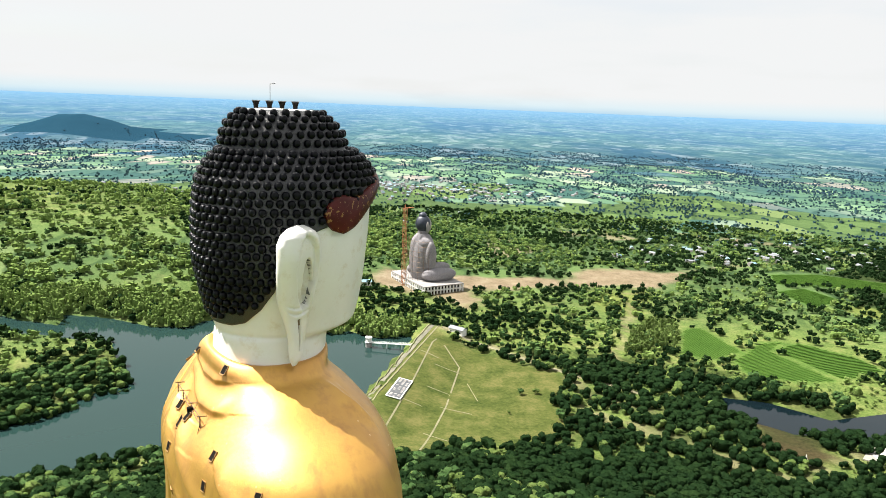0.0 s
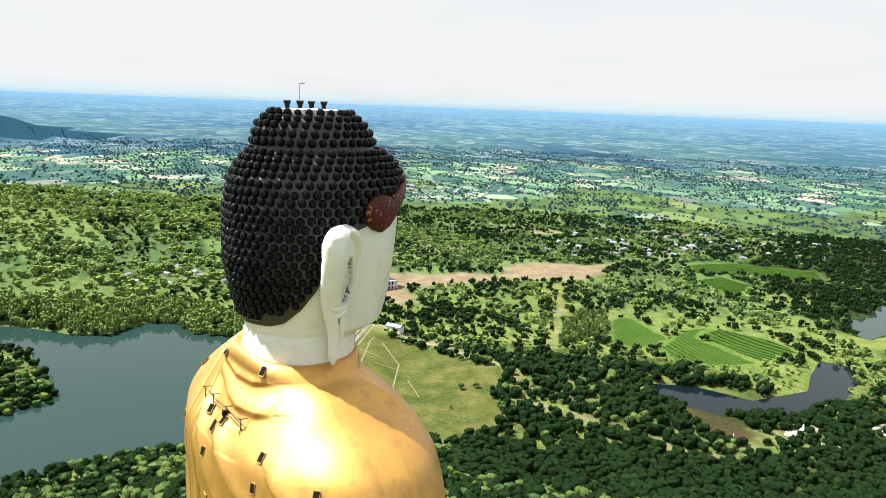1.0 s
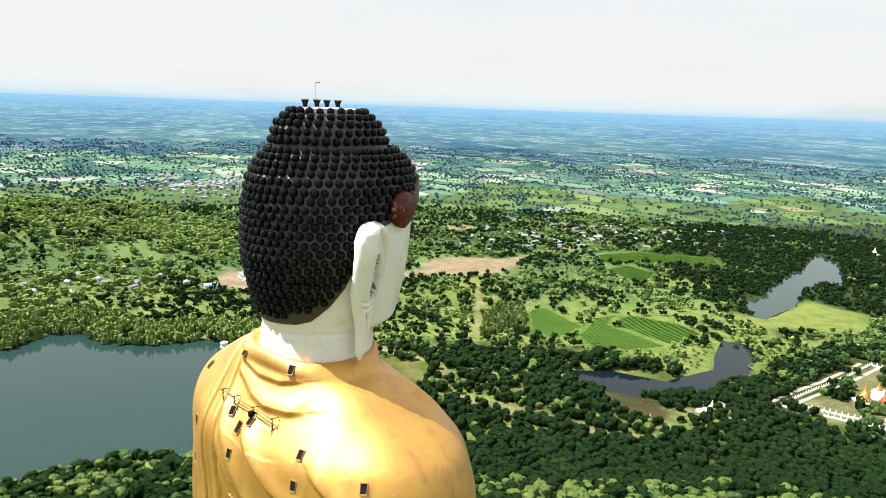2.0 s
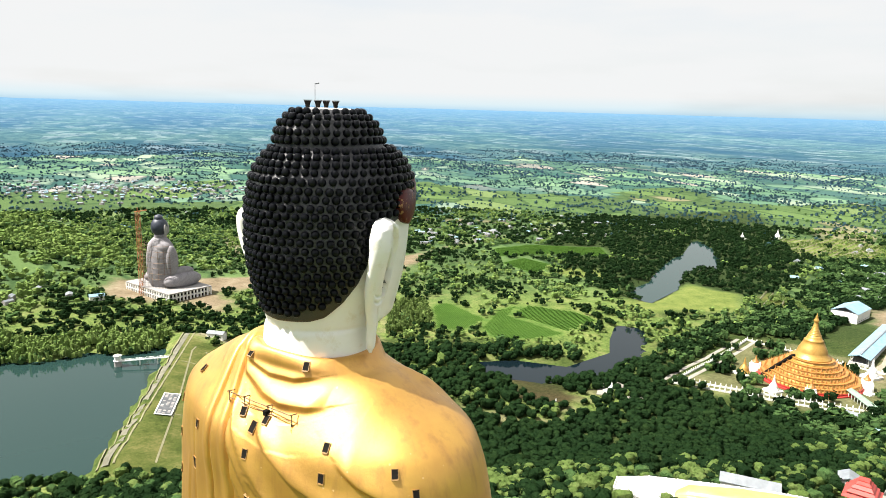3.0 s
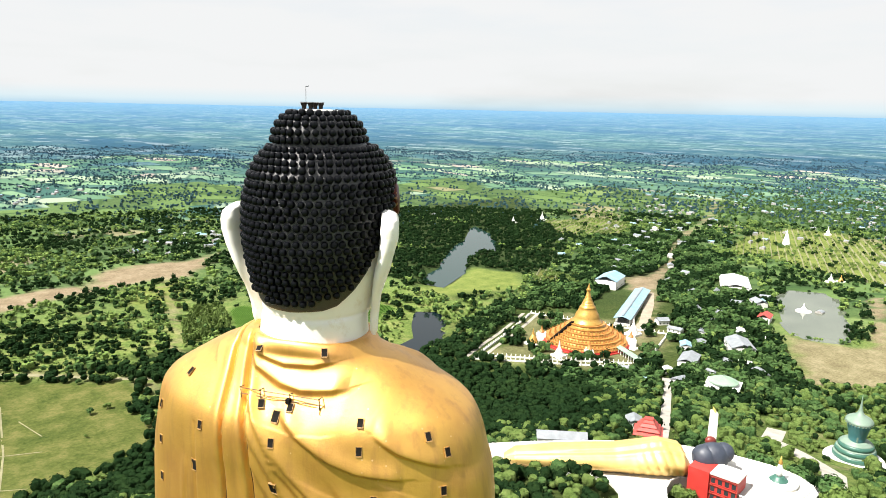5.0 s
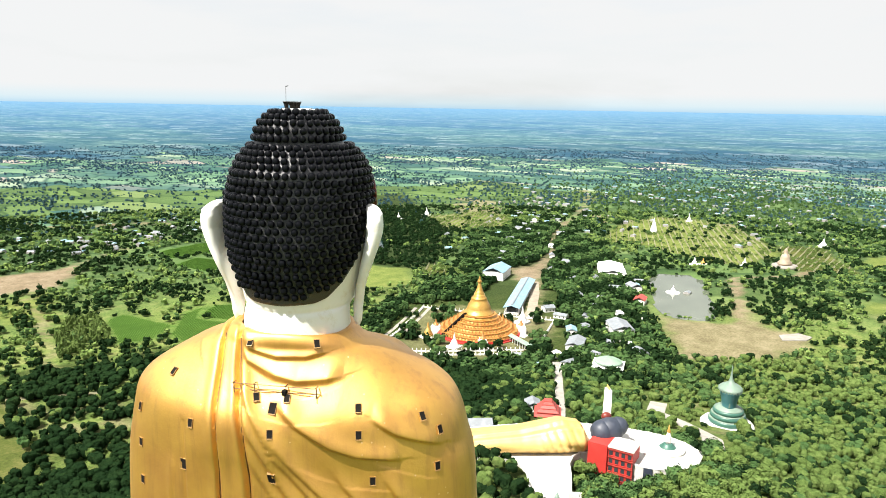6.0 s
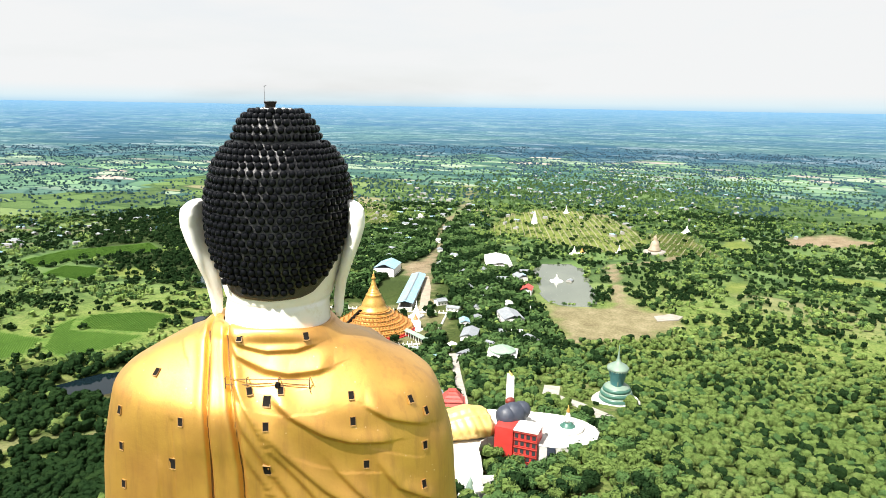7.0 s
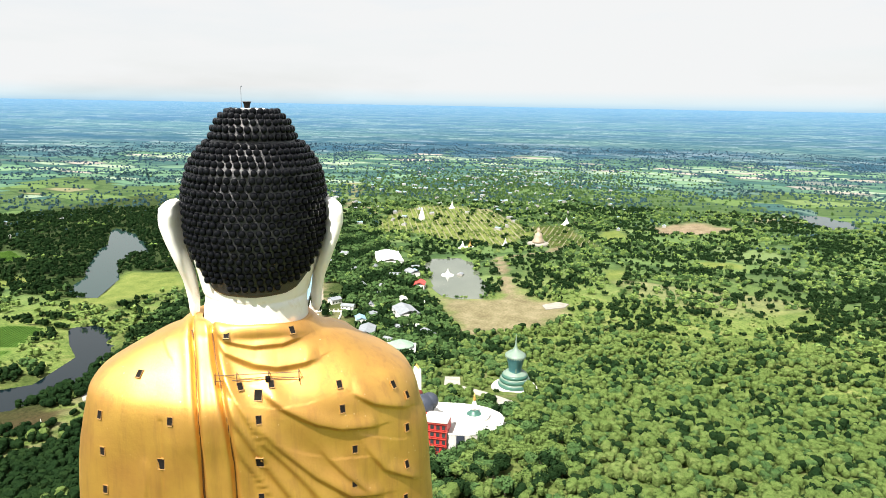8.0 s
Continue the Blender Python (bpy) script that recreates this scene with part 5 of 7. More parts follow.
def maintenance_gantry():
    root = new("maintenance_gantry")
    root.matrix_world = STATUE
    a, b = -4.7, 2.4
    y0, y1 = body_at(a, 155.3) - 0.15, body_at(b, 155.2) - 0.15
    for dz in (0.0, 0.5):
        bm = bmesh.new()
        rod_into(bm, (a, y0 - 0.25, 155.25 + dz), (b, y1 - 0.25, 155.1 + dz), 0.04)
        part("rail", bm, M_RAIL, root)
    for u in (a, -2.9, -0.2, b):
        z, y = 155.25 - (u - a) * 0.02, y0 + (y1 - y0) * (u - a) / (b - a)
        bm = bmesh.new()
        rod_into(bm, (u, y + 0.3, z + 0.5), (u, y - 0.45, z + 0.6), 0.045)
        rod_into(bm, (u, y - 0.25, z - 0.35), (u, y - 0.25, z + 0.62), 0.05)
        part("bracket", bm, M_RAIL, root)
    bm = bmesh.new()
    box_into(bm, (-0.5, y1 - 0.55, 154.95), (-0.1, y1 - 0.1, 155.4), bevel=0.05)
    part("winch", bm, M_DARK, root, "black winch box")
    bm = bmesh.new()
    pv = [(b, y1 - 0.25, 155.1), (b + 0.1, y1 - 0.45, 154.5), (b + 0.55, y1 - 0.55, 154.0)]
    for p, q in zip(pv, pv[1:]):
        rod_into(bm, p, q, 0.025, sides=5)
    part("cable", bm, M_DARK, root, "slack black cable")
    tagged(root, "steel maintenance rail with brackets fixed across the gilded back", "gantry")


maintenance_gantry()


def loudspeaker():
    root = new("loudspeaker")
    bm = bmesh.new()
    rod_into(bm, (0, 0, 0), (0, 0, 0.3), 0.16, 0.2, 12)
    rod_into(bm, (0, 0, 0.3), (0, 0, 0.55), 0.2, 0.3, 12)
    part("horn", bm, M_DARK, root, smooth=False)
    bm = bmesh.new()
    rod_into(bm, (0, 0, 0.55), (0, 0, 0.62), 0.32, 0.32, 12)
    part("rim", bm, M_STEEL, root, "grey metal rim")
    return tagged(root, "black horn loudspeaker standing on the statue's crown", "loudspeaker", "loudspeakers on the crown")


spk = loudspeaker()
for k, (u, v) in enumerate(((-1.4, 2.3), (-1.3, 3.35), (-1.4, 4.4), (-1.4, 5.5))):
    m = STATUE @ Matrix.Translation((u, v, 178.42)) @ Matrix.Rotation(k * 0.6, 4, "Z")
    if k == 0:
        spk.matrix_world = m
    else:
        copy_thing(spk, m)
bm = bmesh.new()
rod_into(bm, (-1.86, 3.6, 178.2), (-1.86, 3.6, 180.35), 0.03, 0.02, 6)
rod_into(bm, (-1.86, 3.6, 180.3), (-1.78, 4.0, 180.38), 0.045, 0.045, 6)
rod_into(bm, (-1.86, 2.6, 178.47), (-1.86, 4.6, 178.47), 0.03, 0.03, 6)
mast = part("lightning_rod", bm, M_STEEL)
mast.matrix_world = STATUE
tagged(mast, "thin steel lightning rod on the statue's crown", "lightning rod")


# ---- shared building pieces ----
M_ROOF_GREY = worn("zinc_sheet", (0.13, 0.145, 0.16), (0.24, 0.26, 0.275), 0.8, 0.6, 0.0)
M_ROOF_BLUE = worn("pale_blue_sheet", (0.13, 0.25, 0.32), (0.24, 0.36, 0.41), 0.6, 0.5)
M_ROOF_RED = worn("red_sheet", (0.30, 0.035, 0.025), (0.42, 0.06, 0.045), 0.8, 0.5)
M_ROOF_GREEN = worn("pale_green_sheet", (0.14, 0.22, 0.16), (0.23, 0.31, 0.23), 0.8, 0.55)
M_REDWALL = worn("red_paint", (0.36, 0.022, 0.018), (0.46, 0.04, 0.03), 0.7, 0.55)
M_STUPA = worn("gold_leaf", (0.36, 0.20, 0.040), (0.52, 0.32, 0.085), 0.8, 0.42, 0.4, 0.3, 0.1, (0.42, 0.20, 0.04))
M_ORANGE = worn("orange_ochre", (0.27, 0.11, 0.020), (0.40, 0.185, 0.042), 1.0, 0.55)
M_JADE = worn("jade_enamel", (0.0248, 0.0825, 0.0633), (0.0468, 0.127, 0.0935), 0.6, 0.4)
M_JADE_BLUE = worn("turquoise_enamel", (0.03, 0.114, 0.126), (0.054, 0.156, 0.162), 0.6, 0.4)
M_PALE_GREEN = worn("pale_mint", (0.105, 0.168, 0.126), (0.175, 0.231, 0.182), 0.6, 0.5)
M_PAVING = worn("white_paving", (0.40, 0.385, 0.35), (0.58, 0.565, 0.53), 0.4, 0.75, 0.0, 0.1, 0.02, (0.30, 0.28, 0.25))
M_YARD = worn("worn_paving", (0.18, 0.165, 0.14), (0.30, 0.28, 0.24), 0.5, 0.8)
M_SLATE = worn("slate_blue_hair", (0.018, 0.024, 0.038), (0.038, 0.046, 0.066), 1.0, 0.5)
M_CRANE = worn("orange_steel", (0.30, 0.11, 0.04), (0.42, 0.18, 0.07), 1.5, 0.5)
M_GLASS = worn("dark_window_and_hall_shade", (0.02, 0.022, 0.025), (0.045, 0.05, 0.055), 1.0, 0.15)


def cut_ring(profile, sides, turn=0.0, bm=None, center=(0, 0), squash=1.0):
    """A turned form from (radius, height) pairs."""
    bm = bm or bmesh.new()
    last = None
    for r, z in profile:
        ring = [bm.verts.new((center[0] + r * math.cos(turn + 2 * math.pi * k / sides), center[1] + squash * r * math.sin(turn + 2 * math.pi * k / sides), z)) for k in range(sides)]
        if last:
            for k in range(sides):
                bm.faces.new((last[k], last[(k + 1) % sides], ring[(k + 1) % sides], ring[k]))
        else:
            bm.faces.new(ring[::-1])
        last = ring
    bm.faces.new(last)
    return bm


def gable(bm, w, d, z, rise, over=0.5, thick=0.15):
    """A two-sided sheet roof with overhang, ridge along x."""
    for s in (-1, 1):
        a = [(-w / 2 - over, s * (d / 2 + over), z - rise * over / (d / 2)), (w / 2 + over, s * (d / 2 + over), z - rise * over / (d / 2)), (w / 2 + over, 0, z + rise), (-w / 2 - over, 0, z + rise)]
        vs = [bm.verts.new(p) for p in a] + [bm.verts.new((p[0], p[1], p[2] + thick)) for p in a]
        for f in ((0, 1, 2, 3), (7, 6, 5, 4), (0, 4, 5, 1), (1, 5, 6, 2), (2, 6, 7, 3), (3, 7, 4, 0)):
            bm.faces.new([vs[k] for k in f])
    bmesh.ops.recalc_face_normals(bm, faces=bm.faces)


def house(name, w, d, h, rise, wall, roof, label, bays=3, category="house"):
    root = new(name)
    bm = bmesh.new()
    box_into(bm, (-w / 2, -d / 2, -1.5), (w / 2, d / 2, h))
    part("wall", bm, wall, root)
    bm = bmesh.new()
    gable(bm, w, d, h + 0.02, rise)
    part("roof", bm, roof, root)
    for k in range(bays):
        x0 = -w / 2 + w * (k + 0.5) / bays
        for s in (-1, 1):
            bm = bmesh.new()
            door = s < 0 and k == bays // 2
            box_into(bm, (x0 - 0.55, s * d / 2 - 0.06, 0.05 if door else 0.9), (x0 + 0.55, s * d / 2 + 0.06, min(2.1, h - 0.3)))
            part("door" if door else "window", bm, M_DARK if door else M_GLASS, root)
    return tagged(root, label, category)


def put(ob, x, y, turn=0.0, z=None):
    ob.matrix_world = Matrix.Translation((x, y, ground_z(x, y) if z is None else z)) @ Matrix.Rotation(radians(turn), 4, "Z")
    return ob


def ribbon(name, pts, width, material, label, lift=0.15, kind="structure", category="path", parent=None, step=3.0):
    """A strip laid over the ground along a line."""
    line = []
    for (x0, y0), (x1, y1) in zip(pts, pts[1:]):
        n = max(1, int(math.hypot(x1 - x0, y1 - y0) / step))
        line += [(x0 + (x1 - x0) * k / n, y0 + (y1 - y0) * k / n) for k in range(n)]
    line = np.array(line + [pts[-1]], float)
    t = np.gradient(line, axis=0)
    t /= np.linalg.norm(t, axis=1, keepdims=True)
    nrm = np.stack([-t[:, 1], t[:, 0]], -1)
    rows = []
    for o in (-0.5, -0.49, 0, 0.49, 0.5):
        p = line + nrm * width * o
        rows.append(np.column_stack([p, land(p[:, 0], p[:, 1]) + (lift if abs(o) < 0.495 else -0.4)]))
    V = np.array(rows)
    me = mesh_of(name, V.reshape(-1, 3), grid_quads(5, len(line))[:, ::-1], [material])
    return tagged(new(name, me), label, category, kind=kind)


# ---- golden pagoda and its walled yard ----
def pagoda():
    root = new("pagoda")
    put(root, 388, 329, 12, 1.0)
    bm = cut_ring([(34.0, -2), (34.0, 1.0), (33.0, 1.2), (33.0, 2.4)], 16, 0.2)
    part("plinth", bm, M_REDWALL, root, "dark red many-sided plinth")
    for r0, r1, z0, z1 in ((31.5, 30.8, 2.4, 4.6), (27.6, 26.8, 4.6, 7.0), (23.6, 22.8, 7.0, 9.4), (19.8, 19.1, 9.4, 11.8), (16.6, 15.9, 11.8, 14.2), (14.0, 13.3, 14.2, 16.6)):
        bm = cut_ring([(r0 + 0.6, z0), (r0 + 0.6, z0 + 0.4), (r0, z0 + 0.6), (r1, z1 - 0.6), (r1 + 0.5, z1 - 0.4), (r1 + 0.5, z1)], 16, 0.2)
        tier = part("terrace", bm, M_STUPA, root)
        bm = cut_ring([(r1 + 0.75, z1 - 0.42), (r1 + 0.75, z1 + 0.05), (r1 - 0.5, z1 + 0.06)], 16, 0.2)
        part("moulding", bm, M_ORANGE, tier, "darker orange moulding")
    bm = cut_ring([(12.2, 16.6), (12.0, 17.4), (11.1, 17.7), (10.9, 18.6), (10.2, 18.9), (10.0, 19.8), (9.7, 20.1), (9.5, 21.0), (9.1, 22.6), (8.1, 24.6), (6.9, 26.8), (6.2, 28.6), (6.4, 29.0), (5.5, 29.4), (4.7, 31.0), (4.2, 32.4)], 32)
    part("bell", bm, M_STUPA, root, smooth=True)
    prof, r, z = [], 4.2, 32.4
    for k in range(9):
        prof += [(r, z), (r * 0.99, z + 0.45), (r * 0.86, z + 0.65)]
        r, z = r * 0.86, z + 1.05
    prof += [(1.7, z), (1.9, z + 0.9), (1.2, z + 1.8), (0.8, z + 3.0), (0.95, z + 3.6), (0.3, z + 4.6), (0.06, z + 6.2)]
    part("spire", cut_ring(prof, 24), M_STUPA, root, smooth=True)
    bm = bmesh.new()
    for k in range(30):
        t = k / 29
        box_into(bm, (-1.1, -33.0 + 19.5 * t, 2.2 + 14.6 * t), (1.1, -30.8 + 19.5 * t, 3.2 + 14.6 * t))
    st = part("stair", bm, M_DARK, root, "dark stair up the side")
    st.matrix_local = Matrix.Rotation(radians(-126), 4, "Z")
    small = cut_ring([(0.8, 0), (0.8, 0.5), (0.6, 0.65), (0.55, 1.1), (0.32, 1.6), (0.18, 2.2), (0.05, 3.3)], 7)
    me = bpy.data.meshes.new("small_stupa")
    small.to_mesh(me)
    small.free()
    me.materials.append(M_ORANGE)
    for rad, z, num in ((32.2, 2.4, 72), (28.9, 4.6, 64), (24.9, 7.0, 56), (21.0, 9.4, 48), (17.7, 11.8, 36)):
        for k in range(num):
            a = 2 * math.pi * k / num
            e = (rad - 0.2) * math.cos(math.pi / 16) / math.cos(((a - 0.2) % (math.pi / 8)) - math.pi / 16)
            o = new("small_stupa", me)
            o.parent = root
            o.matrix_local = Matrix.Translation((e * math.cos(a), e * math.sin(a), z - 0.02))
    for a in (-150, -60, 30, 120):
        bm = bmesh.new()
        m = Matrix.Rotation(radians(a), 4, "Z")
        box_into(bm, (31.0, -3.4, -1.5), (38.5, 3.4, 4.6), m)
        box_into(bm, (31.0, -2.4, 4.6), (37.5, 2.4, 6.2), m)
        porch = part("porch", bm, M_PLASTER, root, "white arched porch")
        bm = bmesh.new()
        box_into(bm, (38.4, -1.8, 0), (38.62, 1.8, 3.4), m)
        part("doorway", bm, M_DARK, porch)
        bm = cut_ring([(2.2, 6.2), (2.4, 6.7), (1.4, 8.0), (0.7, 9.2), (0.1, 11.5)], 8)
        for v in bm.verts:
            v.co = m @ (v.co + Vector((34.5, 0, 0)))
        part("turret", bm, M_ORANGE, porch)
    tagged(root, "golden tiered pagoda with tapering spire in a walled yard", "pagoda")


pagoda()


def post_fence(pts, gap, height, label):
    root = new("compound_wall")
    bm = bmesh.new()
    rod = cut_ring([(0.55, -1.5), (0.55, height * 0.45), (0.42, height * 0.5), (0.34, height * 0.8), (0.06, height)], 6)
    me = bpy.data.meshes.new("post")
    rod.to_mesh(me)
    rod.free()
    me.materials.append(M_PLASTER)
    for (x0, y0), (x1, y1) in zip(pts, pts[1:]):
        ln = math.hypot(x1 - x0, y1 - y0)
        n = int(ln / gap)
        for k in range(n):
            x, y = x0 + (x1 - x0) * k / n, y0 + (y1 - y0) * k / n
            o = new("post", me)
            o.parent = root
            o.matrix_local = Matrix.Translation((x, y, ground_z(x, y)))
            xe, ye = x0 + (x1 - x0) * (k + 1) / n, y0 + (y1 - y0) * (k + 1) / n
            m = Matrix.Translation((x, y, ground_z(x, y))) @ Matrix.Rotation(math.atan2(ye - y, xe - x), 4, "Z")
            box_into(bm, (0.4, -0.18, -1.5), (ln / n - 0.4, 0.18, height * 0.38), m)
    part("rail", bm, M_PLASTER, root, "low white wall between the posts")
    return tagged(root, label, "wall")


post_fence([(290, 353), (413, 409), (459, 300)], 3.6, 3.2, "white post-and-rail wall round the pagoda yard")
post_fence([(290, 353), (330, 309), (372, 266), (459, 300)], 3.2, 3.2, "white post wall with pointed tops before the pagoda")
post_fence([(300, 353), (334, 317), (374, 276)], 3.2, 3.2, "inner row of white pointed posts before the pagoda")
ribbon("yard_path", [(297, 352), (415, 404)], 3.0, M_YARD, "pale paved path inside the pagoda wall")
ribbon("yard_path", [(284, 358), (408, 414)], 3.0, M_YARD, "pale paved path outside the pagoda wall")


def white_stupa(r, h, label, gold=False):
    root = new("stupa")
    bm = bmesh.new()
    box_into(bm, (-r * 1.3, -r * 1.3, -1.5), (r * 1.3, r * 1.3, h * 0.12), bevel=0.1)
    part("plinth", bm, M_PLASTER, root)
    bm = cut_ring([(r, h * 0.12), (r, h * 0.2), (r * 0.8, h * 0.22), (r * 0.78, h * 0.3), (r * 0.62, h * 0.42), (r * 0.35, h * 0.55), (r * 0.26, h * 0.6)], 20)
    part("bell", bm, M_STUPA if gold else M_PLASTER, root, smooth=True)
    bm = cut_ring([(r * 0.26, h * 0.6), (r * 0.28, h * 0.62), (r * 0.15, h * 0.78), (r * 0.17, h * 0.8), (0.05, h)], 12)
    part("spire", bm, M_STUPA if gold else M_PLASTER, root)
    return tagged(root, label, "stupa")


for x, y, r, h, g in ((352, 352, 4.2, 13, 1), (345, 320, 3.5, 12, 0), (436, 318, 4.0, 15, 0), (424, 330, 3.0, 9, 1), (404, 296, 2.6, 8, 0), (195, 346, 1.8, 5.5, 0), (240, 352, 3.2, 7, 0),
                      (837, 770, 4.5, 15, 0), (776, 778, 4, 11, 0), (801, 244, 3.5, 12, 0), (770, 292, 3.5, 10, 0), (1094, 419, 3.4, 14, 0), (1000, 200, 6, 13, 0), (779, 285, 3, 8, 1)):
    put(white_stupa(r, h, "gilded stupa with slender spire near the pagoda" if g else "whitewashed stupa with slender spire among trees", g), x, y)


# ---- halls and houses ----
def blue_hall():
    root = new("blue_roofed_hall")
    bm = bmesh.new()
    box_into(bm, (-56, -6.6, -1.5), (56, 6.6, 0.5))
    part("floor", bm, M_PAVING, root)
    for k in range(19):
        for s in (-1, 1):
            bm = bmesh.new()
            box_into(bm, (-54 + 6 * k - 0.25, s * 6.0 - 0.25, 0.5), (-54 + 6 * k + 0.25, s * 6.0 + 0.25, 5))
            part("column", bm, M_PLASTER, root)
    # inner wall in window black, painting in the shade under the roof
    bm = bmesh.new()
    box_into(bm, (-54, -4.2, 0.5), (54, 4.2, 4.9))
    part("wall", bm, M_GLASS, root, "inner wall coloured dark for shade under the roof")
    bm = bmesh.new()
    gable(bm, 112, 13, 5, 1.9, 1.0)
    part("roof", bm, M_ROOF_BLUE, root)
    bm = bmesh.new()
    box_into(bm, (-54, -0.7, 6.6), (54, 0.7, 7.5))
    part("ridge_vent", bm, M_ROOF_GREY, root)
    return tagged(root, "long hall with pale blue sheet roof and open columns", "hall")


put(blue_hall(), 500, 362, 25)
ribbon("road", [(430, 318), (470, 330), (525, 361), (560, 384)], 9, worn("dusty_road", (0.18, 0.15, 0.11), (0.30, 0.26, 0.20), 0.5, 0.9), "wide pale dirt road between halls", 0.12, category="road")

put(house("temple_hall", 34, 22, 9, 4.5, M_PLASTER, M_ROOF_BLUE, "white temple hall with pale blue roof", 7, "hall"), 552, 426, 20)
put(house("assembly_hall", 54, 28, 5.5, 3, M_PLASTER, worn("white_sheet", (0.66, 0.67, 0.68), (0.80, 0.81, 0.82), 0.8, 0.5), "broad white-roofed assembly hall by the pond", 8, "hall"), 660, 346, 30)
put(house("monastery_house", 26, 17, 6, 3, M_PLASTER, M_ROOF_GREY, "white house with patched grey sheet roof", 5), 466, 243, 40)
put(house("monastery_house", 22, 12, 5, 2.2, M_PLASTER, M_ROOF_GREY, "long house with light grey sheet roof", 5), 405, 250, 20)
put(house("monastery_house", 16, 10, 5, 2.5, M_PLASTER, M_ROOF_RED, "low house with red-brown roof by the pond", 3), 562, 268, 15)
put(house("monastery_house", 15, 11, 5, 2.5, M_PLASTER, M_ROOF_GREY, "small white house by the pond", 3), 600, 292, 50)
put(house("pump_house", 13, 6, 4, 1.4, M_PLASTER, M_ROOF_GREY, "low white pump house at the dam's end", 3), 12, 532, -35)
put(house("work_shed", 12, 7, 4, 1.4, M_PLASTER, M_ROOF_BLUE, "low site shed beside the unfinished statue", 2, "shed"), -78, 672, 10)
put(house("gate_hall", 20, 7, 4.5, 1.8, M_PLASTER, M_ROOF_GREY, "low white gallery with grey roof on the terrace", 7, "hall"), 172, 176, -46)


def tiered_roof_house():
    root = new("red_roofed_pavilion")
    bm = bmesh.new()
    box_into(bm, (-6, -6, -3), (6, 6, 4))
    part("wall", bm, M_REDWALL, root)
    for k, (w, z) in enumerate(((8.2, 4.0), (6.6, 5.9), (5.0, 7.6), (3.4, 9.2))):
        bm = cut_ring([(w * 1.414, z), (w * 1.414, z + 0.25), (w * 0.72 * 1.414, z + 1.5), (w * 0.72 * 1.414, z + 1.9)], 4, math.pi / 4)
        part("roof", bm, M_ROOF_RED, root)
    return tagged(root, "square pavilion with tiered red roofs among trees", "pavilion")


pav = put(tiered_roof_house(), 208, 158, 30, 41)
pav.matrix_world = pav.matrix_world @ Matrix.Diagonal((0.74, 0.74, 0.85, 1))


def green_pavilion():
    root = new("green_roofed_pavilion")
    bm = bmesh.new()
    box_into(bm, (-10, -10, -1.5), (10, 10, 0.6))
    part("floor", bm, M_PAVING, root)
    for sx in (-1, 0, 1):
        for sy in (-1, 0, 1):
            if sx or sy:
                bm = bmesh.new()
                rod_into(bm, (sx * 8.5, sy * 8.5, 0.5), (sx * 8.5, sy * 8.5, 5.2), 0.4)
                part("column", bm, M_PLASTER, root)
    part("roof", cut_ring([(15, 5.0), (15, 5.4), (9.5, 6.6), (9.5, 7.4)], 4, math.pi / 4), M_PLASTER, root, "pale lower eaves")
    part("dome", cut_ring([(9.6, 7.4), (9.4, 8.0), (6.0, 9.6), (2.0, 10.6), (0.5, 11.2), (0.1, 12.6)], 16), M_ROOF_GREEN, root, "pale green ribbed upper roof")
    return tagged(root, "open pavilion with pale green hipped roof", "pavilion")


put(green_pavilion(), 372, 207, 20)

rv = random.Random(11)
roofs = [M_ROOF_GREY, M_ROOF_GREY, M_ROOF_GREY, M_ROOF_BLUE, M_PLASTER, M_ROOF_GREY, M_ROOF_GREY]
for k, (x, y) in enumerate(HOUSES):
    m = rv.choice(roofs)
    word = {"zinc_sheet": "grey", "pale_blue_sheet": "pale blue", "white_plaster": "white", "red_sheet": "red"}[m.name]
    put(house("village_house", rv.uniform(7, 13), rv.uniform(5.5, 8), rv.uniform(3, 4.2), rv.uniform(1.2, 2.0), M_PLASTER, m, f"small plastered house with {word} sheet roof among trees", rv.choice((2, 3, 4))), x, y, rv.uniform(0, 180))


def far_houses(pts, label):
    """Far-off village houses, joined, with gabled roofs."""
    V, Q, MI, n = [], [], [], 0
    r = np.random.RandomState(8)
    for x, y in pts:
        w, d, h, a = r.uniform(2.5, 5.5), r.uniform(2, 3.2), r.uniform(2.4, 3.6), r.uniform(0, 3.14)
        z, c, s = ground_z(x, y), math.cos(a), math.sin(a)
        P = [(-w, -d, -1), (w, -d, -1), (w, d, -1), (-w, d, -1), (-w, -d, h), (w, -d, h), (w, d, h), (-w, d, h), (-w, 0, h + 1.3), (w, 0, h + 1.3)]
        V += [(x + c * p - s * q, y + s * p + c * q, z + t) for p, q, t in P]
        Q += [[n + i for i in f] for f in ((0, 1, 5, 4), (1, 2, 6, 5), (2, 3, 7, 6), (3, 0, 4, 7), (4, 5, 9, 8), (6, 7, 8, 9), (5, 6, 9, 9), (7, 4, 8, 8))]
        k = r.randint(1, 4)
        MI += [0, 0, 0, 0, k, k, 0, 0]
        n += 10
    me = bpy.data.meshes.new("distant_houses")
    me.from_pydata(V, [], [list(dict.fromkeys(f)) for f in Q])
    for m in (M_CONCRETE, M_ROOF_GREY, M_ROOF_GREY, M_ROOF_BLUE):
        me.materials.append(m)
    me.polygons.foreach_set("material_index", np.array(MI, np.int32))
    return tagged(new("distant_houses", me), label, "houses", kind="stuff")


rh = np.random.RandomState(4)


def cluster(cx, cy, sx, sy, n, turn=0.0):
    p = rh.randn(n, 2) * (sx, sy)
    c, s = math.cos(turn), math.sin(turn)
    return [(cx + c * a - s * b, cy + s * a + c * b) for a, b in p]


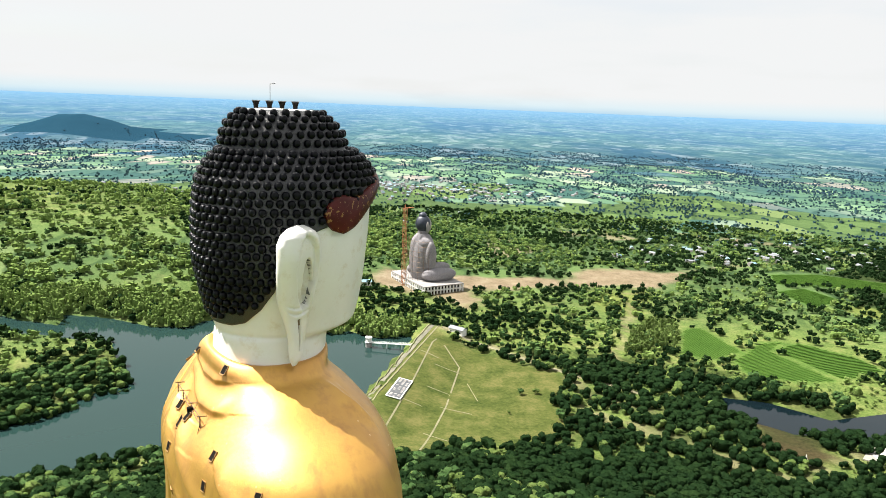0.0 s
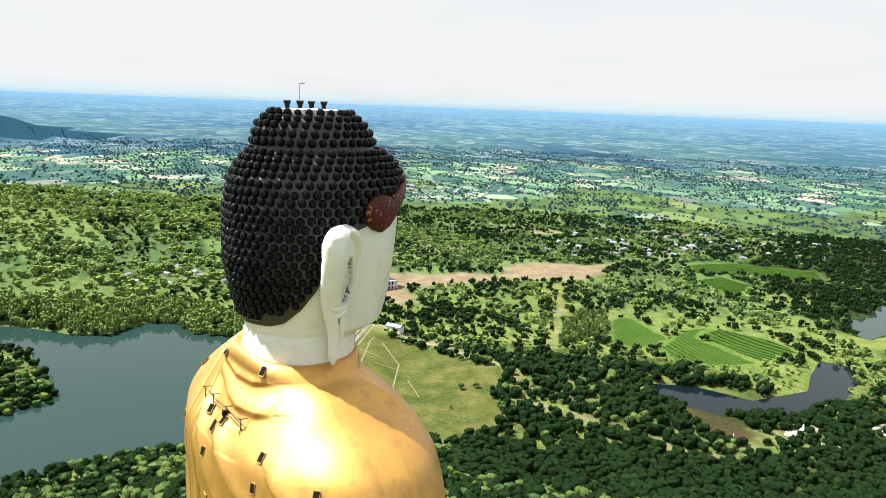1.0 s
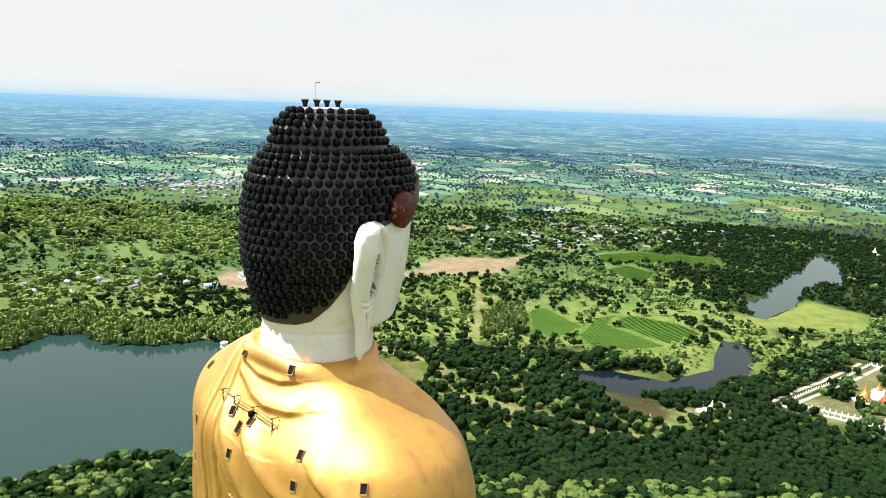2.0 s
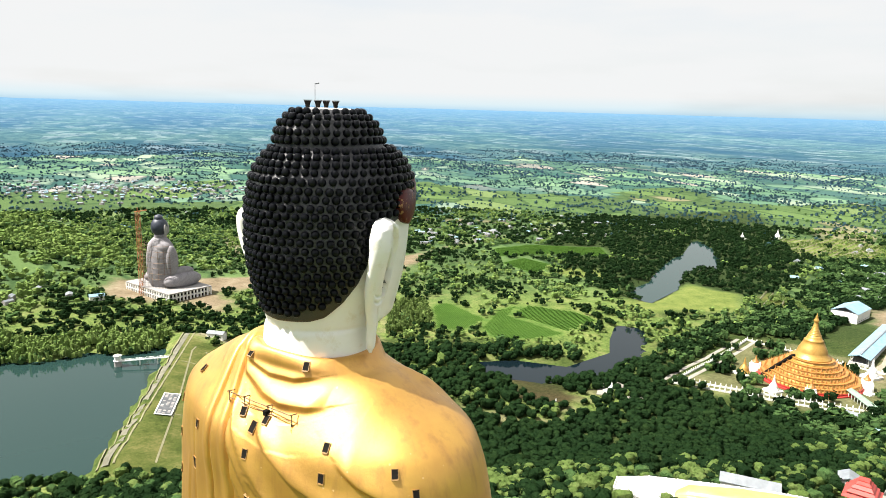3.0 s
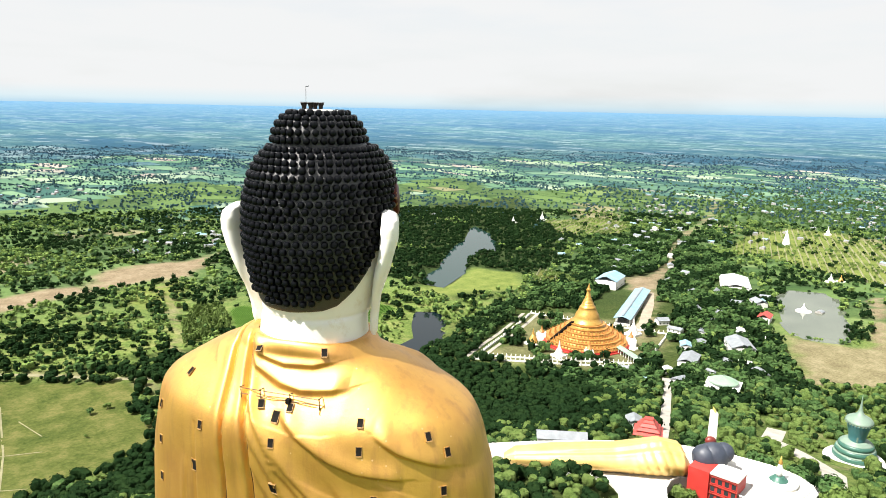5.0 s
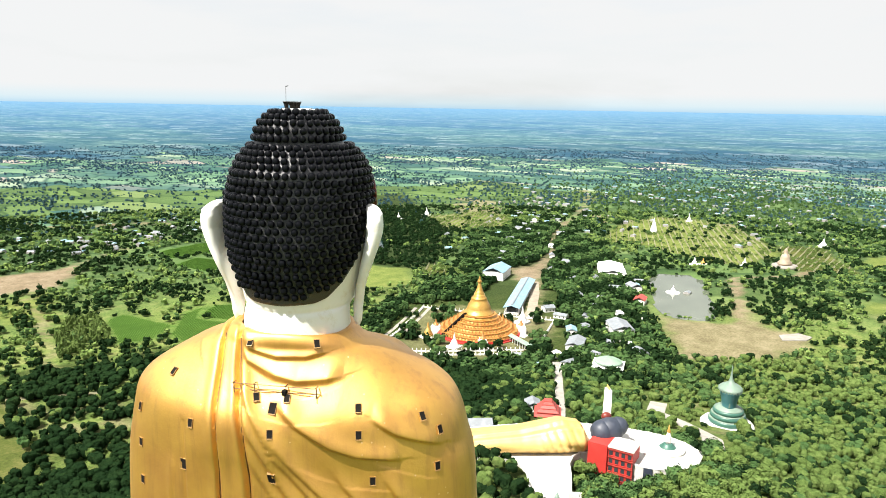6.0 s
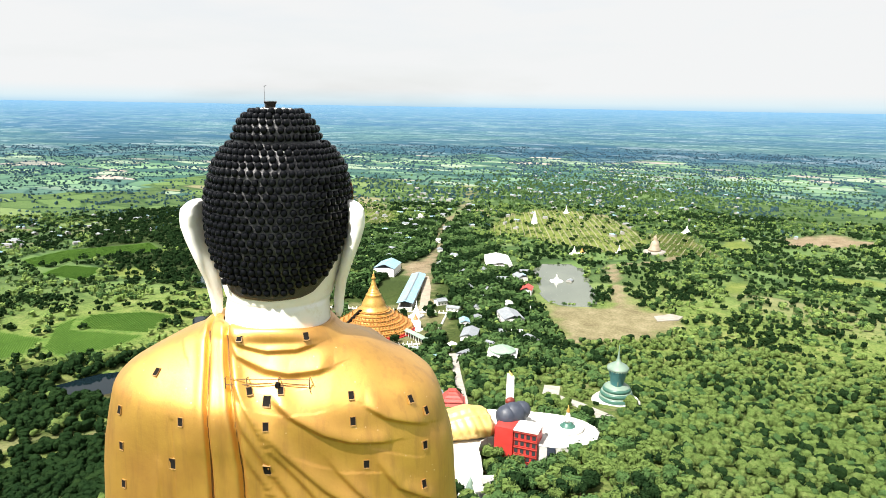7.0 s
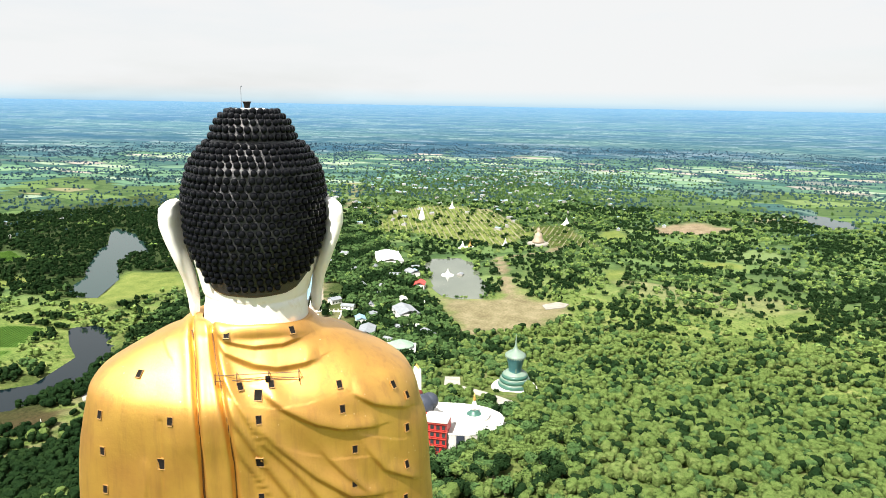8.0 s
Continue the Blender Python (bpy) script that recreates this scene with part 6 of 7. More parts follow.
far_houses(cluster(-90, 1540, 170, 90, 230), "far village of pale roofs among trees")
far_houses(cluster(420, 930, 120, 50, 45) + cluster(330, 880, 60, 30, 18), "scattered pale farmhouses along a country road")
far_houses(cluster(1350, 420, 260, 160, 120, 0.4) + cluster(1000, 640, 160, 60, 50, 0.5), "village of small pale roofs in dark trees")
far_houses(cluster(-170, 680, 60, 25, 12) + cluster(-420, 1180, 160, 60, 30), "scattered pale farm buildings beyond the ridge")


# ---- gardens of small white figures in rows ----
M_FIGURE = worn("weathered_whitewash", (0.15, 0.15, 0.075), (0.29, 0.28, 0.18), 0.3, 0.8)


def rows_of_figures(poly, turn, gap_a, gap_b, label):
    c, s = math.cos(turn), math.sin(turn)
    xs, ys = [p[0] for p in poly], [p[1] for p in poly]
    bm = cut_ring([(0.75, -1), (0.75, 0.6), (0.5, 0.7), (0.6, 1.1), (0.38, 1.7), (0.24, 1.9), (0.24, 2.3), (0.1, 2.7)], 5)
    v = np.array([q.co[:] for q in bm.verts])
    fs = [[q.index for q in f.verts] for f in bm.faces]
    bm.verts.index_update()
    fs = [[q.index for q in f.verts] for f in bm.faces]
    bm.free()
    R = max(max(xs) - min(xs), max(ys) - min(ys))
    mx, my = (max(xs) + min(xs)) / 2, (max(ys) + min(ys)) / 2
    A, B = np.meshgrid(np.arange(-R, R, gap_a), np.arange(-R, R, gap_b))
    X, Y = (mx + c * A - s * B).ravel(), (my + s * A + c * B).ravel()
    ok = inside(X, Y, poly) & (wave(X, Y, 30, 92) < 0.75)
    X, Y = X[ok], Y[ok]
    at = np.stack([X, Y, land(X, Y)], -1)
    V = (v[None] + at[:, None]).reshape(-1, 3).tolist()
    F = [[k + i * len(v) for k in f] for i in range(len(X)) for f in fs]
    me = bpy.data.meshes.new("garden_figures")
    me.from_pydata(V, [], F)
    me.materials.append(M_FIGURE)
    return tagged(new("garden_figures", me), label, "figures", kind="stuff")


for poly, turn, ga, gb in GARDENS:
    rows_of_figures(poly, turn, ga, gb, "long rows of small white figures on grass")


# ---- statues on the hill and plain ----
def turned_statue(name, profiles, label, sides=40):
    """One plain mesh from turned profiles: (material slot, squash, centre, profile)."""
    bm = bmesh.new()
    mats = []
    for mat, squash, center, prof in profiles:
        before = len(bm.faces)
        cut_ring(prof, sides, 0, bm, center, squash)
        if mat not in mats:
            mats.append(mat)
        bm.faces.ensure_lookup_table()
        for f in bm.faces[before:]:
            f.material_index = mats.index(mat)
            f.smooth = len(f.verts) == 4
    ob = part(name, bm, mats)
    return tagged(ob, label, "statue")


jade = turned_statue("hooded_statue", [
    (M_PLASTER, 1, (0, 0), [(13.0, -6), (13.0, 0.4), (12.0, 0.6), (12.0, 1.4)]),
    (M_JADE, 1, (0, 0), [(9.22, 1.4), (9.48, 2.0), (9.48, 3.0), (9.05, 3.7)]),
    (M_PALE_GREEN, 1, (0, 0), [(9.18, 3.6), (9.18, 3.78), (8.53, 4.0)]),
    (M_JADE, 1, (0, 0), [(8.35, 4.1), (8.61, 4.7), (8.53, 5.7), (8.00, 6.3)]),
    (M_PALE_GREEN, 1, (0, 0), [(8.18, 6.2), (8.18, 6.38), (7.57, 6.6)]),
    (M_JADE, 1, (0, 0), [(7.31, 6.7), (7.57, 7.2), (7.39, 8.1), (6.79, 8.7)]),
    (M_PALE_GREEN, 1, (0, 0), [(6.92, 8.6), (6.92, 8.78), (6.09, 9.0), (5.57, 9.8), (4.35, 10.3)]),
    (M_JADE_BLUE, 0.75, (0, 0), [(4.9, 9.4), (4.7, 10.6), (5.0, 12.6), (5.9, 15.4), (6.8, 18.0), (7.1, 19.2)]),
    (M_PALE_GREEN, 0.8, (0, 0), [(7.07, 18.9), (7.24, 19.5), (6.5, 20.2), (5.2, 21.0), (3.4, 21.8), (1.9, 22.8), (1.3, 24.0), (0.90, 25.0), (0.60, 27.0), (0.30, 29.6), (0.05, 32.0)])],
    "turquoise hooded statue on white-rimmed green coils with a pale spire")
jade.matrix_world = Matrix.Translation((300, 106, ground_z(300, 106) + 1.0)) @ Matrix.Rotation(radians(20), 4, "Z")
bm = bmesh.new()
for k in range(26):
    a = 2 * math.pi * k / 26
    rod_into(bm, (7.0 * math.cos(a), 5.6 * math.sin(a), 18.6), (7.15 * math.cos(a), 5.75 * math.sin(a), 19.9), 0.4, 0.15, 6)
for k in range(14):
    z = 10.5 + 0.62 * k
    rod_into(bm, (-4.55 - 0.08 * k * 0.6, 0, z), (-4.6 - 0.085 * k * 0.6, 0, z + 0.62), 0.45, 0.45, 6)
trim = part("statue_garland", bm, M_PALE_GREEN)
trim.matrix_world = jade.matrix_world
tagged(trim, "pale green carved garland on the hooded statue", "ornament")


def fountain_statue():
    ob = turned_statue("shrine_statue", [
        (M_PAVING, 1, (0, 0), [(10.5, -3), (10.5, 0.3), (10.0, 0.5)]),
        (M_PLASTER, 1, (0, 0), [(6.6, 0.4), (6.8, 1.6), (6.2, 1.8)]),
        (M_JADE, 1, (0, 0), [(3.6, 1.5), (2.9, 2.2), (2.2, 2.5), (2.0, 3.0), (1.5, 3.4)]),
        (M_PLASTER, 1, (0, 0), [(1.1, 3.3), (0.9, 5.0), (1.1, 6.2), (0.7, 7.2), (0.6, 8.0)]),
        (M_STUPA, 1, (0, 0), [(0.7, 7.9), (0.8, 8.4), (0.4, 9.4), (0.08, 11)])], "slender white figure on green rocks in a round white basin", 28)
    ob.matrix_world = Matrix.Translation((202, 100, 47.6))


fountain_statue()


def terrace():
    bm = bmesh.new()
    top = bm.faces.new([bm.verts.new((x, y, 47.6)) for x, y in PLAZA])
    if top.normal.z < 0:
        top.normal_flip()
    r = bmesh.ops.extrude_face_region(bm, geom=[top])
    for v in [g for g in r["geom"] if isinstance(g, bmesh.types.BMVert)]:
        v.co.z = 30
    bmesh.ops.triangulate(bm, faces=[f for f in bm.faces if len(f.verts) > 4])
    bmesh.ops.recalc_face_normals(bm, faces=bm.faces)
    tagged(part("terrace", bm, M_PAVING), "broad white paved terrace round the reclining statue", "terrace", kind="structure")


terrace()


def parapet():
    root = new("terrace_parapet")
    for (x0, y0), (x1, y1) in zip(PLAZA, PLAZA[1:] + PLAZA[:1]):
        ln = math.hypot(x1 - x0, y1 - y0)
        m = Matrix.Translation((x0, y0, 47.6)) @ Matrix.Rotation(math.atan2(y1 - y0, x1 - x0), 4, "Z")
        bm = bmesh.new()
        box_into(bm, (0, -0.15, 0), (ln, 0.15, 0.6), m)
        part("rail", bm, M_PLASTER, root)
        for k in range(int(ln / 4) + 1):
            bm = bmesh.new()
            box_into(bm, (4 * k - 0.2, -0.2, 0), (4 * k + 0.2, 0.2, 0.75), m)
            part("post", bm, M_PLASTER, root)
    tagged(root, "low white parapet with posts round the terrace", "parapet")


parapet()


M_PALE_GILT = worn("pale_gilt", (0.66, 0.42, 0.10), (0.80, 0.57, 0.20), 0.6, 0.5, 0.55, 0.2, 0.05)
M_PALE_GILT.node_tree.nodes["Principled BSDF"].inputs["Coat Weight"].default_value = 1.0
M_PALE_GILT.node_tree.nodes["Principled BSDF"].inputs["Coat Roughness"].default_value = 0.5


def reclining_statue():
    """Gilded lying body with long folds and fanned ridges, dark head and tall white slab, in one mesh."""
    seg, n = 150, 72
    t = np.linspace(0, 1, seg)[:, None]
    a = np.linspace(0, 2 * math.pi, n, endpoint=False)[None]
    x = -34 + 68 * t + 0 * a
    wy = np.interp(t, [0, 0.06, 0.3, 0.6, 0.85, 0.96, 1], [2.5, 5.0, 7.2, 8.2, 9.8, 9.0, 6.5])
    hz = np.interp(t, [0, 0.06, 0.3, 0.6, 0.85, 0.96, 1], [1.6, 3.0, 4.0, 4.6, 6.2, 5.4, 3.2])
    front = np.clip(-np.cos(a), 0, 1) ** 0.5
    fan = smooth01(0.66, 0.74, t - 0.05 * np.sin(a)) * smooth01(1.0, 0.95, t)
    w = 1 + 0.012 * np.sin(7 * a + 6 * t) + 0.10 * np.exp(-((a - 1.9 + 0.5 * (t - 0.5)) / 0.12) ** 2) * smooth01(0.3, 0.4, t) + 0.07 * np.exp(-((a - 2.5 + 0.3 * t) / 0.10) ** 2)
    w = w - 0.09 * np.exp(-((a - 2.15 + 0.45 * (t - 0.5)) / 0.13) ** 2) + front * fan * 0.05 * np.abs(np.sin(x * 0.95 + 2.2 * np.sin(a) + 1.0))
    V = np.stack([x, wy * np.cos(a) * w, np.maximum(hz * 0.85 + hz * np.sin(a) * w, -0.5)], -1)
    body = mesh_of("body", V.reshape(-1, 3), grid_quads(seg, n, True), [], None, True)
    bm = bmesh.new()
    bm.from_mesh(body)
    bpy.data.meshes.remove(body)
    bm.verts.ensure_lookup_table()
    bm.faces.new([bm.verts[k] for k in range(n)])
    bm.faces.new([bm.verts[(seg - 1) * n + k] for k in range(n)][::-1])

    def blob(c, s, mat, seg_=28):
        r = bmesh.ops.create_uvsphere(bm, u_segments=seg_, v_segments=18, radius=1.0)
        for v in r["verts"]:
            k = 1 + 0.02 * math.sin(9 * v.co.x) * math.sin(11 * v.co.z)
            v.co = Vector((c[0] + v.co.x * s[0] * k, c[1] + v.co.y * s[1] * k, c[2] + v.co.z * s[2] * k))
        for f in {f for v in r["verts"] for f in v.link_faces}:
            f.material_index, f.smooth = mat, True

    blob((36.5, -0.5, 3.6), (4.5, 3.4, 3.2), 1)
    blob((40.5, -2.0, 5.8), (5.2, 4.8, 5.4), 2)
    blob((43.5, -1.6, 6.9), (5.6, 4.9, 5.0), 2)
    blob((47.2, -0.9, 8.0), (3.9, 3.8, 3.7), 2)
    blob((43.0, -2.4, 2.6), (4.6, 4.4, 3.4), 2)
    blob((43.0, 1.6, 11.2), (2.1, 1.6, 1.7), 3)
    blob((49.0, 4.5, 4.5), (3.0, 2.6, 4.0), 1)
    for lo, hi, h0, h1 in ((1.0, 0.86, -1, 14), (0.86, 0.74, 14, 19)):
        r = bmesh.ops.create_cube(bm, size=1.0)
        for v in r["verts"]:
            k = lo if v.co.z < 0 else hi
            v.co = Vector((46.5 + v.co.x * 1.8, 10.5 + v.co.y * 5.2 * k, h0 if v.co.z < 0 else h1))
        for f in {f for v in r["verts"] for f in v.link_faces}:
            f.material_index = 1
    for k in range(3):
        bmesh.ops.create_cone(bm, cap_ends=True, segments=6, radius1=0.45, radius2=0.1, depth=1.6, matrix=Matrix.Translation((46.5, 9.2 + 1.3 * k, 19.7)))
    bmesh.ops.recalc_face_normals(bm, faces=bm.faces)
    ob = part("reclining_statue", bm, [M_PALE_GILT, M_WHITE, M_SLATE, M_RED])
    ob.matrix_world = Matrix.Translation((160.5, 151, 47.6)) @ Matrix.Rotation(math.atan2(-35, 36), 4, "Z")
    tagged(ob, "long reclining statue with gilded robe and dark blue-grey hair", "statue")


reclining_statue()


def red_building():
    root = new("red_building")
    root.matrix_world = Matrix.Translation((183, 114, 36)) @ Matrix.Rotation(radians(8), 4, "Z")
    bm = bmesh.new()
    box_into(bm, (-3.2, -8.5, -4), (6, 1.2, 17.0))
    part("wall", bm, M_REDWALL, root)
    bm = bmesh.new()
    box_into(bm, (-4.0, 1.2, -4), (6, 8.8, 17.6))
    part("wing", bm, M_REDWALL, root, "plain red side wing")
    bm = bmesh.new()
    box_into(bm, (-3.6, -8.9, 17.0), (6.2, 1.2, 17.5))
    part("roof", bm, M_PAVING, root, "flat white roof slab")
    for lev in range(5):
        for k in range(4):
            y = -7.3 + 2.4 * k
            bm = bmesh.new()
            box_into(bm, (-3.3, y - 0.7, 1.2 + 3.2 * lev), (-3.1, y + 0.7, 3.0 + 3.2 * lev))
            w = part("window", bm, M_GLASS, root)
            bm = bmesh.new()
            box_into(bm, (-3.55, y - 0.85, 1.05 + 3.2 * lev), (-3.2, y + 0.85, 1.2 + 3.2 * lev))
            part("sill", bm, M_REDWALL, w)
        bm = bmesh.new()
        box_into(bm, (-3.6, -8.6, 3.5 + 3.2 * lev), (-3.2, 1.2, 3.75 + 3.2 * lev))
        part("cornice", bm, M_ROOF_RED, root)
    bm = bmesh.new()
    box_into(bm, (-1.5, -15.5, -4), (5, -8.9, 11.5))
    part("annex", bm, M_SLATE, root, "dark grey annex")
    tagged(root, "red four-storey building with dark windows below the terrace", "building")


red_building()


def terrace_hall():
    root = new("flat_roofed_hall")
    root.matrix_world = Matrix.Translation((146, 112, 47.6)) @ Matrix.Rotation(radians(38), 4, "Z")
    bm = bmesh.new()
    box_into(bm, (-12, -4.5, -6), (-3, 4.5, 3.6))
    part("wall", bm, M_PLASTER, root)
    bm = bmesh.new()
    box_into(bm, (-12.5, -5, 3.6), (-2.5, 5, 4.0))
    part("roof", bm, M_PAVING, root)
    # raised slab whose grey stands for the shade in an uncut roof shaft
    bm = bmesh.new()
    box_into(bm, (-9.5, -3.8, 3.9), (-4.0, 1.5, 4.08))
    part("skylight", bm, M_CONCRETE, root, "grey slab standing in for a dark roof shaft")
    for k in range(3):
        bm = bmesh.new()
        box_into(bm, (-12.1, -3.4 + 2.6 * k, 0.6), (-11.9, -1.8 + 2.6 * k, 2.6))
        part("window", bm, M_GLASS, root)
    tagged(root, "white flat-roofed hall on the terrace", "hall")


terrace_hall()
shrine = turned_statue("shrine_statue", [(M_PALE_GREEN, 1, (0, 0), [(2.6, 0), (2.4, 1.4), (1.5, 2.0), (1.3, 3.6), (0.8, 4.6), (0.1, 6.4)])], "small green seated figure on the white terrace", 16)
shrine.matrix_world = Matrix.Translation((137, 112, 47.6))


def unfinished_statue():
    """Seated statue in raw concrete, knees wide, in one mesh."""
    bm = bmesh.new()

    def blob(c, s, mat=0, pw=1.0, seg_=28):
        r = bmesh.ops.create_uvsphere(bm, u_segments=seg_, v_segments=18, radius=1.0)
        for v in r["verts"]:
            x, y, z = v.co
            v.co = Vector((c[0] + x * s[0], c[1] + y * s[1], c[2] + math.copysign(abs(z) ** pw, z) * s[2]))
        for f in {f for v in r["verts"] for f in v.link_faces}:
            f.material_index, f.smooth = mat, True

    blob((0, 0, 20), (12.0, 15, 27), 0, 0.7)
    blob((0, 0, 36), (10.0, 14.5, 8.5))
    blob((11, -16, 6), (19, 8.5, 7.5))
    blob((11, 16, 6), (19, 8.5, 7.5))
    blob((20, 0, 4.5), (10, 18, 6))
    blob((2, -14.2, 24), (6.0, 4.6, 15))
    blob((2, 14.2, 24), (6.0, 4.6, 15))
    blob((12, -14, 13), (12, 4.5, 5))
    blob((0, 0, 46), (5.0, 5.2, 5))
    blob((0, 0, 55), (7.6, 7.2, 8.8), 1)
    blob((3.5, 0, 53.5), (5.2, 6.0, 8), 2)
    blob((-0.5, 0, 63), (4, 4, 3.4), 1)
    blob((1, 8, 52), (1.6, 1.2, 6), 2)
    blob((1, -8, 52), (1.6, 1.2, 6), 2)
    return bm


ux, uy = 0.86, 0.51
SEAT = Matrix(((ux, -uy, 0, -20), (uy, ux, 0, 688), (0, 0, 1, 3), (0, 0, 0, 1)))
m_block, n_, l_, b_ = shader("grey_blockwork", 0.9)
co_ = coords(n_)
brick = n_.new("ShaderNodeTexBrick")
brick.inputs["Scale"].default_value = 0.35
brick.inputs["Color1"].default_value, brick.inputs["Color2"].default_value, brick.inputs["Mortar"].default_value = (0.30, 0.285, 0.30, 1), (0.21, 0.20, 0.22, 1), (0.09, 0.085, 0.09, 1)
brick.inputs["Mortar Size"].default_value = 0.05
sep_ = n_.new("ShaderNodeSeparateXYZ")
l_.new(co_, sep_.inputs["Vector"])
add_ = n_.new("ShaderNodeMath")
l_.new(sep_.outputs["X"], add_.inputs[0]), l_.new(sep_.outputs["Y"], add_.inputs[1])
com_ = n_.new("ShaderNodeCombineXYZ")
l_.new(add_.outputs[0], com_.inputs["X"]), l_.new(sep_.outputs["Z"], com_.inputs["Y"])
l_.new(com_.outputs[0], brick.inputs["Vector"])
l_.new(mix_of(n_, l_, noise_of(n_, l_, co_, 0.25, 6.0), brick.outputs["Color"], (0.29, 0.27, 0.275)), b_.inputs["Base Color"])
seated = part("seated_statue", unfinished_statue(), [m_block, M_SLATE, M_CONCRETE])
seated.matrix_world = SEAT @ Matrix.Translation((-4, 0, 8))
tagged(seated, "unfinished seated statue of raw grey concrete on a plinth", "statue")


def scaffold():
    root = new("scaffold")
    root.matrix_world = SEAT @ Matrix.Translation((-4, 0, 8))
    for k in range(7):
        z = 9 + 5.0 * k
        r = 1.0 if z < 30 else 0.97 - 0.012 * (z - 30)
        bm = bmesh.new()
        for j in range(20):
            a, b = math.pi * (0.55 + 0.9 * j / 20), math.pi * (0.55 + 0.9 * (j + 1) / 20)
            rod_into(bm, (14.2 * r * math.cos(a), 19 * r * math.sin(a), z), (14.2 * r * math.cos(b), 19 * r * math.sin(b), z), 0.14, sides=4)
        part("ledger", bm, M_RAIL, root)
    for j in range(9):
        a = math.pi * (0.55 + 0.9 * j / 8)
        bm = bmesh.new()
        rod_into(bm, (14.2 * math.cos(a), 19 * math.sin(a), 0), (13.4 * math.cos(a), 17.5 * math.sin(a), 41), 0.13, sides=4)
        part("standard", bm, M_RAIL, root)
    tagged(root, "steel pole scaffold round the back of the unfinished statue", "scaffold")


scaffold()


def plinth():
    root = new("statue_plinth")
    root.matrix_world = SEAT
    bm = bmesh.new()
    box_into(bm, (-20, -36, 7.4), (24, 36, 8.4), bevel=0.1)
    part("deck", bm, M_CONCRETE, root)
    # solid core; its near-black colour stands for shade behind the columns
    bm = bmesh.new()
    box_into(bm, (-17, -33, -4), (21, 33, 7.4))
    part("wall", bm, M_DARK, root, "solid core coloured near-black for shade behind the columns")
    for k in range(19):
        for s in (-19.3, 23.3):
            bm = bmesh.new()
            y = -35.3 + 70.6 * k / 18
            box_into(bm, (s - 0.6, y - 0.6, -4), (s + 0.6, y + 0.6, 7.4))
            part("column", bm, M_PLASTER, root)
    for k in range(1, 12):
        for s in (-35.3, 35.3):
            bm = bmesh.new()
            x = -19.3 + 42.6 * k / 12
            box_into(bm, (x - 0.6, s - 0.6, -4), (x + 0.6, s + 0.6, 7.4))
            part("column", bm, M_PLASTER, root)
    bm = bmesh.new()
    box_into(bm, (-19.8, -35.8, 3.2), (23.8, 35.8, 4.0))
    part("beam", bm, M_PLASTER, root)
    tagged(root, "two-storey concrete plinth of open columns under the statue", "plinth")


plinth()


def hoist_tower():
    root = new("hoist_tower")
    root.matrix_world = SEAT @ Matrix.Translation((-21, 6, 0))
    H, w = 78, 1.5
    for sx in (-1, 1):
        for sy in (-1, 1):
            bm = bmesh.new()
            rod_into(bm, (sx * w, sy * w, 0), (sx * w, sy * w, H), 0.28, sides=5)
            part("mast_leg", bm, M_CRANE, root)
    bm = bmesh.new()
    for k in range(26):
        z = 3.0 * k
        s = 1 if k % 2 else -1
        for a, b in (((-w, -w * s, z), (-w, w * s, z + 3)), ((w, -w * s, z), (w, w * s, z + 3)), ((-w * s, -w, z), (w * s, -w, z + 3)), ((-w * s, w, z), (w * s, w, z + 3))):
            rod_into(bm, a, b, 0.16, sides=4)
    part("bracing", bm, M_CRANE, root)
    bm = bmesh.new()
    rod_into(bm, (-3, 0, H), (9, 0, H + 0.4), 0.5, sides=5)
    rod_into(bm, (0, 0, H), (0, 0, H + 4), 0.4, sides=5)
    part("jib", bm, M_CRANE, root)
    tagged(root, "orange lattice hoist tower beside the unfinished statue", "hoist")


hoist_tower()

# ---- dam, jetty, sign ----
M_GRAVEL = worn("pale_gravel", (0.12, 0.115, 0.06), (0.21, 0.195, 0.11), 0.6, 0.95)
M_ASPHALT = worn("grey_track", (0.09, 0.088, 0.06), (0.17, 0.16, 0.115), 0.6, 0.95)
ribbon("dam_road", [(-8, 543), (-55, 349)], 3.6, M_ASPHALT, "grey track along the crest of the dam", 0.12, category="road")
ribbon("kerb_wall", [(-11, 543), (-58.5, 349)], 0.9, M_GRAVEL, "low pale kerb on the lake side of the dam", 0.6, category="kerb")
ribbon("path", [(-3, 543), (-51, 349)], 1.1, M_GRAVEL, "narrow pale path below the dam crest")
ribbon("path", [(-4, 510), (-7, 502), (-18, 425), (-32, 346)], 1.0, M_GRAVEL, "narrow pale path across the grass dam face")
ribbon("path", [(2, 500), (13, 466), (4, 400), (-10, 330)], 1.0, M_GRAVEL, "narrow pale path across the grass dam face")
for a, b in (((-15, 482), (-2, 474)), ((-4, 462), (13, 456)), ((-8, 425), (6, 420)), ((-22, 400), (-10, 396)), ((0, 400), (20, 392)), ((-8, 362), (6, 352)), ((18, 440), (24, 412))):
    ribbon("path", [a, b], 0.55, M_GRAVEL, "thin pale drain across the grass dam face")
ribbon("track", [(0, 540), (40, 508), (90, 462), (130, 432)], 4.0, M_GRAVEL, "pale earth track along the meadow's edge", category="road")


M_SIGN = worn("dark_slab", (0.05, 0.055, 0.06), (0.10, 0.105, 0.11), 0.8, 0.8)


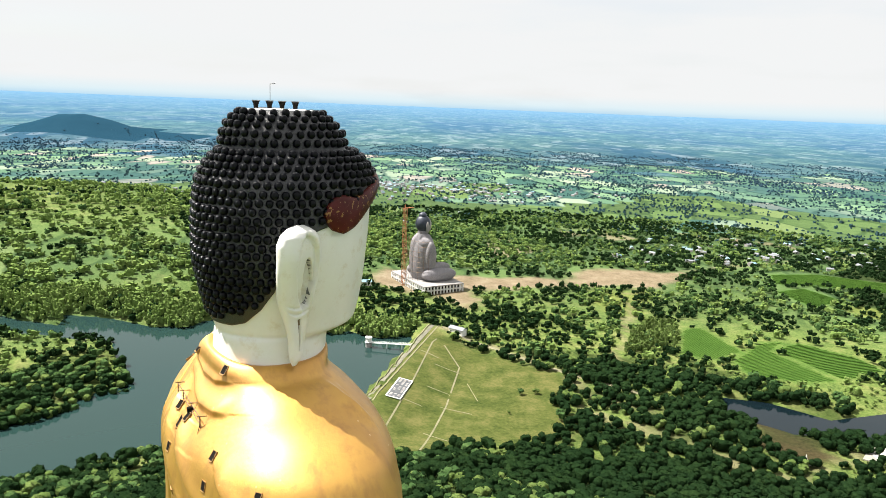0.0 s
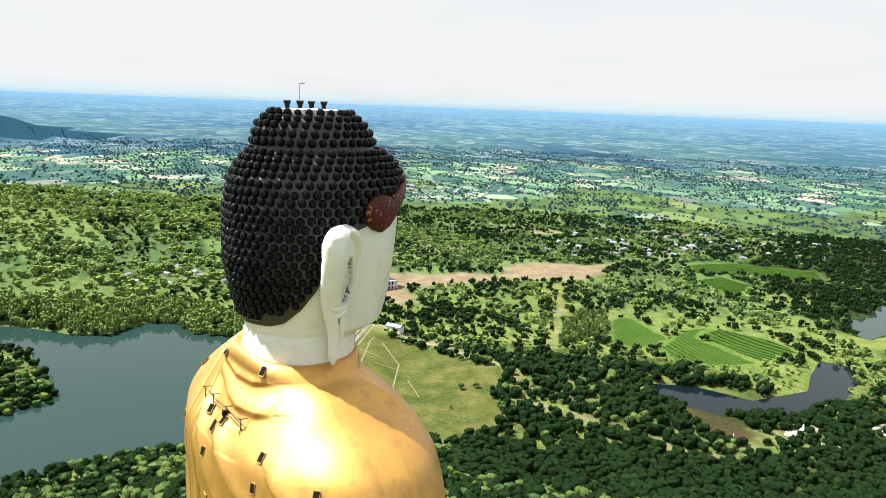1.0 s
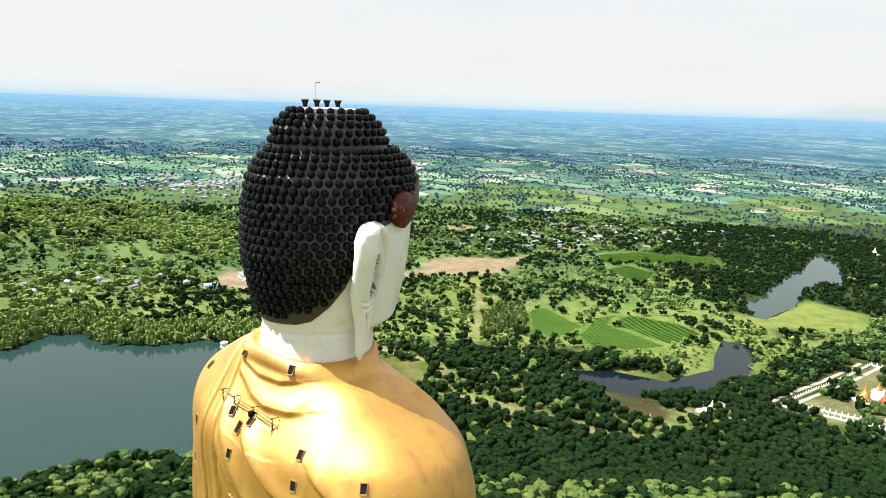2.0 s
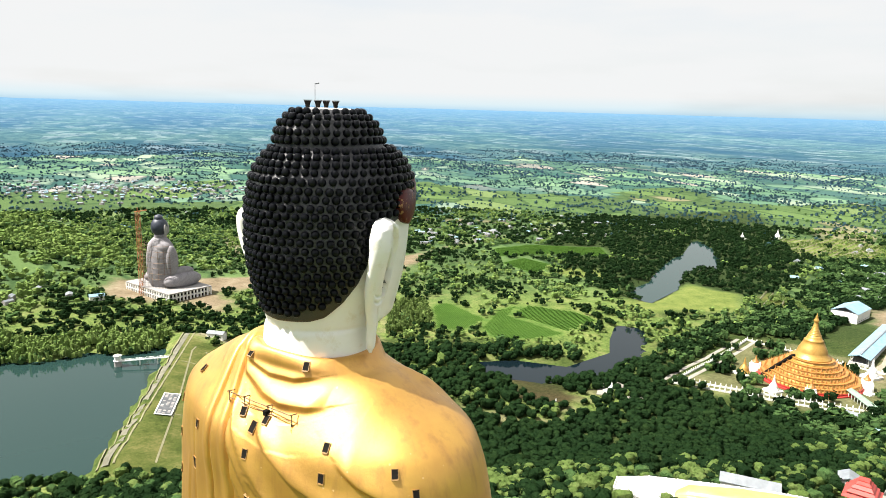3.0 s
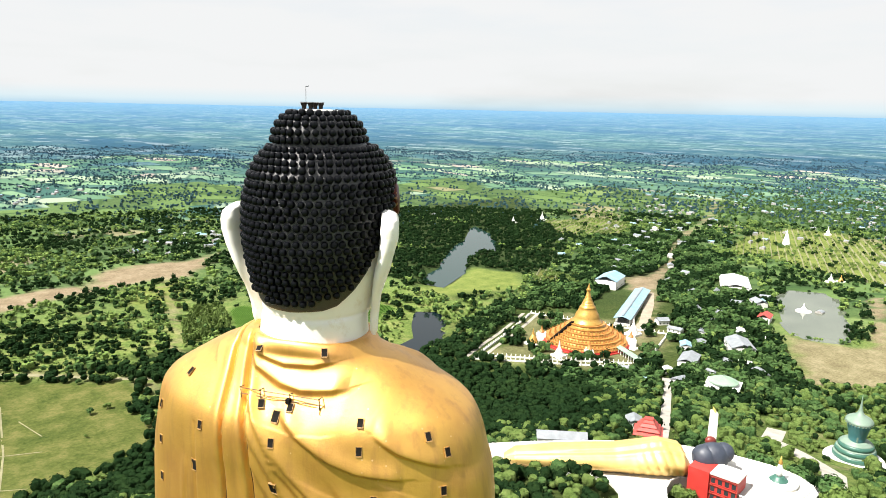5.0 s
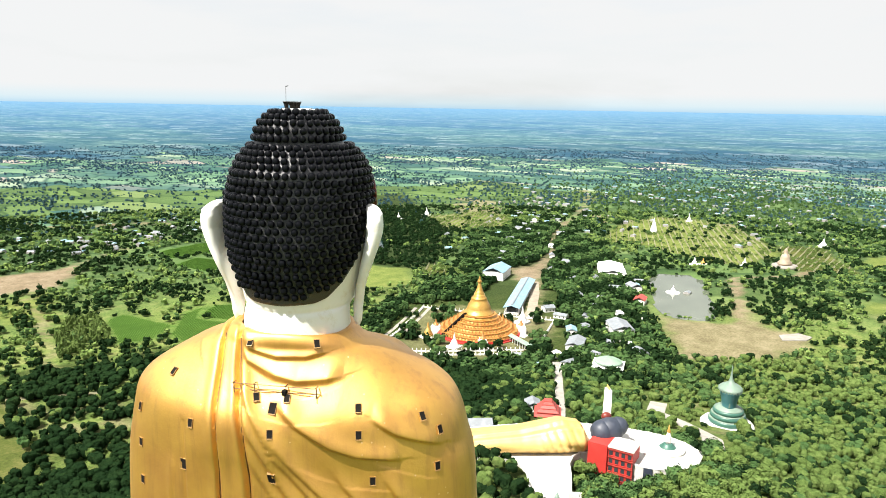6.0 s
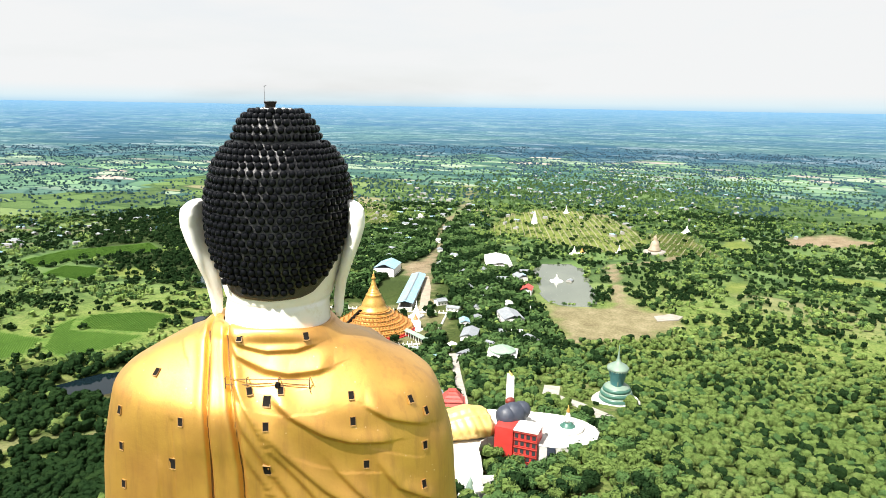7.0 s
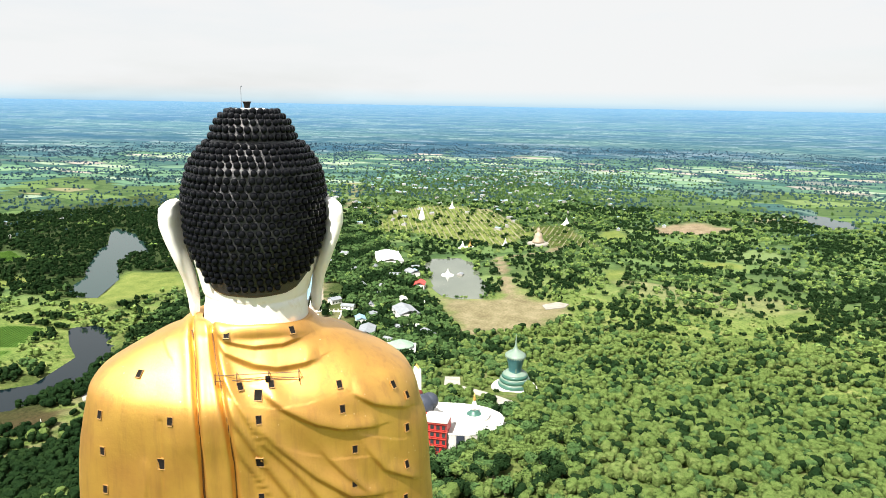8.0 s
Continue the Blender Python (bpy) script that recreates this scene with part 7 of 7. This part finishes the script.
def dam_sign():
    root = new("ground_sign")
    c = Vector((-25, 412, land(np.array([-25.0]), np.array([412.0]))[0]))
    a = Vector((-6.0, -29.0, 0)).normalized()
    b = Vector((a.y * -1, a.x, 0)) * 1.0
    zc = [ground_z(*(c + b * s)[:2]) for s in (-5, 5)]
    b = Vector((b.x * 10, b.y * 10, zc[1] - zc[0])).normalized()
    m = Matrix.Identity(4)
    m.col[0][:3], m.col[1][:3], m.col[2][:3], m.col[3][:3] = a, b, a.cross(b), c + Vector((0, 0, 0.45))
    root.matrix_world = m
    for lo, hi in (((-15, -4.8, 0), (15, -4.1, 0.3)), ((-15, 4.1, 0), (15, 4.8, 0.3)), ((-15, -4.1, 0), (-14.3, 4.1, 0.3)), ((14.3, -4.1, 0), (15, 4.1, 0.3))):
        bm = bmesh.new()
        box_into(bm, lo, hi)
        part("border", bm, M_PLASTER, root, "white stone border")
    bm = bmesh.new()
    box_into(bm, (-14.3, -4.1, -0.1), (14.3, 4.1, 0.12))
    part("panel", bm, M_SIGN, root, "dark grey panel")
    r = random.Random(3)
    for k in range(15):
        for j in range(3):
            if r.random() < 0.7:
                bm = bmesh.new()
                x, y, w = -13 + 1.85 * k, -2.6 + 2.6 * j, r.uniform(0.5, 1.5)
                box_into(bm, (x - w / 2, y - 0.8, 0.12), (x + w / 2, y + 0.8, 0.2))
                part("letter_bar", bm, M_CONCRETE, root)
    tagged(root, "large white-bordered stone sign laid flat on the dam slope", "sign")


dam_sign()


def intake():
    root = new("intake_tower")
    root.matrix_world = Matrix.Translation((-55, 505, 0))
    bm = bmesh.new()
    rod_into(bm, (0, 0, -3), (0, 0, 4), 2.6, 2.4, 16)
    part("shaft", bm, M_CONCRETE, root)
    part("cabin", cut_ring([(3.0, 4), (3.0, 4.4), (2.3, 4.5), (2.3, 7.4), (2.8, 7.5), (2.8, 7.9), (0.2, 8.8)], 8), M_PLASTER, root, "white eight-sided cabin")
    tagged(root, "white water intake tower standing in the reservoir", "tower")
    root = new("footbridge")
    bm = bmesh.new()
    a, b = Vector((-52.5, 504, 3.6)), Vector((-20, 500, 4.6))
    d = (b - a)
    m = Matrix.Translation(a) @ Matrix.Rotation(math.atan2(d.y, d.x), 4, "Z") @ Matrix.Rotation(-math.atan2(d.z, math.hypot(d.x, d.y)), 4, "Y")
    box_into(bm, (0, -0.9, 0), (d.length, 0.9, 0.4), m)
    part("deck", bm, M_PLASTER, root)
    for s in (-0.85, 0.85):
        bm = bmesh.new()
        box_into(bm, (0, s - 0.07, 1.2), (d.length, s + 0.07, 1.4), m)
        for k in range(14):
            box_into(bm, (d.length * k / 13 - 0.07, s - 0.06, 0.4), (d.length * k / 13 + 0.07, s + 0.06, 1.2), m)
        part("railing", bm, M_PLASTER, root)
    for t in (0.35, 0.7):
        bm = bmesh.new()
        p = a + d * t
        rod_into(bm, (p.x, p.y, -3), (p.x, p.y, p.z), 0.4)
        part("pier", bm, M_PLASTER, root)
    tagged(root, "white concrete footbridge from the dam to the intake", "footbridge")


intake()

# ---- stone pads, covered walk, lone trees ----
def stone_pad(poly, tall, label):
    bm = bmesh.new()
    z = max(ground_z(x, y) for x, y in poly) + tall
    top = bm.faces.new([bm.verts.new((x, y, z)) for x, y in poly])
    if top.normal.z < 0:
        top.normal_flip()
    r = bmesh.ops.extrude_face_region(bm, geom=[top])
    for v in [g for g in r["geom"] if isinstance(g, bmesh.types.BMVert)]:
        v.co.z = z - 4
    bmesh.ops.recalc_face_normals(bm, faces=bm.faces)
    tagged(part("stone_pad", bm, M_YARD), label, "platform")


stone_pad([(228, 351), (240, 366), (250, 370), (258, 352), (266, 337), (258, 328)], 0.5, "weathered white stone platform among trees by the pond")
stone_pad([(545, 141), (561, 130), (558, 119), (546, 120), (532, 135)], 0.4, "low pale stone platform on bare ground")
root = new("covered_walkway")
(wx0, wy0), (wx1, wy1) = (388, 297), (376, 271)
wlen = math.hypot(wx1 - wx0, wy1 - wy0)
root.matrix_world = Matrix.Translation(((wx0 + wx1) / 2, (wy0 + wy1) / 2, ground_z((wx0 + wx1) / 2, (wy0 + wy1) / 2))) @ Matrix.Rotation(math.atan2(wy1 - wy0, wx1 - wx0), 4, "Z")
bm = bmesh.new()
gable(bm, wlen, 5.0, 4.2, 1.3)
part("roof", bm, M_ROOF_GREEN, root)
for k in range(8):
    for sgn in (-2.2, 2.2):
        bm = bmesh.new()
        px = -wlen / 2 + wlen * (k + 0.5) / 8
        box_into(bm, (px - 0.2, sgn - 0.2, -1), (px + 0.2, sgn + 0.2, 4.2))
        part("column", bm, M_PLASTER, root)
tagged(root, "long covered walkway with pale green sheet roof", "walkway")
for k, (x, y, rad) in enumerate(((52, 426, 2.6), (62, 428, 2.4), (72, 391, 4.4), (42, 396, 1.3), (64, 500, 3.6), (76, 469, 3.8), (58, 477, 2.2))):
    m = Matrix.Translation((x, y, ground_z(x, y) - 0.05 * rad)) @ Matrix.Rotation(k * 1.3, 4, "Z") @ Matrix.Diagonal((rad, rad, rad * 1.15, 1))
    src = TREES[2 if k % 2 else 1][k % 4]
    tagged(copy_thing(src, m @ Matrix.Diagonal((1 / src.scale.x, 1 / src.scale.y, 1 / src.scale.z, 1))), "olive-green broadleaf tree standing on the dam meadow", "tree", "trees on the meadow")

# ---- roads through the grounds ----
M_TAN = worn("tan_robe", (0.24, 0.18, 0.12), (0.36, 0.30, 0.22), 0.6, 0.6)
M_ROAD = worn("pale_concrete", (0.22, 0.205, 0.18), (0.35, 0.33, 0.29), 0.5, 0.85)
ribbon("road", [(196, 146), (216, 156), (245, 172), (290, 198), (345, 230), (366, 244)], 5.2, M_ROAD, "pale concrete road from the terrace down to the pagoda", 0.3, category="road")
ribbon("road", [(213, 96), (235, 92), (258, 100), (278, 122), (290, 140), (320, 150)], 9.5, M_ROAD, "pale curving road past the hooded statue", 0.3, category="road")
ribbon("road", [(213, 96), (207, 82), (190, 76)], 7, M_ROAD, "pale forecourt road by the terrace", 0.3, category="road")
put(turned_statue("pond_shrine", [(M_PLASTER, 1, (0, 0), [(7, -3), (7, 0.3), (3.4, 0.6), (2.6, 1.4), (2.0, 3.2), (0.8, 4.2), (0.15, 7)])], "small white shrine on an islet in the pond", 16), 628, 262, 0, 0)
put(turned_statue("garden_statue", [(M_YARD, 1, (0, 0), [(14, -1), (14, 3), (10, 3.5)]), (M_TAN, 0.8, (0, 0), [(9.5, 3.4), (9.8, 6), (6.8, 8.5), (6.6, 12), (5.0, 15.5), (2.4, 16.5), (3.0, 19), (2.2, 21.5), (0.2, 23)])], "tan-robed seated figure on a white plinth", 24), 830, 207)
put(turned_statue("garden_statue", [(M_PLASTER, 1, (0, 0), [(5, -1), (5, 4), (4.4, 4.4), (4.0, 9), (3, 11), (2.2, 15), (1.2, 17), (0.2, 22)])], "tall white figure above the rows of small figures", 16), 952, 420)
